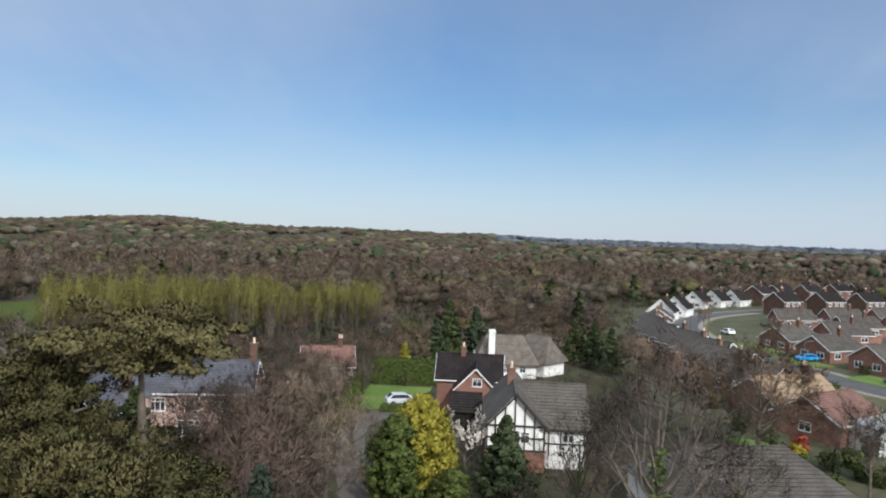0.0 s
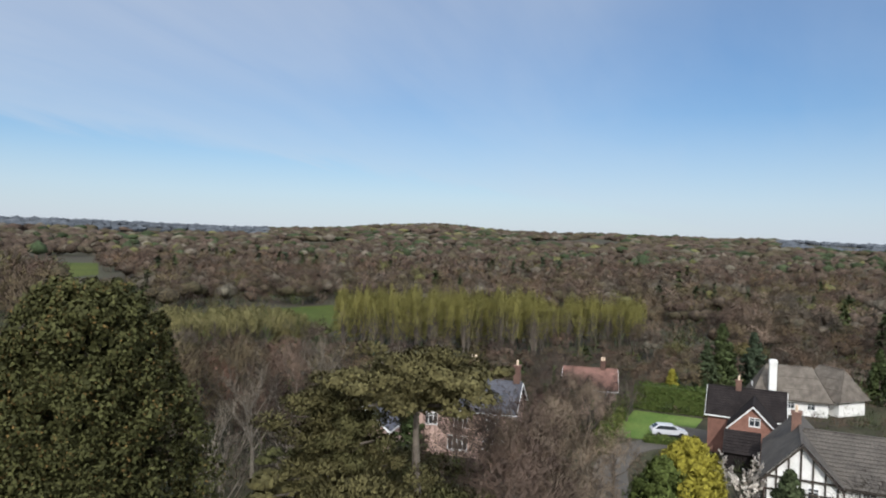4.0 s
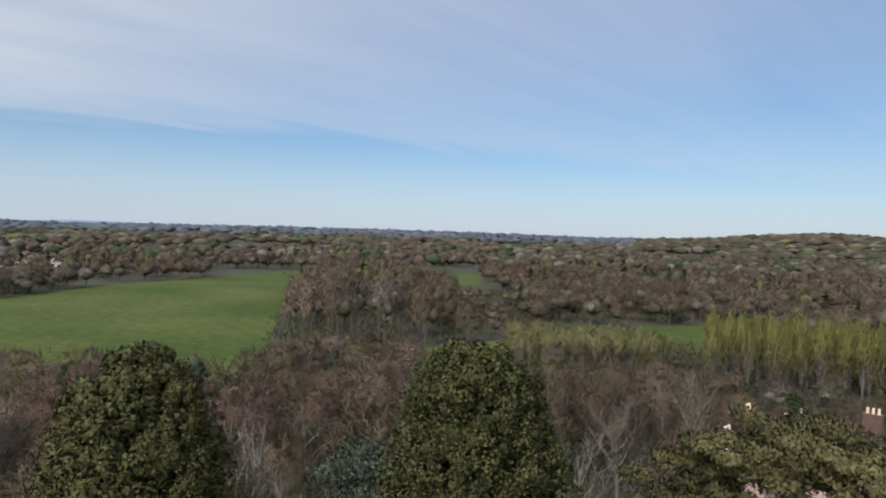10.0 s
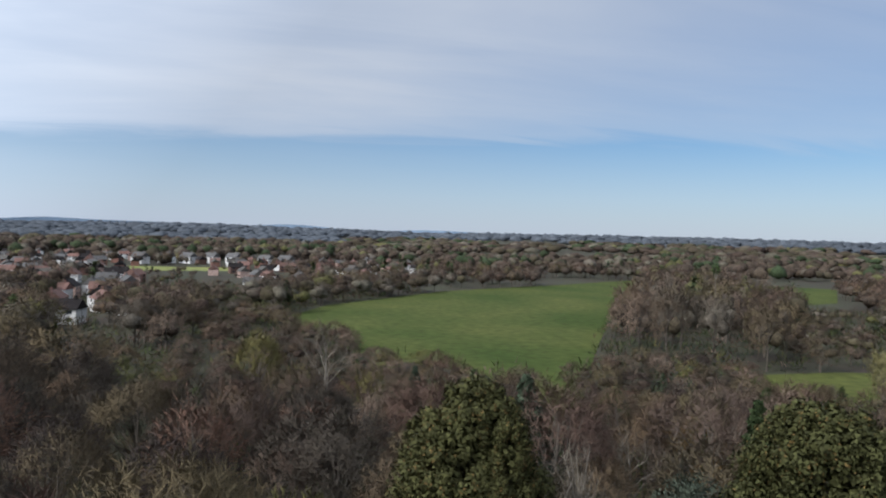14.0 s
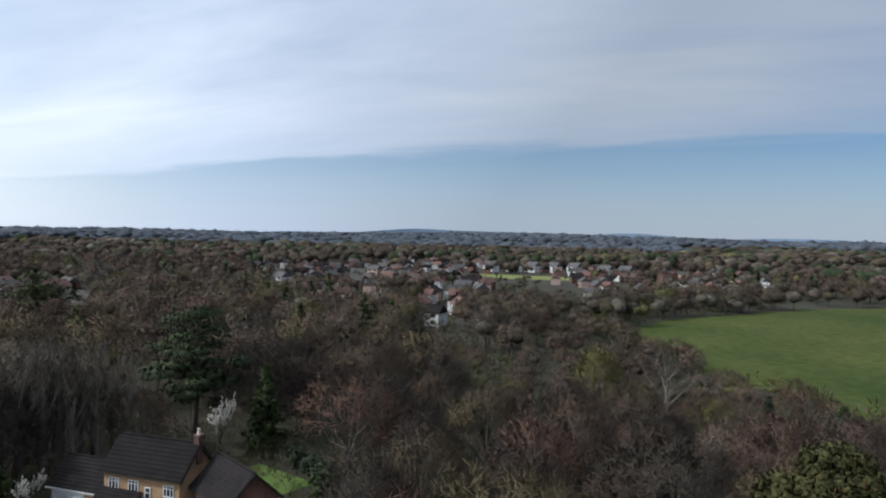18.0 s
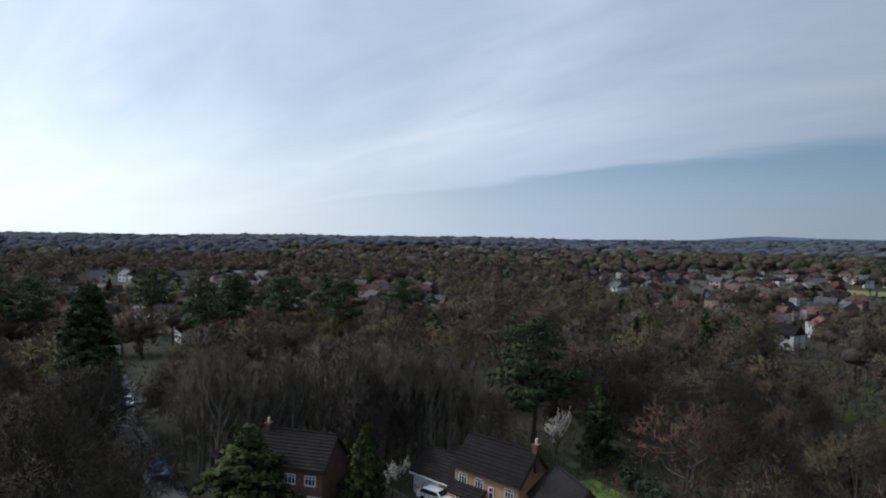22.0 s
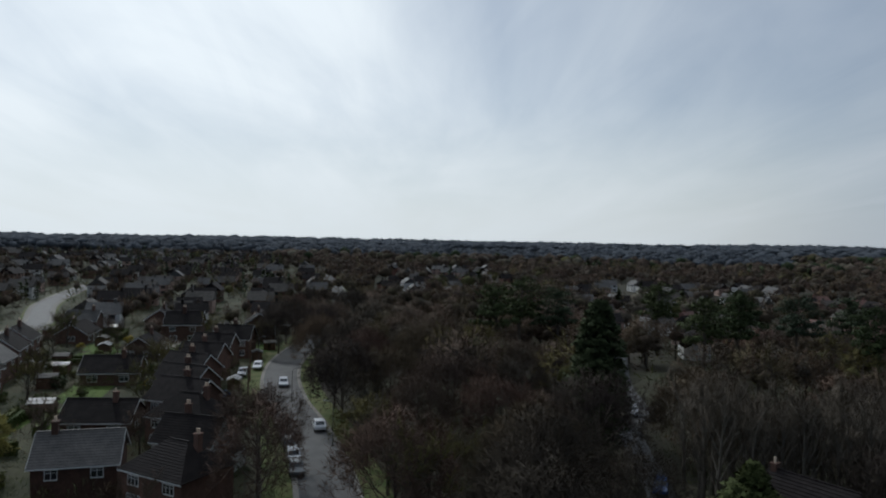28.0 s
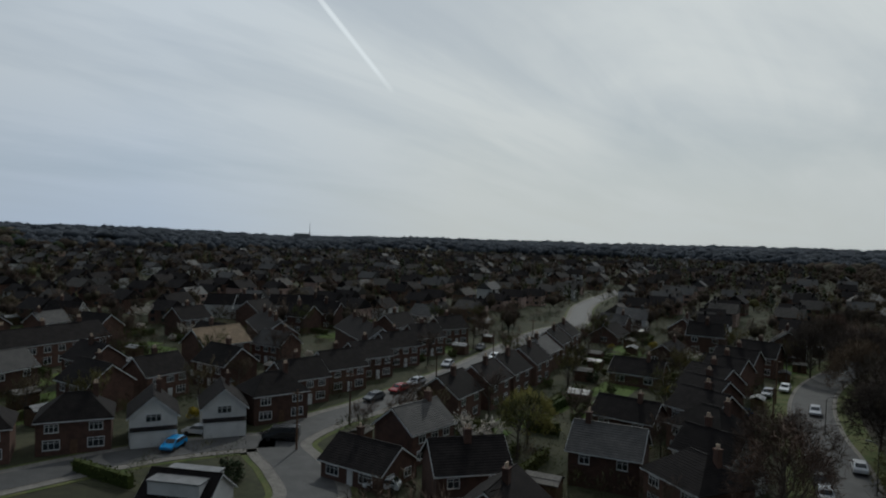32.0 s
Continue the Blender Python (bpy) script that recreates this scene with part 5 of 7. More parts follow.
hall = house(10.6, 7.6, 5.2, 2.4, "pinkbrick", "slate", W2("f", (-3.6, -0.3, 3.2), 3.2, 1.5, 1.35, 3) + W2("f", (-0.6, 3.2), 0.7, 2.2, 1.6, 4), [], [(-0.3, 0.9, 7.0, 9.5, 1.6, 0.8, 3), (5.0, 0.1, 5.5, 9.4, 0.7, 0.8, 1)], label="old pink brick manor house with slate roofs and tall chimneys", name="manor_house")
house(13, 6.2, 4.6, 2.4, "pinkbrick", "slate", W2("l", (0,), 3.0, 1.4, 1.3, 3), [], [(-5.2, 0.9, 5.2, 7.8, 1.5, 0.7, 3), (-0.4, 0.8, 6.0, 9.2, 1.2, 0.8, 2), (0.2, -2.6, 4.6, 8.8, 0.8, 0.8, 2), (3.4, -2.9, 4.6, 8.8, 0.7, 0.7, 1)], parent=hall, m=pose(-8.8, -5.3, 0, rz=90))
bm = bmesh.new()
poly_prism(bm, [(-8.4, -4.9), (-7.2, -6.0), (-5.2, -6.0), (-4.2, -4.9), (-4.2, -2), (-8.4, -2)], -0.2, 4.9)
bay = part("bay", bm, M["pinkbrick"], hall)
bm = bmesh.new()
o = [(-8.6, -5.0), (-7.3, -6.2), (-5.1, -6.2), (-4.0, -5.0), (-4.0, -2), (-8.6, -2)]
ap = bm.verts.new((-6.3, -3.4, 7.0))
ring = [bm.verts.new((*p, 4.9)) for p in o]
bm.faces.new(ring[::-1])
for i in range(6):
    bm.faces.new((ring[i], ring[(i + 1) % 6], ap))
part("bay_roof", bm, M["slate"], bay)
for x_, w_ in ((-6.2, 1.3),):
    add_window(bay, pose(x_, -6.02, 2.9), w_, 1.4, 2)
    add_window(bay, pose(x_, -6.02, 0.8), w_, 1.8, 2)
put(hall, -29.9, 70.9, 11, group="", clear=13)
TAKEN.append((-36, 66, 10))

# cottage with a red roof behind the manor
cot = house(8, 6, 4.2, 2.6, "pinkbrick", "redtile", W2("f", (-2, 2), 2.8, 1.2, 1.1, 2), [], [(2, 0, 6, 8, 0.8, 0.7, 2)], label="pale brick cottage with a red tiled roof", name="cottage")
put(cot, -22.6, 95.5, 15, 0.86, group="", clear=5)

# ---- bungalow estate ----
nearbung = house(15, 8.6, 2.6, 2.9, "white", "browntile", W2("f", (-4, 0, 4), 0.8, 1.8, 1.2, 3), hip=4.2, label="long white bungalow with a hipped brown roof", name="bungalow")
put(nearbung, 20, 56, 8, group="estate bungalows", clear=9)
flatb = thing("house", "single-storey white house with a flat felted roof", "house")
flat_block(flatb, -7, -3.5, 7, 3.5, 2.7, "white")
for u in (-4.5, -1.5, 3.5):
    add_window(flatb, pose(u, -3.5, 0.9), 1.6, 1.1, 2)
put(flatb, 46, 81, 22, group="estate bungalows", clear=8)
redb = house(9, 8, 2.6, 2.3, "brick", "redtile", W2("l", (0,), 0.9, 1.5, 1.1, 2), label="brick bungalow with a pinkish red tiled roof", name="bungalow")
put(redb, 39.5, 83.5, 35, group="estate bungalows")
tanb = house(10.5, 8, 2.6, 2.4, "brick", "tantile", W2("f", (-3, 2.6), 0.8, 2.0, 1.2, 2), [], [(3.5, 0.5, 4, 6.2, 0.7, 0.7, 2)], label="brick bungalow with a tan tiled roof", name="bungalow")
put(tanb, 38.5, 93, 20, group="estate bungalows")
for x, y, a in ((38.5, 105, -55), (39, 117, -58), (39.5, 128, -62), (39, 140, -72), (38, 153, -80), (39, 166, -85), (42, 180, -98), (46, 194, -105)):
    put(bungalow, x, y, a, group="estate bungalows")
for x, y, a in ((76, 118, 205), (72, 131, 205), (68, 144, 208), (66, 158, 210), (88, 128, 205), (84, 142, 205), (84, 172, 190), (96, 190, 188), (112, 196, 188), (128, 200, 188), (86, 205, 180), (104, 214, 185), (122, 222, 185)):
    put(bungalow, x, y, a, group="estate bungalows")
for x, y, a in ((52, 214, 245), (60, 228, 240), (76, 262, 232), (86, 272, 228), (96, 280, 225)):
    put(dormer, x, y, a, group="estate chalet houses")
for x, y, a in ((108, 289, 220), (122, 304, 212), (140, 318, 208), (160, 334, 205), (176, 346, 200), (100, 246, 30), (118, 254, 25), (136, 262, 20), (154, 268, 15)):
    put(semi, x, y, a, group="estate houses")

# ---- houses on the close ----
buff = house(8.3, 4.8, 5.1, 2.4, "buff", "tile", W2("f", (-3.05, -0.85, 3.0), 3.2, 1.15, 1.05, 3) + W2("f", (-3.3, 2.8), 0.7, 1.5, 1.1, 3) + [("f", 0.75, 2.2, 0.65, 1.6, 1)], [("f", -0.9, 1.0, 2.05, "brown")], [(4.15, 0.2, 5.6, 8.2, 0.55, 0.7, 1)], label="two-storey orange-buff brick house with a dark tiled roof", name="house", trim="timber")
porch_roof(buff, -4.3, 0.2, -2.4, 2.45, 1.5, "tile")
house(6.8, 4.8, 2.5, 2.0, "buff", "tile", [], [("f", -1.4, 3.8, 2.1, "paint")], parent=buff, m=pose(-7.6, 0.6, 0))
put(buff, -52.2, -46.9, 92.5, group="houses on the close", clear=9)
redclose = house(6.8, 4.8, 4.2, 2.3, "brick", "tile", W2("f", (-2.0, 1.2), 2.8, 1.2, 1.0, 2) + W2("f", (-1.8, 1.4), 0.7, 1.5, 1.1, 3), [], [], label="two-storey red brick house with a dark tiled roof", name="house", trim="timber")
put(redclose, -51.8, -38.0, 61.5, group="houses on the close", clear=7)
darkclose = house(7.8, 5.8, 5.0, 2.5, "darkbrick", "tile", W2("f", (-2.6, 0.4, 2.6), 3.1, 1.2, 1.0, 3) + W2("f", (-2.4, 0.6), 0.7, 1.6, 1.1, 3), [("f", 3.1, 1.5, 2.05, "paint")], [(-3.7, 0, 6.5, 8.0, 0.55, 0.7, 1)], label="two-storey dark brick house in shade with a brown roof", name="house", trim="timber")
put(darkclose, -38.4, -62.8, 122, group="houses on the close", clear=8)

# ---- suburb along the roads ----
for x, y, a, t in (
        (58.8, -69.6, -92, greyhouse), (57.2, -59.5, 185, bungalow2), (44.5, -61.5, 52, semi),
        (87.0, -59.5, 150, whitegable), (90.0, -50.5, 152, whitegable), (93.5, -41.8, 242, semihip), (97.0, -31.0, 245, semihip), (86.5, -68.0, 255, semihip), (100, -20, 248, semihip),
        (91.5, -77, 262, semi), (93.5, -88, 262, semi), (97, -99, 262, semi), (101, -112, 258, semi), (105, -126, 256, semi), (110, -142, 255, semi),
        (66.5, -87, 100, semi), (68, -98, 100, semi), (70, -108, 100, semi), (72, -119, 100, semi), (76, -131, 102, greyhouse), (80, -143, 104, semi), (84, -155, 104, semi),
        (23.6, -74.6, 150, semihip), (25.5, -86.5, 165, whitegable), (29, -96, 162, semihip), (32.5, -105, 160, semi), (35.5, -115, 158, semi), (38, -125.5, 158, semi), (39, -137, 170, semi), (40, -149, 175, semi), (39, -162, 178, semi)):
    put(t, x, y, a, 0.9)
light = house(11, 8, 5.0, 3.0, "darkbrick", "tantile", W2("f", (-3, 0, 3), 3.2, 1.5, 1.2, 3), [], [], label="two-storey brick house with a pale tan tiled roof")
put(light, 126.5, -84.5, -88)
flatd = house(9.5, 7.5, 2.7, 2.8, "white", "tile", W2("f", (-2.4, 2.4), 0.8, 1.8, 1.3, 3), label="chalet bungalow with a white flat-roofed dormer", name="house")
flat_block(flatd, -3.6, -3.2, 3.6, 3.2, 5.0, "white", "felt", "dormer")
put(flatd, 64.0, -39.8, 28, 0.78)
put(terrace, 114, -116, -28, clear=13)
put(terrace, 136, -106, -28, clear=13)
put(terrace, 150, -60, -80, clear=13)
for x, y, a in ((184, -134, 215), (189, -128, 215), (196, -84, 220), (176, -142, 215), (170, -148, 30)):
    put(whitegable, x, y, a)

# ---- filler houses of the suburb and the towns ----
def inside(p, poly):
    x, y = p
    c = False
    for (x0, y0), (x1, y1) in zip(poly, poly[1:] + poly[:1]):
        if (y0 > y) != (y1 > y) and x < (x1 - x0) * (y - y0) / (y1 - y0) + x0:
            c = not c
    return c


SUB_AREA = [(14, -60), (22, -100), (33, -160), (30, -240), (45, -420), (160, -760), (420, -700), (620, -220), (260, -20), (110, -10), (95, -30), (45, -50), (25, -55)]
RP = [(p[0], p[1], WIDTH[k] / 2 + 6.5) for k, l in ROADS.items() for p in l]


def clear_spot(x, y, gap):
    return not any((x - a) ** 2 + (y - b) ** 2 < (w + gap * 0.4) ** 2 for a, b, w in RP) and not any((x - a) ** 2 + (y - b) ** 2 < (w * 0.6 + gap) ** 2 for a, b, w in TAKEN)


sr = random.Random(21)
sheet("garden_ground", SUB_AREA, "garden", 0.025, "dark garden soil and rough grass", "garden")
FARH = {}   # (wall, roof) -> houses too far to pick apart


def far_house(x, y, a, wall, roof, s=1.0):
    TAKEN.append((x, y, 6.0))
    FARH.setdefault((wall, roof), []).append((x, y, ground_z(x, y), a, s))


dirx, diry = Vector((0.19, -0.98)), Vector((0.98, 0.19))
for i in range(-6, 62):
    for j in range(-8, 34):
        p = Vector((60, -60)) + dirx * (i * 12.0 + sr.uniform(-2, 2)) + diry * (j * 24 + sr.uniform(-5, 5))
        r = p.length
        if r > 720 or r < 60 or not inside(p, SUB_AREA) or not clear_spot(p.x, p.y, 6.5):
            continue
        if sr.random() < (0.2 if r < 200 else 0.25 if r < 330 else 0.35):
            continue
        a = (10 if j % 2 else 190) + sr.uniform(-8, 8) + (90 if sr.random() < 0.3 else 0)
        if r < 215:
            put(sr.choice([semi, semi, greyhouse, semihip, bungalow2, bungalow2, semi]), p.x, p.y, a, sr.uniform(0.86, 0.98), clear=6.5)
        else:
            far_house(p.x, p.y, a, sr.choice(("darkbrick", "darkbrick", "darkbrick", "white", "pinkbrick")), sr.choice(("tile", "tile", "greytile", "browntile", "tile")), sr.uniform(0.85, 1.0))

TOWNS = [
    ([(-436, -317), (-640, -261), (-363, -140), (-193, -93), (-233, -132)], 90, ("brick", "darkbrick", "pinkbrick", "white"), ("browntile", "tile", "greytile", "redtile")),
    ([(-640, -261), (-655, -185), (-206, -55), (-179, -69)], 60, ("white", "brick", "white", "pinkbrick"), ("greytile", "tile", "redtile")),
    ([(-571, -131), (-690, 77), (-398, 43), (-284, -43)], 66, ("darkbrick", "brick", "white", "pinkbrick"), ("tile", "greytile", "browntile", "redtile")),
    ([(-179, -300), (-235, -251), (-143, -153), (-100, -168)], 34, ("brick", "pinkbrick"), ("browntile", "tile", "redtile")),
    ([(-86, -377), (-207, -377), (-145, -254), (-59, -260)], 40, ("white", "pinkbrick", "white"), ("greytile", "tile")),
    ([(-36, -248), (-154, -203), (-120, -158), (-55, -170)], 22, ("brick", "white", "pinkbrick"), ("browntile", "tile", "redtile")),
    ([(10, -520), (-60, -520), (-60, -300), (12, -280)], 40, ("pinkbrick", "brick", "white"), ("greytile", "tile")),
]
for poly, n, walls, roofs in TOWNS:
    xs, ys = [p[0] for p in poly], [p[1] for p in poly]
    made = tries = 0
    while made < n and tries < 900:
        tries += 1
        x, y = sr.uniform(min(xs), max(xs)), sr.uniform(min(ys), max(ys))
        if inside((x, y), poly) and clear_spot(x, y, 5.0):
            far_house(x, y, sr.choice((0, 90, 20, 110, 200)) + sr.uniform(-15, 15), sr.choice(walls), sr.choice(roofs), sr.uniform(0.74, 0.92))
            made += 1
for x, y in ((-560, -120), (-568, -104), (-575, -88), (-556, -135), (-548, -60), (-552, -45), (-540, -150)):
    far_house(x, y, 60, "white", "greytile", 1.15)
for (wall, roof), items in sorted(FARH.items()):
    for what in ("wall", "roof", "window"):
        v, f = [], []
        for x, y, z, a, s in items:
            m = pose(x, y, z, rz=a) @ Matrix.Diagonal((s, s, s, 1))
            if what == "wall":
                q = [(-4.5, -3.6, -1), (4.5, -3.6, -1), (4.5, 3.6, -1), (-4.5, 3.6, -1), (-4.5, -3.6, 4.8), (4.5, -3.6, 4.8), (4.5, 3.6, 4.8), (-4.5, 3.6, 4.8), (-4.5, 0, 7.4), (4.5, 0, 7.4)]
                w = [(0, 1, 5, 4), (2, 3, 7, 6), (1, 2, 6, 9, 5), (3, 0, 4, 8, 7)]
            elif what == "roof":
                q = [(-4.8, -4.0, 4.6), (4.8, -4.0, 4.6), (4.8, 0, 7.6), (-4.8, 0, 7.6), (4.8, 4.0, 4.6), (-4.8, 4.0, 4.6), (2.4, -0.4, 6.8), (3.1, -0.4, 6.8), (3.1, 0.4, 6.8), (2.4, 0.4, 6.8), (2.4, -0.4, 8.6), (3.1, -0.4, 8.6), (3.1, 0.4, 8.6), (2.4, 0.4, 8.6)]
                w = [(0, 1, 2, 3), (3, 2, 4, 5), (0, 3, 5), (1, 4, 2), (6, 7, 11, 10), (7, 8, 12, 11), (8, 9, 13, 12), (9, 6, 10, 13), (10, 11, 12, 13)]
            else:
                q, w = [], []
                for cx, cz in ((-2.4, 0.9), (2.4, 0.9), (-2.4, 3.2), (2.4, 3.2)):
                    for yy in (-3.63, 3.63):
                        o = len(q)
                        q += [(cx - 0.9, yy, cz), (cx + 0.9, yy, cz), (cx + 0.9, yy, cz + 1.2), (cx - 0.9, yy, cz + 1.2)]
                        w.append((o, o + 1, o + 2, o + 3))
            o = len(v)
            v += [tuple(m @ Vector(c)) for c in q]
            f += [tuple(i + o for i in t) for t in w]
        col = dict(wall=wall, roof=roof, window="glass")[what]
        tagged(grid_mesh("town_houses" if what == "wall" else "town_" + what + "s", v, f, M[col]), "distant town houses with " + M[col].name.replace("_", " "), "houses", kind="stuff")

# ---- tree kinds ----
R_ = np.random.default_rng(11)
bare_big = [dome_tree(20 + k, 13 + 1.5 * (k % 3), 5.6 + 0.5 * (k % 2), F["twig"], (10, 8, 8, 8), 0.04, clear=0.2 + 0.05 * (k % 3), ivy=(0, 300, 0, 0, 500)[k]) for k in range(5)]
bare_pale = [bare_tree(40 + k, 13 + k, 4.2, F["greytwig"], 2200, "bare tree with pale grey-brown twigs", "palebark", 0.8, 0.06) for k in range(2)]
bare_red = [dome_tree(50, 13, 5.8, F["redtwig"], (9, 6, 6, 7), 0.055, "broad bare tree with reddish brown twigs")]
bud_tree = [bare_tree(60 + k, 12 + 2 * k, 4.8, F["bud"], 2600, "tree with fresh yellow-green buds", upright=0.6, tw=0.09, tl=1.0) for k in range(2)]
birch = [bare_tree(70 + k, 16, 2.8, F["greytwig"], 1900, "slender birch with a straight thin trunk", "palebark", 1.4, 0.05, 0.12, name="birch") for k in range(2)]
willow = [dome_tree(80 + k, 12 + k, 2.9, F["willow"], (10, 7, 6, 5), 0.075, "upright willow with yellow-green spring twigs", 0.0) for k in range(2)]
for w_ in willow:
    w_.name = "willow"
spruce = [conifer(90 + k, 14 + 3 * k, [(0, 3.2), (0.15, 3.4), (1, 0.15)], F["spruce"], 130, 34, 0.42, "dark green spruce conifer") for k in range(2)]
scots = [pine_tree(95 + k, 20, 5.5, F["spruce"], 14, 60, 0.42, "tall pine with a dark flat-topped crown", clear=0.5, cl=1.7) for k in range(2)]

big_dome = [dome_tree(30 + k, 11.5, 7.4, F["twig"], (11, 9, 9, 9), 0.04, "broad bare tree with a wide domed twig crown", 0.1) for k in range(3)]
# darker copies of big_dome, with the shade of backlit woods in their colour
shade_dome = [dome_tree(36 + k, 12.0, 7.0, F["darktwig"], (11, 9, 9, 9), 0.042, "broad domed bare tree with twigs darkened for shade", 0.08) for k in range(2)]
big_bud = dome_tree(34, 9.0, 5.2, F["bud"], (9, 7, 7, 6), 0.06, "leaning tree with yellow-olive spring buds", 0.2)

# ---- landmark trees ----
def stand(template, x, y, turn=None, s=1.0, sz=None, clear=None, z=0.0, group=""):
    if clear:
        TAKEN.append((x, y, clear))
    return plant(template, x, y, z, turn, s, sz, group, rng)


rng = random.Random(5)
firlab = "large dense dark green cypress with rusty tips"
fir = conifer(1, 21.6, [(0, 4.0), (0.3, 3.8), (0.55, 3.4), (0.7, 2.9), (0.82, 2.4), (0.92, 1.8), (0.97, 1.2), (1, 0.5)], F["fir"], 1250, 92, 0.095, firlab, "cypress", F["firtip"], 1.1, -0.2, 0.155, leaders=((1.7, 0.9, 0.94, 1.1), (-1.6, 1.1, 0.9, 1.2), (0.5, -1.9, 0.87, 1.2), (-1.2, -1.5, 0.92, 1.0)))
stand(fir, -19.3, 14.7, 20, clear=5)
fir2 = conifer(2, 21.8, [(0, 3.6), (0.3, 3.4), (0.55, 3.0), (0.7, 2.6), (0.82, 2.1), (0.92, 1.5), (0.97, 0.9), (1, 0.3)], F["fir"], 1250, 92, 0.095, firlab, "cypress", F["firtip"], 1.1, -0.2, 0.155, leaders=((1.4, -1.2, 0.95, 1.0), (-1.8, 0.4, 0.93, 1.1), (0.3, 1.8, 0.88, 1.2)))
stand(fir2, -22.0, 3.9, 70, clear=5)
pinelab = "broad old pine with layered olive green needles"
pine1 = pine_tree(3, 17.0, 7.2, F["pine"], 30, 330, 0.15, pinelab, clear=0.87, cl=0.95, ncl=5)
stand(pine1, -16.4, 31.3, 10, clear=4)
pine2 = pine_tree(4, 15.6, 4.6, F["pine"], 26, 320, 0.15, pinelab, clear=0.35, cl=0.9, ncl=5)
stand(pine2, -20.4, 29.6, 100, clear=4)
stand(pine2, -18.2, 28.2, 220, 0.62, 0.95)
pine3 = pine_tree(5, 10.4, 4.8, F["pine"], 22, 320, 0.15, "low spreading pine with olive green needles", clear=0.25, cl=0.95, ncl=5)
stand(pine2, -17.3, 29.4, 60, 0.5, 0.84)
stand(pine3, -14.8, 31.4, 200, clear=4)
stand(pine3, -16.2, 26.4, 310, 1.0, 1.2, clear=4)
stand(pine2, -23.2, 35.2, 40, 0.95, 0.85, clear=4)
stand(pine3, -19.2, 37.0, 80, 1.0, 0.9, clear=4)
goldtree = conifer(6, 8.2, [(0, 1.6), (0.3, 2.5), (0.6, 2.3), (0.85, 1.4), (1, 0.3)], F["gold"], 260, 60, 0.22, "golden yellow conifer with upright sprays", "golden_conifer", None, 1.2, -0.9, 0.16)
stand(goldtree, -5.4, 57.0, 0, clear=3)
added_evergreen = conifer(7, 7.0, [(0, 1.6), (0.3, 2.0), (0.6, 1.8), (0.85, 1.0), (1, 0.3)], F["hedge"], 220, 50, 0.22, "dense rounded green evergreen added beside the golden conifer", "evergreen_tree", None, 1.0, -0.2, 0.18)
# stands in for the golden conifer's shaded left side, no tree of its own
stand(added_evergreen, -7.2, 54.6, 0, 1.0, clear=2)
stand(added_evergreen, -2.6, 53.8, 0, 0.7, 0.45)
spr = conifer(8, 6.5, [(0, 2.2), (0.1, 2.2), (1, 0.1)], F["spruce"], 170, 50, 0.25, "small dark green spruce beside the house", "conifer")
stand(spr, 1.6, 58.0, 0, clear=2)
stand(spr, -12.3, 104.5, 0, 0.55, 0.75)
goldcone = conifer(9, 5.6, [(0, 1.1), (0.15, 1.2), (1, 0.1)], F["gold"], 90, 40, 0.25, "slim golden cone-shaped conifer by the hedge", "golden_conifer")
stand(goldcone, -12.6, 102.6, 0)
stand(spr, -8.2, 103.5, 40, 0.5, 0.7)
magnolia = bare_tree(12, 5.2, 2.2, F["blossom"], 1500, "small tree in white blossom", "bark", 0.7, 0.20, 0.25, "blossom_tree", 0.32)
stand(magnolia, -1.9, 61.5, 0)
bigbare = dome_tree(13, 15.5, 6.6, F["darktwig"], (13, 7, 5, 4), 0.038, "large bare tree with a dark open twig crown", 0.14, 500)
for x, y, s_ in ((-19.3, 83, 0.5), (-22.5, 86, 0.5), (-28.5, 98, 0.6), (-27, 89, 0.5), (-16.8, 92, 0.45), (-20.6, 89, 0.42), (-23.8, 90, 0.44), (-18.0, 86, 0.4)):
    stand(bigbare, x, y, None, s_)
stand(bigbare, 10.6, 43.5, 0, 1.0, 0.98, clear=5)
stand(bigbare, 6.6, 49.5, 120, 0.62, 0.62)
stand(bigbare, 16.8, 47.5, 220, 0.66, 0.6)
tan_tree = [dome_tree(26 + k, 13.5, 5.4, F["tantwig"], (10, 8, 7, 7), 0.042, "bare tree with a fine tan twig crown beside the lane", 0.2) for k in range(3)]
for x, y, k, s_ in ((-14, 46, 0, 0.62), (-17.5, 52, 1, 0.66), (-13.8, 56, 2, 0.62), (-19.5, 57, 3, 0.6), (-18.5, 63, 0, 0.62), (-12.5, 63, 4, 0.5), (-20, 71, 2, 0.55), (-11.5, 49, 3, 0.55), (-18.5, 79, 1, 0.55), (-22, 84, 3, 0.55)):
    stand(tan_tree[k % 3], x, y, None, s_)
hedge(-17.5, 101.0, -6.0, 101.5, 3.6, 2.2, F["hedge"], 3, "tall clipped green garden hedge behind the lawn")
hedge(-16.5, 76, -18.5, 98, 2.2, 1.6, F["hedge"], 4)
hedge(-13.2, 83.6, -7.0, 84.4, 0.9, 0.9, F["hedge"], 6, "low clipped hedge along the lawn's edge")
hedge(-8.2, 66, -8.8, 80, 1.8, 1.4, F["hedge"], 5)
for x, y, s_ in ((-7, 117, 0.8), (-2.5, 121, 0.7), (18, 121, 0.6), (20, 116, 0.55), (15, 124, 0.6), (-9, 115, 0.6)):
    stand(spruce[0], x, y, None, s_, clear=3)
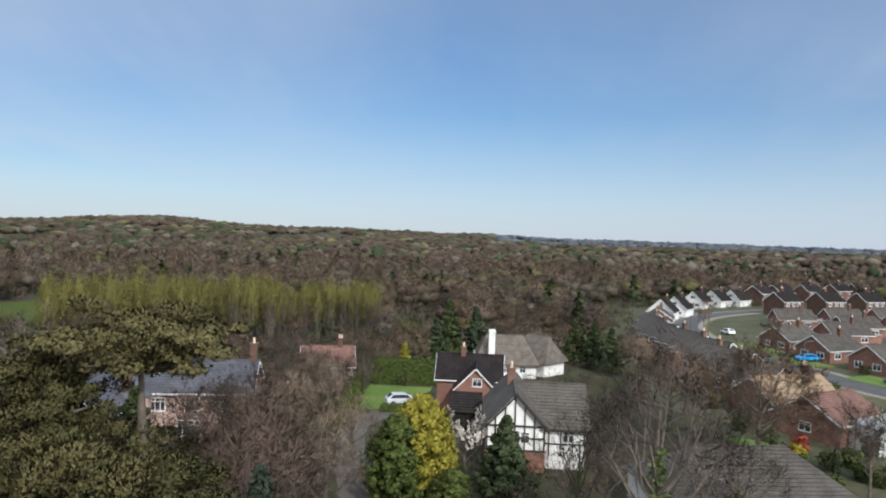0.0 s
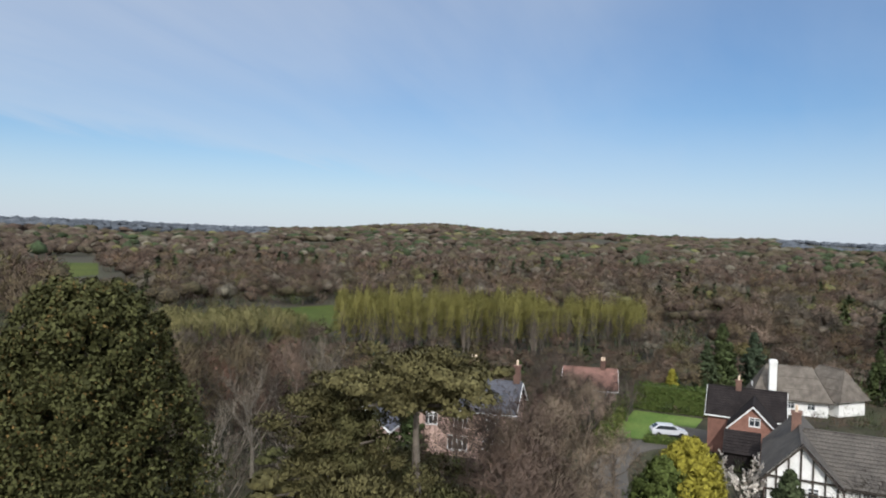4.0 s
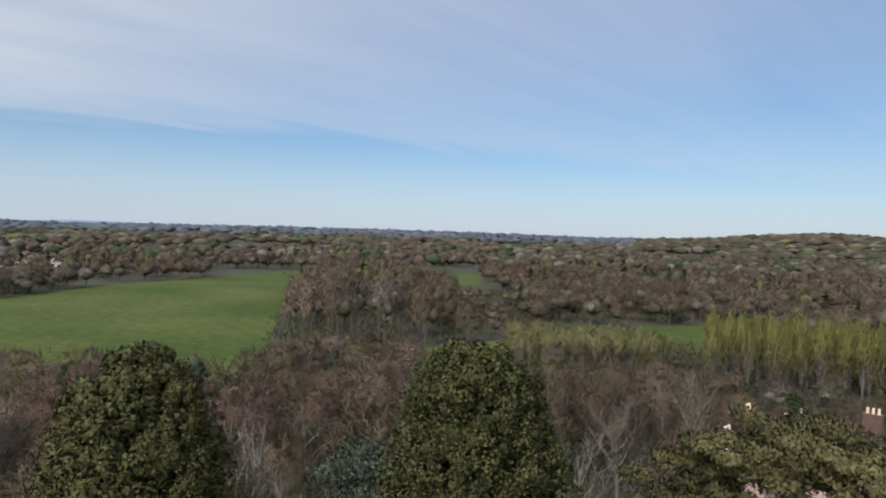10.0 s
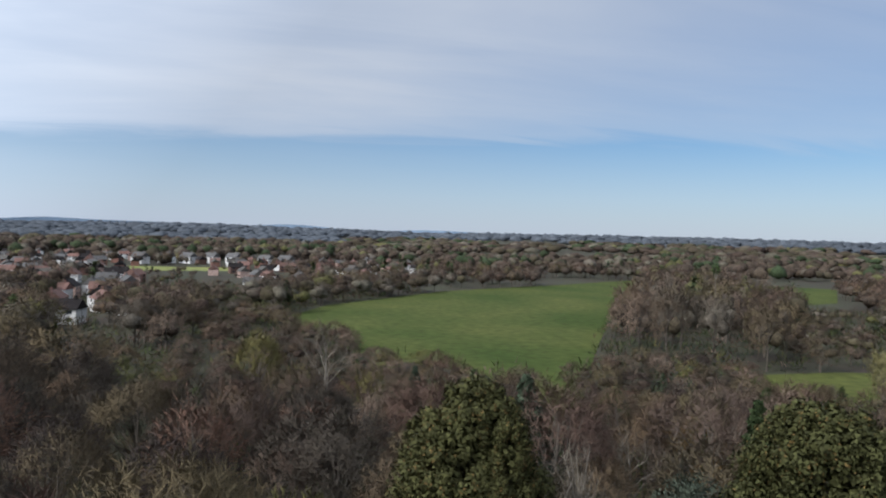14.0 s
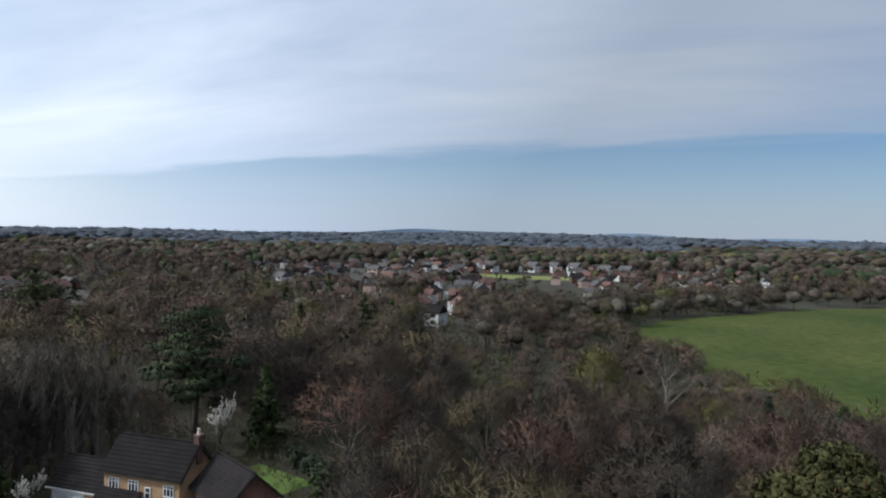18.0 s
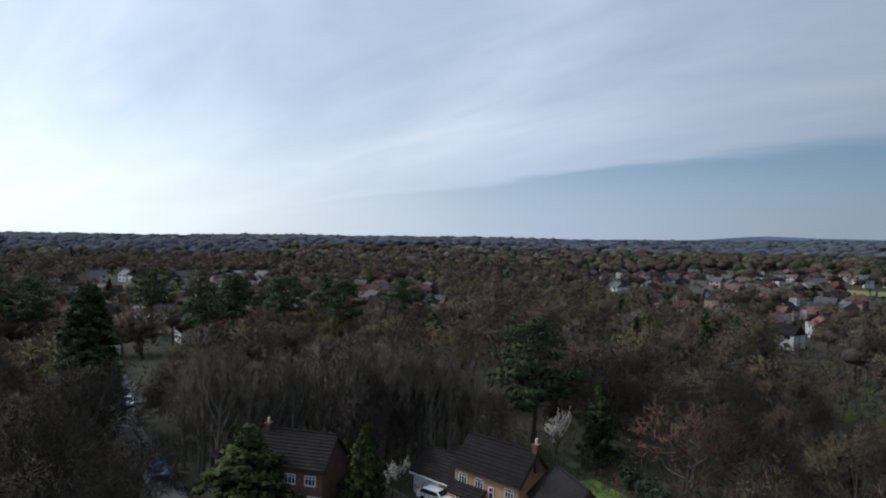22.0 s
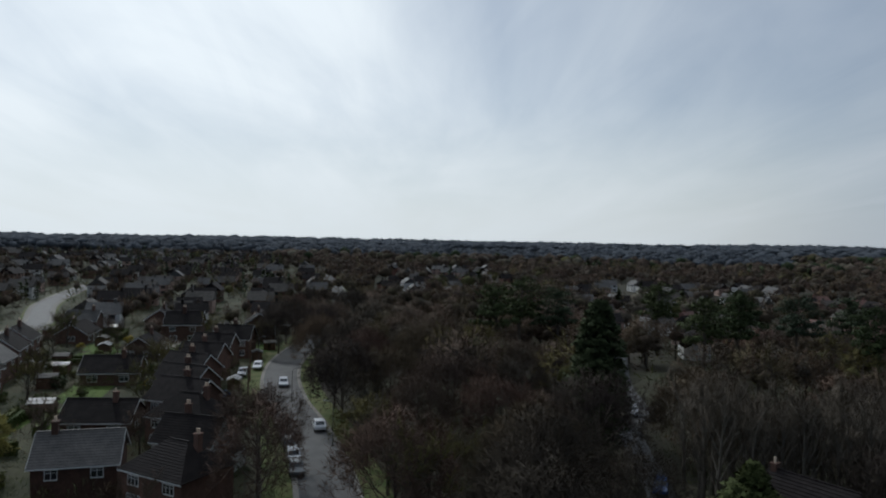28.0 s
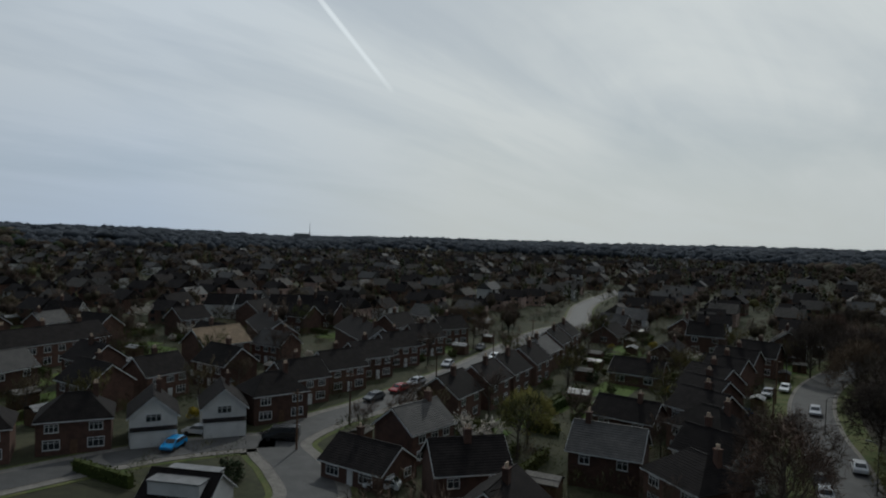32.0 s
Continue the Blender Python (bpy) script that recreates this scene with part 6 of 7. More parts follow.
for k in range(46):
    f = (k % 23) / 22
    x, y = -75.5 + 33 * f + rng.uniform(-1.5, 1.5) - 4 * (k // 23), 114 + 22 * f + rng.uniform(-1.5, 1.5) + 7 * (k // 23)
    stand(willow[k % 2], x, y, None, rng.uniform(0.75, 0.95), rng.uniform(0.98, 1.12), clear=2, group="row of willows")
young = dome_tree(85, 8.0, 2.6, F["olive"], (9, 7, 6, 5), 0.07, "young pale olive tree in catkin by the meadow", 0.0)
for k in range(39):
    f = (k % 13) / 12
    stand(young, -103 + 15 * f + rng.uniform(-1.5, 1.5) - 6 * (k // 13), 93 + 22 * f + rng.uniform(-1.5, 1.5) + 3 * (k // 13), None, rng.uniform(0.9, 1.15), rng.uniform(0.85, 1.1), clear=2, group="young olive trees by the meadow")
for k in range(16):
    f = (k % 8) / 7
    stand(willow[k % 2], -42 + 16 * f + rng.uniform(-1, 1), 146 + 8 * f + 6 * (k // 8), None, rng.uniform(0.7, 0.8), rng.uniform(0.9, 1.0), clear=2, group="row of willows")
deadsnag = bare_tree(14, 13.0, 2.4, F["greytwig"], 60, "pale dead tree trunk with broken stubs", "palebark", 1.2, 0.05, 0.5, "dead_tree")
stand(deadsnag, -39.7, 56.7, 0, 1.0, 0.95, clear=3)
blue = pine_tree(21, 10.5, 4.6, F["bluecedar"], 20, 150, 0.2, "blue-green cedar with drooping flat layers", "cedar", 0.2, 1.1, 5)
stand(blue, -42.5, 22.6, 0, 1.0, clear=4)
stand(blue, -31.0, 27.5, 130, 0.8, 0.9, clear=3)
ivied = bare_tree(22, 15.0, 1.8, F["greytwig"], 900, "slim bare tree with an ivy-clad trunk", "palebark", 1.3, 0.045, 0.3, "bare_tree", 0.8, 2600)
for x, y, s_ in ((-38.5, 12.5, 0.95), (-41.0, 14.8, 1.0), (-36.2, 14.2, 0.88), (-45.5, 7.5, 0.8), (-29.5, 18.6, 0.9)):
    stand(ivied, x, y, None, s_, clear=1.5)
ghost = bare_tree(23, 12.0, 3.6, F["greytwig"], 900, "bare tree with chalk-pale bark and limbs", "palebark", 0.7, 0.045, 0.2, "bare_tree", 1.0)
for x, y, s_ in ((-31.5, 33.5, 0.9), (-36.0, 37.5, 0.95), (-52.0, 12.0, 0.85), (-57.0, 25.0, 0.85), (-34.5, 44.5, 0.8), (-100.5, -2.5, 1.1)):
    stand(ghost, x, y, None, s_, clear=2)
oakleaf = dome_tree(24, 7.5, 3.4, F["russet"], (9, 7, 6, 5), 0.075, "low tree that still holds russet leaves", 0.05)
for x, y, s_ in ((-74.0, 39.0, 1.0), (-69.0, 43.0, 0.85), (-62.5, 36.0, 0.8)):
    stand(oakleaf, x, y, None, s_, clear=2)
greening = dome_tree(25, 11.5, 4.8, F["bud"], (10, 8, 7, 6), 0.07, "broad tree in fresh olive green bud", 0.08)
stand(greening, -108.5, -13.0, 0, 1.0, clear=4)
stand(greening, -44.5, -3.0, 80, 0.8, 0.86, clear=4)
# ones on the close and by the through road
sequoia = conifer(15, 20.5, [(0, 3.6), (0.25, 3.2), (0.5, 2.6), (0.75, 1.8), (0.93, 1.1), (1, 0.5)], F["spruce"], 420, 50, 0.36, "tall dark columnar redwood", "redwood", None, 0.8, 0.3, 0.22)
stand(sequoia, -28.6, -101.0, 0, 1.25, 1.0, clear=5)
cedar = pine_tree(16, 17.5, 5.5, F["spruce"], 18, 120, 0.34, "tall cedar with flat dark green layers", "cedar", 0.35, 1.6, 4)
stand(cedar, -72.0, -59.0, 0, clear=4)
for x, y in ((-27, -160), (-35, -158), (-64, -172), (-57, -129), (-86, -147), (-90, -128), (-116, -139), (-78, -158), (-100, -150), (-69, -140), (-20, -150)):
    stand(scots[int(rng.random() * 2)], x, y, None, rng.uniform(0.85, 1.0), clear=4)
lch = conifer(17, 9.5, [(0, 3.4), (0.15, 3.4), (0.6, 1.9), (1, 0.15)], F["brightconifer"], 200, 60, 0.3, "bright green spreading young conifer", "conifer", None, 0.5, 0.1, 0.24)
stand(lch, -33.3, -64.0, 0, 1.3, 0.92, clear=5)
stand(lch, -42.3, -56.8, 90, 0.62, 0.92, clear=3)
stand(spr, -45.3, -60.0, 0, 0.6, 1.15)
stand(magnolia, -46.5, -57.2, 0, 0.8, 0.75)
stand(magnolia, -68.8, -52.6, 0, 0.9, 1.25)
redoak = bare_red[0]
stand(redoak, -64, -32.5, 0, 1.05, clear=5)
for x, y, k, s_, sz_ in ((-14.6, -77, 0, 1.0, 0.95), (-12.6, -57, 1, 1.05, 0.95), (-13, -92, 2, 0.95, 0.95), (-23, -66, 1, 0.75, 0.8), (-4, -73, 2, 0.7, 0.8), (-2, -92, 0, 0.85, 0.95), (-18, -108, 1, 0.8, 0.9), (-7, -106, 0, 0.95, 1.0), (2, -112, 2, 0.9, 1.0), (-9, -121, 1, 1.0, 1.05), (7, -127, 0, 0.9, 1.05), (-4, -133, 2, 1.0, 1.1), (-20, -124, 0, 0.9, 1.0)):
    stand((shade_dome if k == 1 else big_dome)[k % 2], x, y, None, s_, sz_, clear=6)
stand(big_bud, 4.5, -87.5, 0, 0.95, 1.0, clear=4)
stand(bud_tree[0], -8, -125, None, 1.0, clear=3)
for k in range(46):
    x, y = -34 - 2.6 * (k % 12) + rng.uniform(-0.8, 0.8), -70 - 2.4 * (k // 12) + 1.1 * (k % 12) + rng.uniform(-0.8, 0.8) - 3
    stand(birch[k % 2], x, y, None, rng.uniform(0.75, 0.95), clear=1.2, group="stand of slender birches")
garden_willow = dome_tree(18, 8.0, 4.4, F["willow"], (10, 8, 8, 7), 0.075, "rounded weeping willow in yellow-green leaf", 0.08)
stand(garden_willow, 49.8, -83.5, 0, clear=4)
for x, y, k, s_, sz_ in ((18, -146, 0, 0.85, 1.05), (20, -158, 1, 0.9, 1.1), (29.5, -165, 2, 0.75, 1.0), (19, -172, 0, 0.9, 1.1), (30, -178, 1, 0.8, 1.05), (12, -138, 2, 0.8, 1.0), (17, -186, 1, 0.9, 1.1), (30, -192, 0, 0.85, 1.05), (16, -204, 2, 0.9, 1.1), (29, -208, 1, 0.85, 1.05)):
    stand((shade_dome if k else big_dome)[k % 2], x, y, None, s_, sz_, clear=4)

# ---- woodland near the camera ----
ROAD_PTS = [(p[0], p[1], WIDTH[k] / 2 + (2.8 if k == "main" else 2.6 if k == "close" else 3.0)) for k, l in ROADS.items() for p in l]
ESTATE = [(30, 62), (24, 100), (24, 190), (45, 250), (100, 300), (230, 330), (230, 90), (60, 50)]
SUBURB = [(14, -60), (22, -100), (33, -160), (30, -240), (45, -420), (160, -760), (420, -700), (620, -220), (260, 20), (105, 10), (60, -20), (25, -45)]
OPEN = [[(14, 26), (50, 26), (60, 62), (14, 62)], [(-11.5, 26), (15, 26), (15, 62), (-11.5, 62)], BIGFIELD, FIELD2, MEADOW, YFIELD, LAWN, ESTATE, SUBURB, [(-14, 60), (16, 58), (22, 112), (-16, 110)], [(-18, -12), (-50, -33), (-38, -62), (-14, -30)], [(-46, -34), (-60, -33), (-70, -40), (-70, -49), (-58, -52), (-56, -60), (-46, -66), (-34, -68), (-22, -55), (-40, -40)]]
# how low the canopy has to stay to leave the view over it: heading, share of distance lost
LOW_AZ = [0, 12, 20, 47, 55, 62, 100, 112, 120, 360]
LOW_K = [0.115, 0.125, 0.155, 0.155, 0.15, 0.165, 0.165, 0.13, 0.11, 0.11]


def free(x, y, gap=0.0):
    if any(inside((x, y), p) for p in OPEN):
        return False
    if any((x - a) ** 2 + (y - b) ** 2 < (w + gap) ** 2 for a, b, w in ROAD_PTS):
        return False
    return not any((x - a) ** 2 + (y - b) ** 2 < (w + gap) ** 2 for a, b, w in TAKEN)


EDGE_R, EDGE_AZ = [118, 149, 184, 286, 543], [72.3, 69.6, 69.0, 67.8, 65.3]   # right edge of the pasture


def by_pasture(az, r):
    """Keeps crowns off the sight of the pasture's far corner."""
    return r > 125 and float(np.interp(r, EDGE_R, EDGE_AZ)) - 330 / r < az < 74


def canopy(az, r):
    top = (21 if az < 30 or az > 340 else 24.5 if az < 110 else 27.5) - float(np.interp(az, LOW_AZ, LOW_K)) * r
    return max(4.5 if 10 < az < 42 else 6.0, min(14.0, top))


WOOD = []   # crowns past the planted trees
count = 0
near = [(r, 6.8, az0, az1) for az0, az1 in ((0, 100), (320, 360)) for r in np.arange(30, 150, 6.8)] + [(r, 9.6, 100, 250) for r in np.arange(36, 150, 9.0)]
for r, gap, az0, az1 in near:
    n = int(2 * math.pi * r / gap * (az1 - az0) / 360)
    for k in range(n):
        az = az0 + (az1 - az0) * (k + rng.uniform(0.1, 0.9)) / n
        rr = r + rng.uniform(-0.4, 0.4) * gap
        d = az_dir(az)
        x, y = d.x * rr, d.y * rr
        if not free(x, y, 0.5) or by_pasture(az, rr) or rng.random() < 0.06:
            continue
        q = rng.random()
        top = canopy(az, rr) * rng.uniform(0.62, 1.08)
        kind = "twig" if q < 0.74 else "greytwig" if q < 0.82 else "bud" if q < 0.9 else "spruce"
        if rr > 112 or count > 290:
            WOOD.append((kind, x, y, top))
            continue
        wide = az0 == 100 and kind == "twig"
        pool = big_dome if wide else dict(twig=bare_big, greytwig=bare_pale, bud=bud_tree, spruce=spruce)[kind]
        # on the backlit side many trees get twigs darkened for shade
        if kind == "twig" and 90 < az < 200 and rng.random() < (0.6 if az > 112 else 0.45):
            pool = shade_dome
        if kind == "greytwig" and 105 < az < 215:
            pool = bare_big
        if kind == "bud" and rng.random() < 0.4:
            pool = bare_red
        t = rng.choice(pool)
        hh = max(v[2] for c in t.children for v in c.bound_box)
        s = top / hh
        plant(t, x, y, 0, None, max(s, 0.7 if wide else 0.62) * rng.uniform(0.85, 1.1), s, "woodland trees", rng)
        count += 1

UNDER = []
BARE = [BIGFIELD, FIELD2, MEADOW, YFIELD, LAWN, [(-13, 84), (-5, 83), (-5, 94), (-13, 94)], [(36, 86), (120, 86), (150, 290), (45, 240)]]


def scrub_ok(x, y):
    if any(inside((x, y), p) for p in BARE):
        return False
    if any((x - a) ** 2 + (y - b) ** 2 < (w - 0.6) ** 2 for a, b, w in ROAD_PTS):
        return False
    return not any(w > 4.5 and (x - a) ** 2 + (y - b) ** 2 < (w * 0.8) ** 2 for a, b, w in TAKEN)


for az0, az1, r0, r1, n in ((100, 205, 34, 118, 3600), (-12, 100, 26, 118, 3600), (-25, 176, 118, 330, 9000)):
    for _ in range(n):
        rr, az = math.sqrt(rng.uniform(r0 ** 2, r1 ** 2)), rng.uniform(az0, az1)
        d = az_dir(az)
        x, y = d.x * rr, d.y * rr
        if scrub_ok(x, y):
            q = rng.random()
            open_ = any(inside((x, y), p) for p in OPEN)
            k = 0.55 if open_ else 1.0
            UNDER.append((x, y, k * rng.uniform(0.3, 1.6), k * rng.uniform(1.0, 2.1) * (1.4 if rr > 118 else 1), "spruce" if q < 0.4 else "hedge" if q < 0.5 else "bud" if q < 0.58 else "twig"))

# ---- farther woodland ----
def crowns(name, spots, material, label, per, size, seed):
    """Shrubs and far crowns: leaf or twig ends that fan out and up from inside the crown."""
    g = np.random.default_rng(seed)
    spots = np.array(spots)
    m = len(spots) * per
    c = np.repeat(spots, per, 0)
    u = unit(g, m)
    u[:, 2] = np.abs(u[:, 2]) * 1.25 - 0.3
    ph = np.repeat(g.random((len(spots), 2)) * 6.3, per, 0)
    a = np.arctan2(u[:, 1], u[:, 0])
    lump = 1 + 0.2 * np.sin(3 * a + ph[:, 0]) + 0.16 * np.sin(7 * u[:, 2] + 2 * a + ph[:, 1])
    k = c[:, 3] * lump * (0.35 + 0.6 * np.sqrt(g.random(m)))
    p = c[:, :3] + u * k[:, None] * (1, 1, 1.1)
    t = shards(g, p, u * 0.9 + unit(g, m) * 0.55 + (0, 0, 0.5), size * (0.6 + 0.8 * g.random(m)), size * (0.09 if size < 0.7 else 0.15))
    return tagged(soup(name, t, material, facing=u + unit(g, m) * 0.4), label, "woodland", kind="stuff")


g = np.random.default_rng(77)
trees, groups, bodies = {}, {}, {}
TOWN_POLY = [t[0] for t in TOWNS]
# detail: branching of the crown, twig width, lobes of the dense inner crown and their share of its radius
DETAIL = {"mid": ((7, 7, 6, 5), 0.075, 2, 0.30), "far": ((6, 5, 4, 3), 0.13, 2, 0.46), "farther": ((5, 4, 3, 3), 0.22, 1, 0.52)}


def crown_kit(rng, h, r, counts, tw, lobes, share):
    """One far tree: bare trunk and limbs, the dense inner crown, and the fans of twigs round it."""
    wood, twigs = dome(rng, h, r, counts, tw, 0.2, False)
    a = np.arange(lobes) * 2.1 + rng.random() * 6
    off = r * (0.32 if lobes > 1 else 0.0) * (0.8 + 0.4 * rng.random(lobes))
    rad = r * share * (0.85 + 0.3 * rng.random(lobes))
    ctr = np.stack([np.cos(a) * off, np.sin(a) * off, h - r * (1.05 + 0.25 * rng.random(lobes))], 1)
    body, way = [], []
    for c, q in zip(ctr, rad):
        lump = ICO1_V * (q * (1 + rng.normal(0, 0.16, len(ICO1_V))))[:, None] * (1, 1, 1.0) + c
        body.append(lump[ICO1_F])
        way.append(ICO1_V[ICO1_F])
    return wood, np.concatenate(body), np.concatenate(way), twigs, crown_facing(twigs, (0, 0, h * 0.4), rng, 0.5, 0.4)


TPL = {}
for key, detail in DETAIL.items():
    TPL[key] = [crown_kit(g, 12.0, 5.0, *detail) for k in range(6)]
    TPL[key, "spruce"] = [cone_tuft(g, 12.0, 2.9, {"mid": 260, "far": 120, "farther": 50}[key], {"mid": 0.95, "far": 1.4, "farther": 2.2}[key]) for k in range(2)]
for kind, x, y, top in WOOD:
    trees.setdefault((kind, "mid"), []).append((x, y, 0, min(6.6, max(3.6, top * 0.55)) * g.uniform(0.85, 1.15) / 5.0, top / 12.0))
for r0, r1, gap, key in ((150, 200, 9.0, "mid"), (200, 330, 9.0, "far"), (330, 560, 11.0, "farther")):
    for _ in range(int(math.pi * (r1 * r1 - r0 * r0) / gap / gap)):
        rr, az = math.sqrt(g.uniform(r0 * r0, r1 * r1)), g.uniform(0, 360)
        if 252 < az < 320:
            continue
        d = az_dir(az)
        x, y = d.x * rr, d.y * rr
        if not free(x, y) or (rr < 500 and by_pasture(az, rr)) or (rr > 300 and 50.5 < az < 55.5 and rr < 400) or (any(inside((x, y), q) for q in TOWN_POLY) and g.random() < 0.8):
            continue
        tint = noise.noise((x / 60, y / 60, 9.0)) + g.normal(0, 0.35)
        kind = "twig" if tint < 0.3 else "spruce" if tint > 0.74 else "bud" if tint > 0.58 else "greytwig"
        h = g.uniform(8, 12.5) if kind != "spruce" else g.uniform(10, 14)
        if rr < 300 and (az < 45 or az > 325):
            h *= 0.85
        if rr < 216 and 10 < az < 46:
            h = g.uniform(3.5, 5.5)
        if 250 < rr < 520 and 97 < az < 107.5:
            h = g.uniform(2.5, 4.5)
        if rr < 225 and 77 < az < 101:
            h = g.uniform(4, 6.5)
        if rr < 300 and 55 < az < 77:
            h = g.uniform(12.5, 17)
        if 180 < rr < 300 and 49 < az < 55:
            h = g.uniform(4, 6)
        trees.setdefault((kind, key), []).append((x, y, ground_z(x, y), min(g.uniform(0.9, 1.45), h / 12.0 * 1.35 + 0.15), h / 12.0))
for r0, r1, gap, per, size in ((560, 1000, 15, 30, 1.7), (1000, 1700, 24, 12, 2.6), (1700, 2650, 38, 10, 4.5)):
    for _ in range(int(math.pi * (r1 * r1 - r0 * r0) / gap / gap)):
        rr, az = math.sqrt(g.uniform(r0 * r0, r1 * r1)), g.uniform(0, 360)
        if 252 < az < 320:
            continue
        d = az_dir(az)
        x, y = d.x * rr, d.y * rr
        if (rr < 900 and not free(x, y)) or (rr < 720 and any(inside((x, y), q) for q in TOWN_POLY) and g.random() < 0.8):
            continue
        if rr > 800 and noise.noise((x / 260, y / 260, 3.0)) > 0.24:
            continue
        tint = noise.noise((x / 60, y / 60, 9.0)) + g.normal(0, 0.35)
        kind = "twig" if tint < 0.28 else "spruce" if tint > 0.6 else "bud" if tint > 0.5 else "greytwig"
        # past these distances the crowns take the colours with haze painted in
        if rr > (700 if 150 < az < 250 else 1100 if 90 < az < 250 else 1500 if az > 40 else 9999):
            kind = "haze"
        h = g.uniform(7.5, 12) if kind != "spruce" else g.uniform(9, 13)
        rad_ = g.uniform(3.0, 5.2) * (1.4 + (rr > 1000) * 0.6 + (rr > 1700) * 0.9)
        if rr < 1000:
            groups.setdefault((kind, per, size), []).append((x, y, ground_z(x, y) + h - rad_ * 0.8, rad_))
            bodies.setdefault((kind, 0.72), []).append((x, y, ground_z(x, y) + h - rad_ * 0.8, rad_ * 0.98))
        else:
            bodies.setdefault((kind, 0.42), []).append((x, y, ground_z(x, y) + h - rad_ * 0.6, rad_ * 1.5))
for x, y, z, r, kind in UNDER:
    groups.setdefault((kind, 44, 0.6) if x * x + y * y < 118 ** 2 else (kind, 20, 1.3), []).append((x, y, z, r))
# garden trees and shrubs of the suburb
for _ in range(7000):
    rr, az = math.sqrt(g.uniform(66 ** 2, 720 ** 2)), g.uniform(176, 256)
    d = az_dir(az)
    x, y = d.x * rr, d.y * rr
    if not inside((x, y), SUB_AREA) or any((x - a) ** 2 + (y - b) ** 2 < w * w for a, b, w in ROAD_PTS) or any((x - a) ** 2 + (y - b) ** 2 < (w * 0.75) ** 2 for a, b, w in TAKEN):
        continue
    q = g.random()
    kind = "twig" if q < 0.45 else "bud" if q < 0.6 else "spruce" if q < 0.9 else "greytwig"
    if rr > 180 and (q < 0.17 or (rr > 300 and noise.noise((x / 70, y / 70, 5.0)) > 0.12)):
        trees.setdefault((kind, "far" if rr < 300 else "farther"), []).append((x, y, ground_z(x, y), g.uniform(0.4, 0.8), g.uniform(0.45, 0.85)))
        continue
    rad_ = g.uniform(0.7, 2.4) if rr < 260 else g.uniform(1.4, 3.0)
    h = rad_ * g.uniform(1.4, 2.3)
    groups.setdefault((kind, 100, 0.55) if rr < 260 else (kind, 34, 1.4), []).append((x, y, h - rad_ * 0.9, rad_))
for _ in range(2600):
    rr, az = math.sqrt(g.uniform(60 ** 2, 250 ** 2)), g.uniform(176, 256)
    d = az_dir(az)
    x, y = d.x * rr, d.y * rr
    if not inside((x, y), SUB_AREA) or any((x - a) ** 2 + (y - b) ** 2 < (w + 0.5) ** 2 for a, b, w in ROAD_PTS) or any((x - a) ** 2 + (y - b) ** 2 < (w * 0.8) ** 2 for a, b, w in TAKEN):
        continue
    q = g.random()
    kind = "twig" if q < 0.4 else "bud" if q < 0.5 else "spruce" if q < 0.85 else "hedge"
    rad_ = g.uniform(0.9, 2.2)
    groups.setdefault((kind, 130, 0.5), []).append((x, y, rad_ * g.uniform(0.5, 1.3), rad_))
LAB = {"hedge": "green evergreen shrubs of the back gardens", "twig": "distant brown bare woodland", "spruce": "distant dark conifers in the woodland", "bud": "distant olive budding woodland", "greytwig": "distant grey-brown woodland", "haze": "far horizon woodland painted blue-grey for haze"}
for i, ((kind, key), spots) in enumerate(sorted(trees.items())):
    lots = min(18, max(4, len(spots) // 6))
    for j in range(lots):
        lot = spots[j::lots]
        if not lot:
            continue
        turn = g.random(len(lot)) * 6.283
        if kind == "spruce":
            pool = TPL[key, kind]
            tris = pool[j % len(pool)]
            made = [("woodland", *strew(tris, lot, turn, crown_facing(tris, (0, 0, 3.0), g)), F[kind])]
        else:
            wood, body, way, twigs, u = TPL[key][j % 6]
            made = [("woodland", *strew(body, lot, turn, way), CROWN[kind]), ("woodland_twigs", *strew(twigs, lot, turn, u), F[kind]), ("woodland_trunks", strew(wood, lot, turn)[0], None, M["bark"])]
        for name, tris, way, material in made:
            tagged(soup(name, tris, material, facing=way), LAB[kind], "woodland", kind="stuff")
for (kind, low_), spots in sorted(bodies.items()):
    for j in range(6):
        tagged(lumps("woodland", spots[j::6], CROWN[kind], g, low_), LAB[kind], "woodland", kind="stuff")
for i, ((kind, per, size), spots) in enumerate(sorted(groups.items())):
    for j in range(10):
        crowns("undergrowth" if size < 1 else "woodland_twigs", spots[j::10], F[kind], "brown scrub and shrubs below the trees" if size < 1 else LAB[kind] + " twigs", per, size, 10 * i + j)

# ---- mast and pale hall on the skyline ----
mast_at = az_dir(229.3) * 1500
mast = thing("radio_mast", "slender grey lattice radio mast on the skyline", "mast")
zb = ground_z(mast_at.x, mast_at.y)
soup("post", tube([(0, 0, -1), (0, 0, 22), (0, 0, 31 - zb)], [1.0, 0.7, 0.3], 6), M["metal"], mast)
for zz in (12, 20):
    box("cross_frame", (-1.6, -0.15, zz, 1.6, 0.15, zz + 0.5), M["metal"], mast)
plant(mast, mast_at.x, mast_at.y, zb, 0)
hall_at = az_dir(229.9) * 1400
far_hall = thing("warehouse", "long pale flat-roofed hall among distant trees", "warehouse")
flat_block(far_hall, -16, -8, 16, 8, 11 - ground_z(hall_at.x, hall_at.y), "felt")
plant(far_hall, hall_at.x, hall_at.y, ground_z(hall_at.x, hall_at.y), 50)

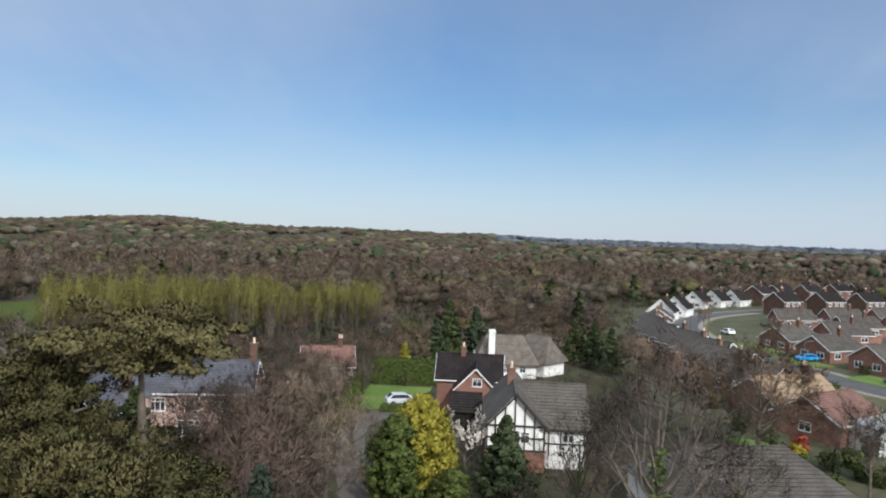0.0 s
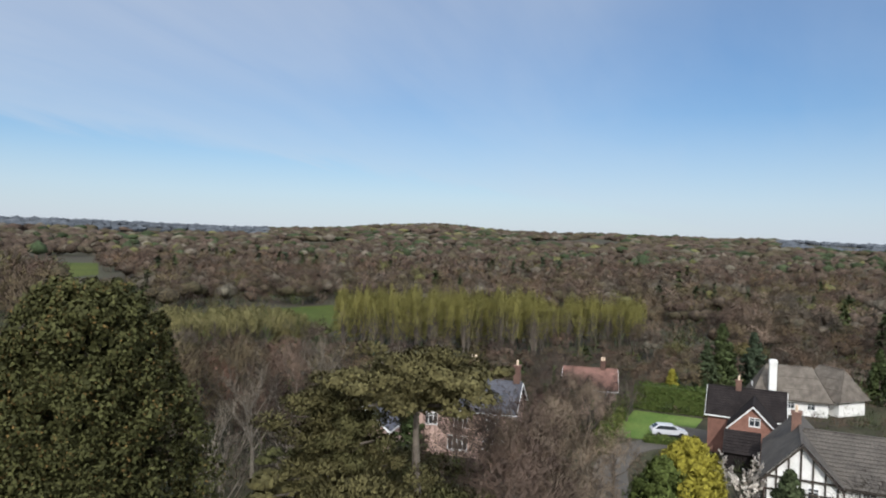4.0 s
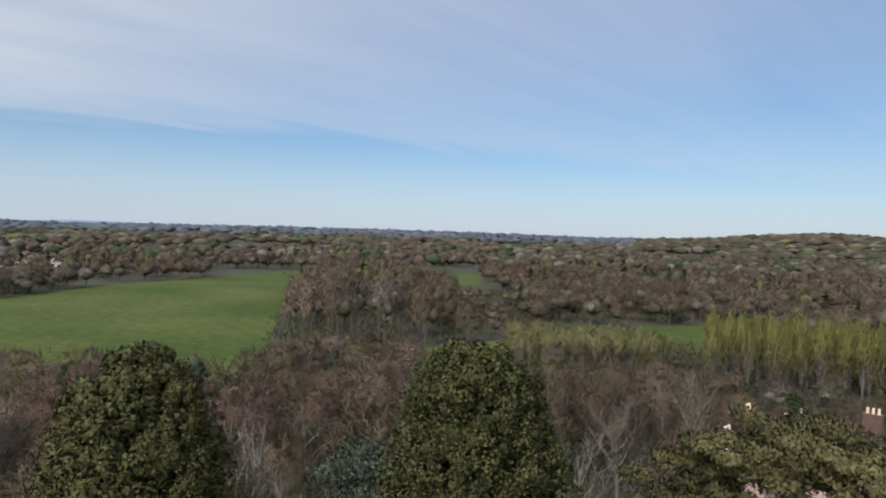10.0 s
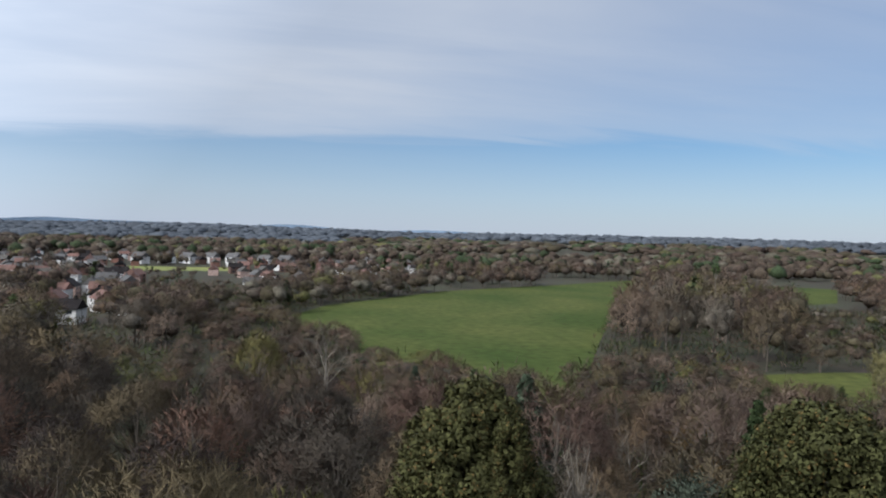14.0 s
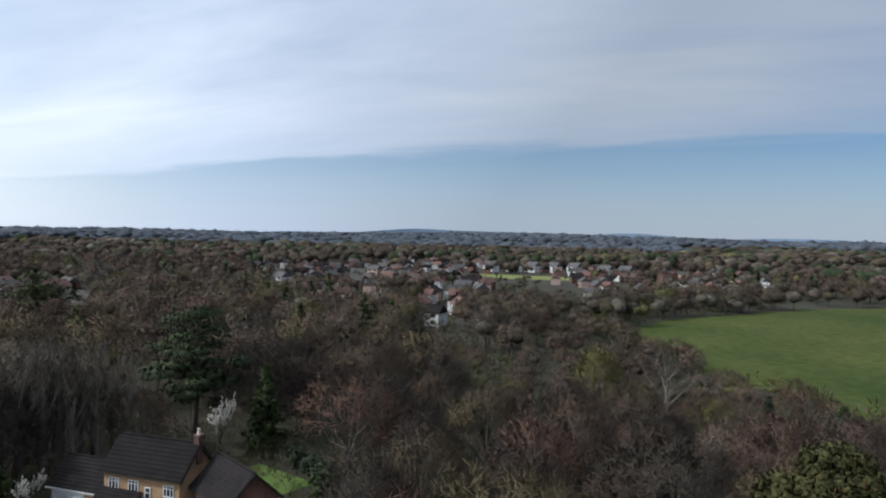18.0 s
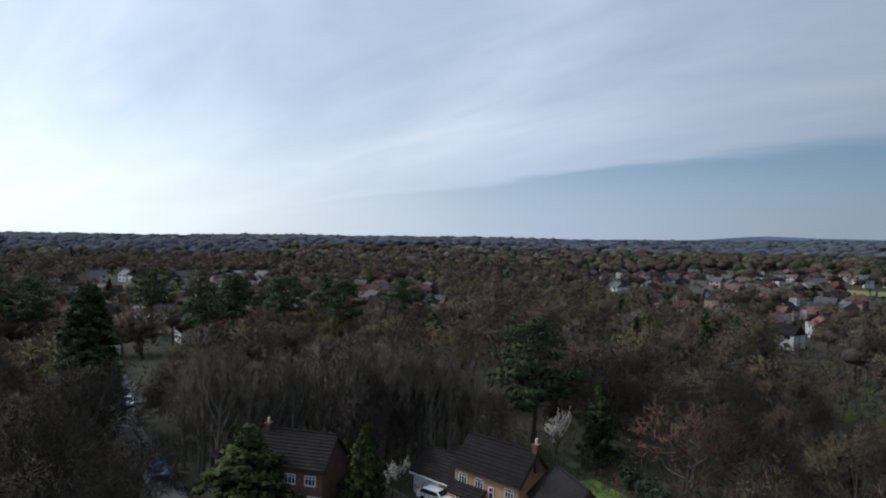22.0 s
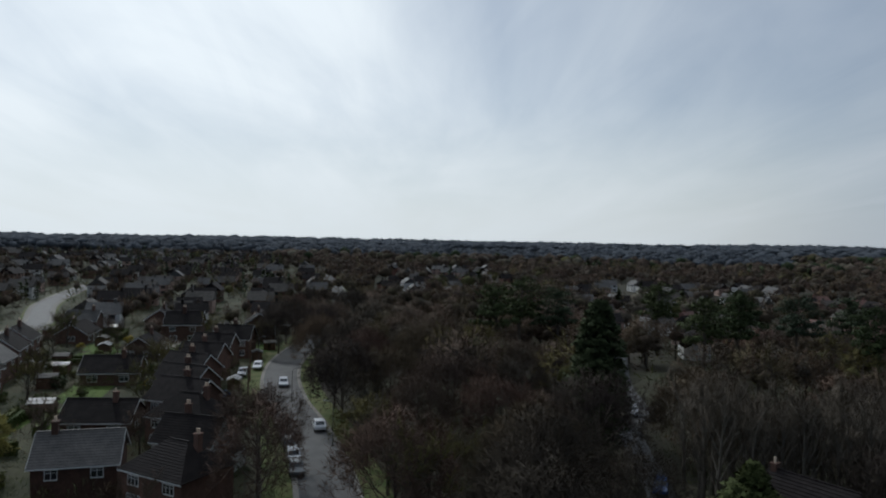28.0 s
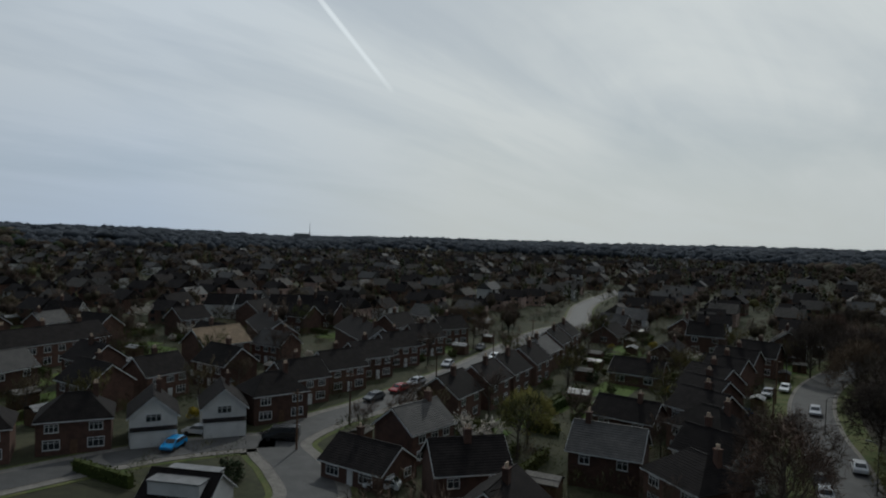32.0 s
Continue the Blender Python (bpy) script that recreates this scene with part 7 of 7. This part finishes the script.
# ---- hills on the skyline, haze painted in as pale blue ----
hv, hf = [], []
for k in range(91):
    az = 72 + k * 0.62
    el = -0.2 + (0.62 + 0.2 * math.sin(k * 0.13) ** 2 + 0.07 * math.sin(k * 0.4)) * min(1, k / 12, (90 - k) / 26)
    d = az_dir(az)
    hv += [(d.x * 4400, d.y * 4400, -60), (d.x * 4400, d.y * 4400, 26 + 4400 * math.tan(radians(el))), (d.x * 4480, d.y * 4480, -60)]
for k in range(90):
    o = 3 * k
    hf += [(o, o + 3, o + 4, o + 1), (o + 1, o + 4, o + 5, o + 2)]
tagged(grid_mesh("backdrop", hv, hf, M["hills"]), "distant hills on the horizon painted pale haze blue", "hills", kind="structure")

# ---- cars ----
cars = {c: car(c, c + " hatchback car parked on tarmac") for c in ("white", "silver", "black", "blue", "cyan", "red", "grey")}
van = car("black", "black van on the road by the junction", "van")
for c, x, y, a in (("silver", -10.9, 87.3, 20), ("cyan", 61.5, 139.5, 195), ("silver", 63.5, 158.5, 190), ("blue", 66.5, 117.5, 190), ("red", 47.0, 104.0, 120), ("grey", 68, 150, 195), ("white", 60, 180, 100), ("blue", -30.3, -79.5, 70), ("grey", -44.6, -50.5, 95), ("silver", -38.4, -114, 75),
                   ("grey", 15.2, -94.0, 104), ("silver", 13.9, -89.3, 104), ("grey", 12.9, -84.8, 104), ("white", -49.5, -53.5, 100), ("black", 24.0, -119, 105), ("white", 12.4, -103.5, 283), ("silver", 22.5, -131.5, 100), ("red", 83.0, -93.5, 95), ("silver", 84.5, -100, 95), ("grey", 82.0, -86, 95), ("white", 53.2, -57.6, 30), ("white", 88.8, -132.5, 105), ("silver", 86, -55, 30), ("cyan", 83.0, -49.5, 120), ("grey", 98, -140, 110), ("silver", 91, -118, 110), ("black", 77.5, -98, 280), ("silver", 32, -140, 95), ("white", 30.5, -147, 95), ("black", 95.5, -160, 105), ("blue", 31.5, -120, 60), ("silver", 29, -109, 60), ("red", 27, -101, 60)):
    t = plant(cars[c], x, y, 0.16, a)
plant(van, 75.9, -61.4, 0.16, 40)
plant(cars["black"], 16.5, -98.6, 0.16, 104)

# ---- telegraph poles and street lamps ----
pole = thing("telegraph_pole", "brown wooden telegraph pole with a cross arm", "pole", "telegraph poles")
soup("post", tube([(0, 0, -0.3), (0, 0, 8.2)], [0.15, 0.1], 8), M["brown"], pole)
box("cross_arm", (-0.8, -0.06, 7.6, 0.8, 0.06, 7.75), M["brown"], pole)
for x, y in ((24.2, -109.5), (29.5, -135), (20.5, -86), (74.5, -73), (76.5, -96), (82, -122), (71, -60), (46.5, 152), (88, -148)):
    plant(pole, x, y, 0, 15)
lamp = thing("street_lamp", "grey metal street lamp with a curved arm", "street lamp", "street lamps")
soup("post", tube([(0, 0, -0.2), (0, 0, 5.8), (0.25, 0, 6.2), (0.9, 0, 6.35)], [0.08, 0.06, 0.05, 0.04], 6), M["metal"], lamp)
box("lamp_head", (0.8, -0.12, 6.28, 1.4, 0.12, 6.42), M["felt"], lamp)
for x, y, a in ((46.5, 165, 0), (52.5, 120, 0), (60, 205, 0), (31, -150, 180), (79.5, -140, 0), (18.6, -117, 180), (9.5, -95, 0)):
    plant(lamp, x, y, 0.1, a)

# ---- sheds, lawns and fences of the back gardens ----
def shed(roof, label):
    e = thing("shed", label, "shed", "garden sheds")
    bm = bmesh.new()
    add_box(bm, -1.5, -1.1, -0.1, 1.5, 1.1, 1.9)
    part("wall", bm, M["brown"], e)
    bm = bmesh.new()
    roof_plane(bm, (-1.65, -1.3, 1.85), (1.65, -1.3, 1.85), (-1.65, 0, 2.4), (1.65, 0, 2.4), 2)
    roof_plane(bm, (1.65, 1.3, 1.85), (-1.65, 1.3, 1.85), (1.65, 0, 2.4), (-1.65, 0, 2.4), 2)
    part("roof", bm, M[roof], e)
    box("door", (-0.4, -1.14, 0, 0.4, -1.1, 1.75), M["brown"], e)
    return e


sheds = [shed("felt", "timber garden shed with a pale felt roof"), shed("concrete", "timber garden shed with a light grey roof")]
kr = random.Random(9)


def garden_spots(n, gap, r1=230, az=(178, 252)):
    out, tries = [], 0
    while len(out) < n and tries < 6000:
        tries += 1
        rr, a = math.sqrt(kr.uniform(70 ** 2, r1 ** 2)), kr.uniform(*az)
        d = az_dir(a)
        x, y = d.x * rr, d.y * rr
        if inside((x, y), SUB_AREA) and not any((x - a_) ** 2 + (y - b) ** 2 < (w + gap) ** 2 for a_, b, w in ROAD_PTS) and not any((x - a_) ** 2 + (y - b) ** 2 < (w * 0.8 + gap) ** 2 for a_, b, w in TAKEN):
            out.append((x, y))
    return out


for x, y in garden_spots(60, 1.0):
    plant(kr.choice(sheds), x, y, 0.02, kr.choice((10, 100, 190, 280)) + kr.uniform(-5, 5), kr.uniform(0.85, 1.25), group="garden sheds")
for x, y in garden_spots(26, 3.0, 200):
    a = radians(11 + kr.uniform(-4, 4))
    w, l = kr.uniform(2.5, 4), kr.uniform(4, 7)
    sheet("lawn", [(x + u * w * math.cos(a) - v * l * math.sin(a), y + u * w * math.sin(a) + v * l * math.cos(a)) for u, v in ((-1, -1), (1, -1), (1, 1), (-1, 1))], "lawn", 0.045 + 0.001 * kr.random(), "small mown back garden lawn", "lawn")
for k, (x, y) in enumerate(garden_spots(70, 2.0, 210)):
    a = radians(kr.choice((-79, 11)) + kr.uniform(-4, 4))
    l = kr.uniform(5, 11)
    hedge(x, y, x + l * math.cos(a), y + l * math.sin(a), kr.uniform(1.3, 2.0), 0.9, F["hedge"], 100 + k, "dark clipped hedge between back gardens", 0.3)
gsh = [shrub(200, 1.8, 1.2, F["hedge"]), shrub(201, 2.2, 1.3, F["spruce"], label="dark green garden shrub"), shrub(202, 1.5, 1.1, F["flower"], label="shrub covered in yellow flowers"), shrub(203, 1.6, 1.2, F["blossom"], label="shrub in pale blossom")]
small_bare = bare_tree(210, 6.0, 2.4, F["twig"], 900, "small bare garden tree", upright=0.8, tw=0.05, tl=0.8, name="garden_tree")
small_blossom = bare_tree(211, 5.0, 2.2, F["blossom"], 900, "small garden tree in pale blossom", upright=0.7, tw=0.12, tl=0.4, name="blossom_tree")
small_bud = bare_tree(212, 6.5, 2.4, F["bud"], 1100, "small garden tree in olive bud", upright=0.8, tw=0.09, tl=0.7, name="garden_tree")
for x, y in garden_spots(150, 0.5, 210):
    q = kr.random()
    t = small_bare if q < 0.35 else small_bud if q < 0.5 else small_blossom if q < 0.56 else kr.choice(gsh[:2]) if q < 0.93 else kr.choice(gsh[2:])
    plant(t, x, y, 0, None, kr.uniform(0.8, 1.3), group="garden plants", rng=kr)
# estate gardens
for x, y in ((44, 118), (47, 140), (60, 150), (57, 138), (66, 126), (70, 110), (58, 190), (64, 210), (82, 156), (78, 165), (30, 84), (31, 78), (33, 70), (35, 66), (29, 95), (45, 98), (50, 106)):
    plant(kr.choice(gsh[:2] + [small_bare]), x + kr.uniform(-1, 1), y + kr.uniform(-1, 1), 0, None, kr.uniform(0.8, 1.3), group="garden plants", rng=kr)
for x, y in ((26, 64), (28.5, 66.5), (31, 64), (33.5, 69.5), (36, 71), (38, 74.5), (29, 71), (27, 68), (35, 67), (40, 75), (42.5, 73), (45, 75.5), (33, 62), (37, 64), (41, 69), (48, 74)):
    plant(kr.choice(gsh[:2] + gsh[:2] + [small_bare, small_bud]), x, y, 0, None, kr.uniform(0.7, 1.15), group="garden plants", rng=kr)
plant(gsh[2], 31.5, 73, 0, 0, 1.0)
red = shrub(204, 2.0, 1.3, F["redleaf"], label="garden shrub with bright red leaves")
plant(red, 33.0, 75.5, 0, 0, 0.9)
for poly in ([(24, 70), (30, 66), (34, 76), (27, 80)], [(58.5, 132), (64.5, 134), (61, 146), (55.5, 143)], [(56, 150), (62, 151), (60, 163), (54, 162)], [(64, 112), (70, 116), (66, 126), (60, 122)]):
    sheet("lawn", poly, "lawn", 0.2, "front garden lawn beside the estate road", "lawn")
sheet("estate_ground", [(26, 62), (24, 100), (24, 190), (45, 250), (100, 300), (200, 310), (200, 90), (60, 50)], "garden", 0.02, "rough garden ground of the estate", "garden")
sheet("driveway", [(-13, 84.5), (-5, 83.5), (-5.5, 93), (-13, 93.5)], "path", 0.055, "gravel driveway beside the lawn", "driveway")
sheet("driveway", [(-44, -62), (-40, -40), (-46, -39), (-49, -62)], "path", 0.05, "gravel forecourt of the close", "driveway")
sheet("lawn", [(-58, -52), (-69, -47), (-66, -38), (-57, -41)], "lawn", 0.05, "shaded back garden lawn by the wood", "lawn")
for x, y in ((-66, -37), (-68, -39.5), (-64, -36), (-70, -43), (-62, -35)):
    plant(gsh[1], x, y, 0, None, 1.2, group="garden plants", rng=kr)

# ---- tall ivy-topped tree above the copse ----
tuft = bare_tree(220, 21, 1.6, F["ivy"], 700, "tall thin dead tree with an ivy tuft on top", "palebark", 1.2, 0.25, 0.8, "ivy_topped_tree", 0.6)
plant(tuft, -213, 121.5, 0, 0, 1.0, 0.98)
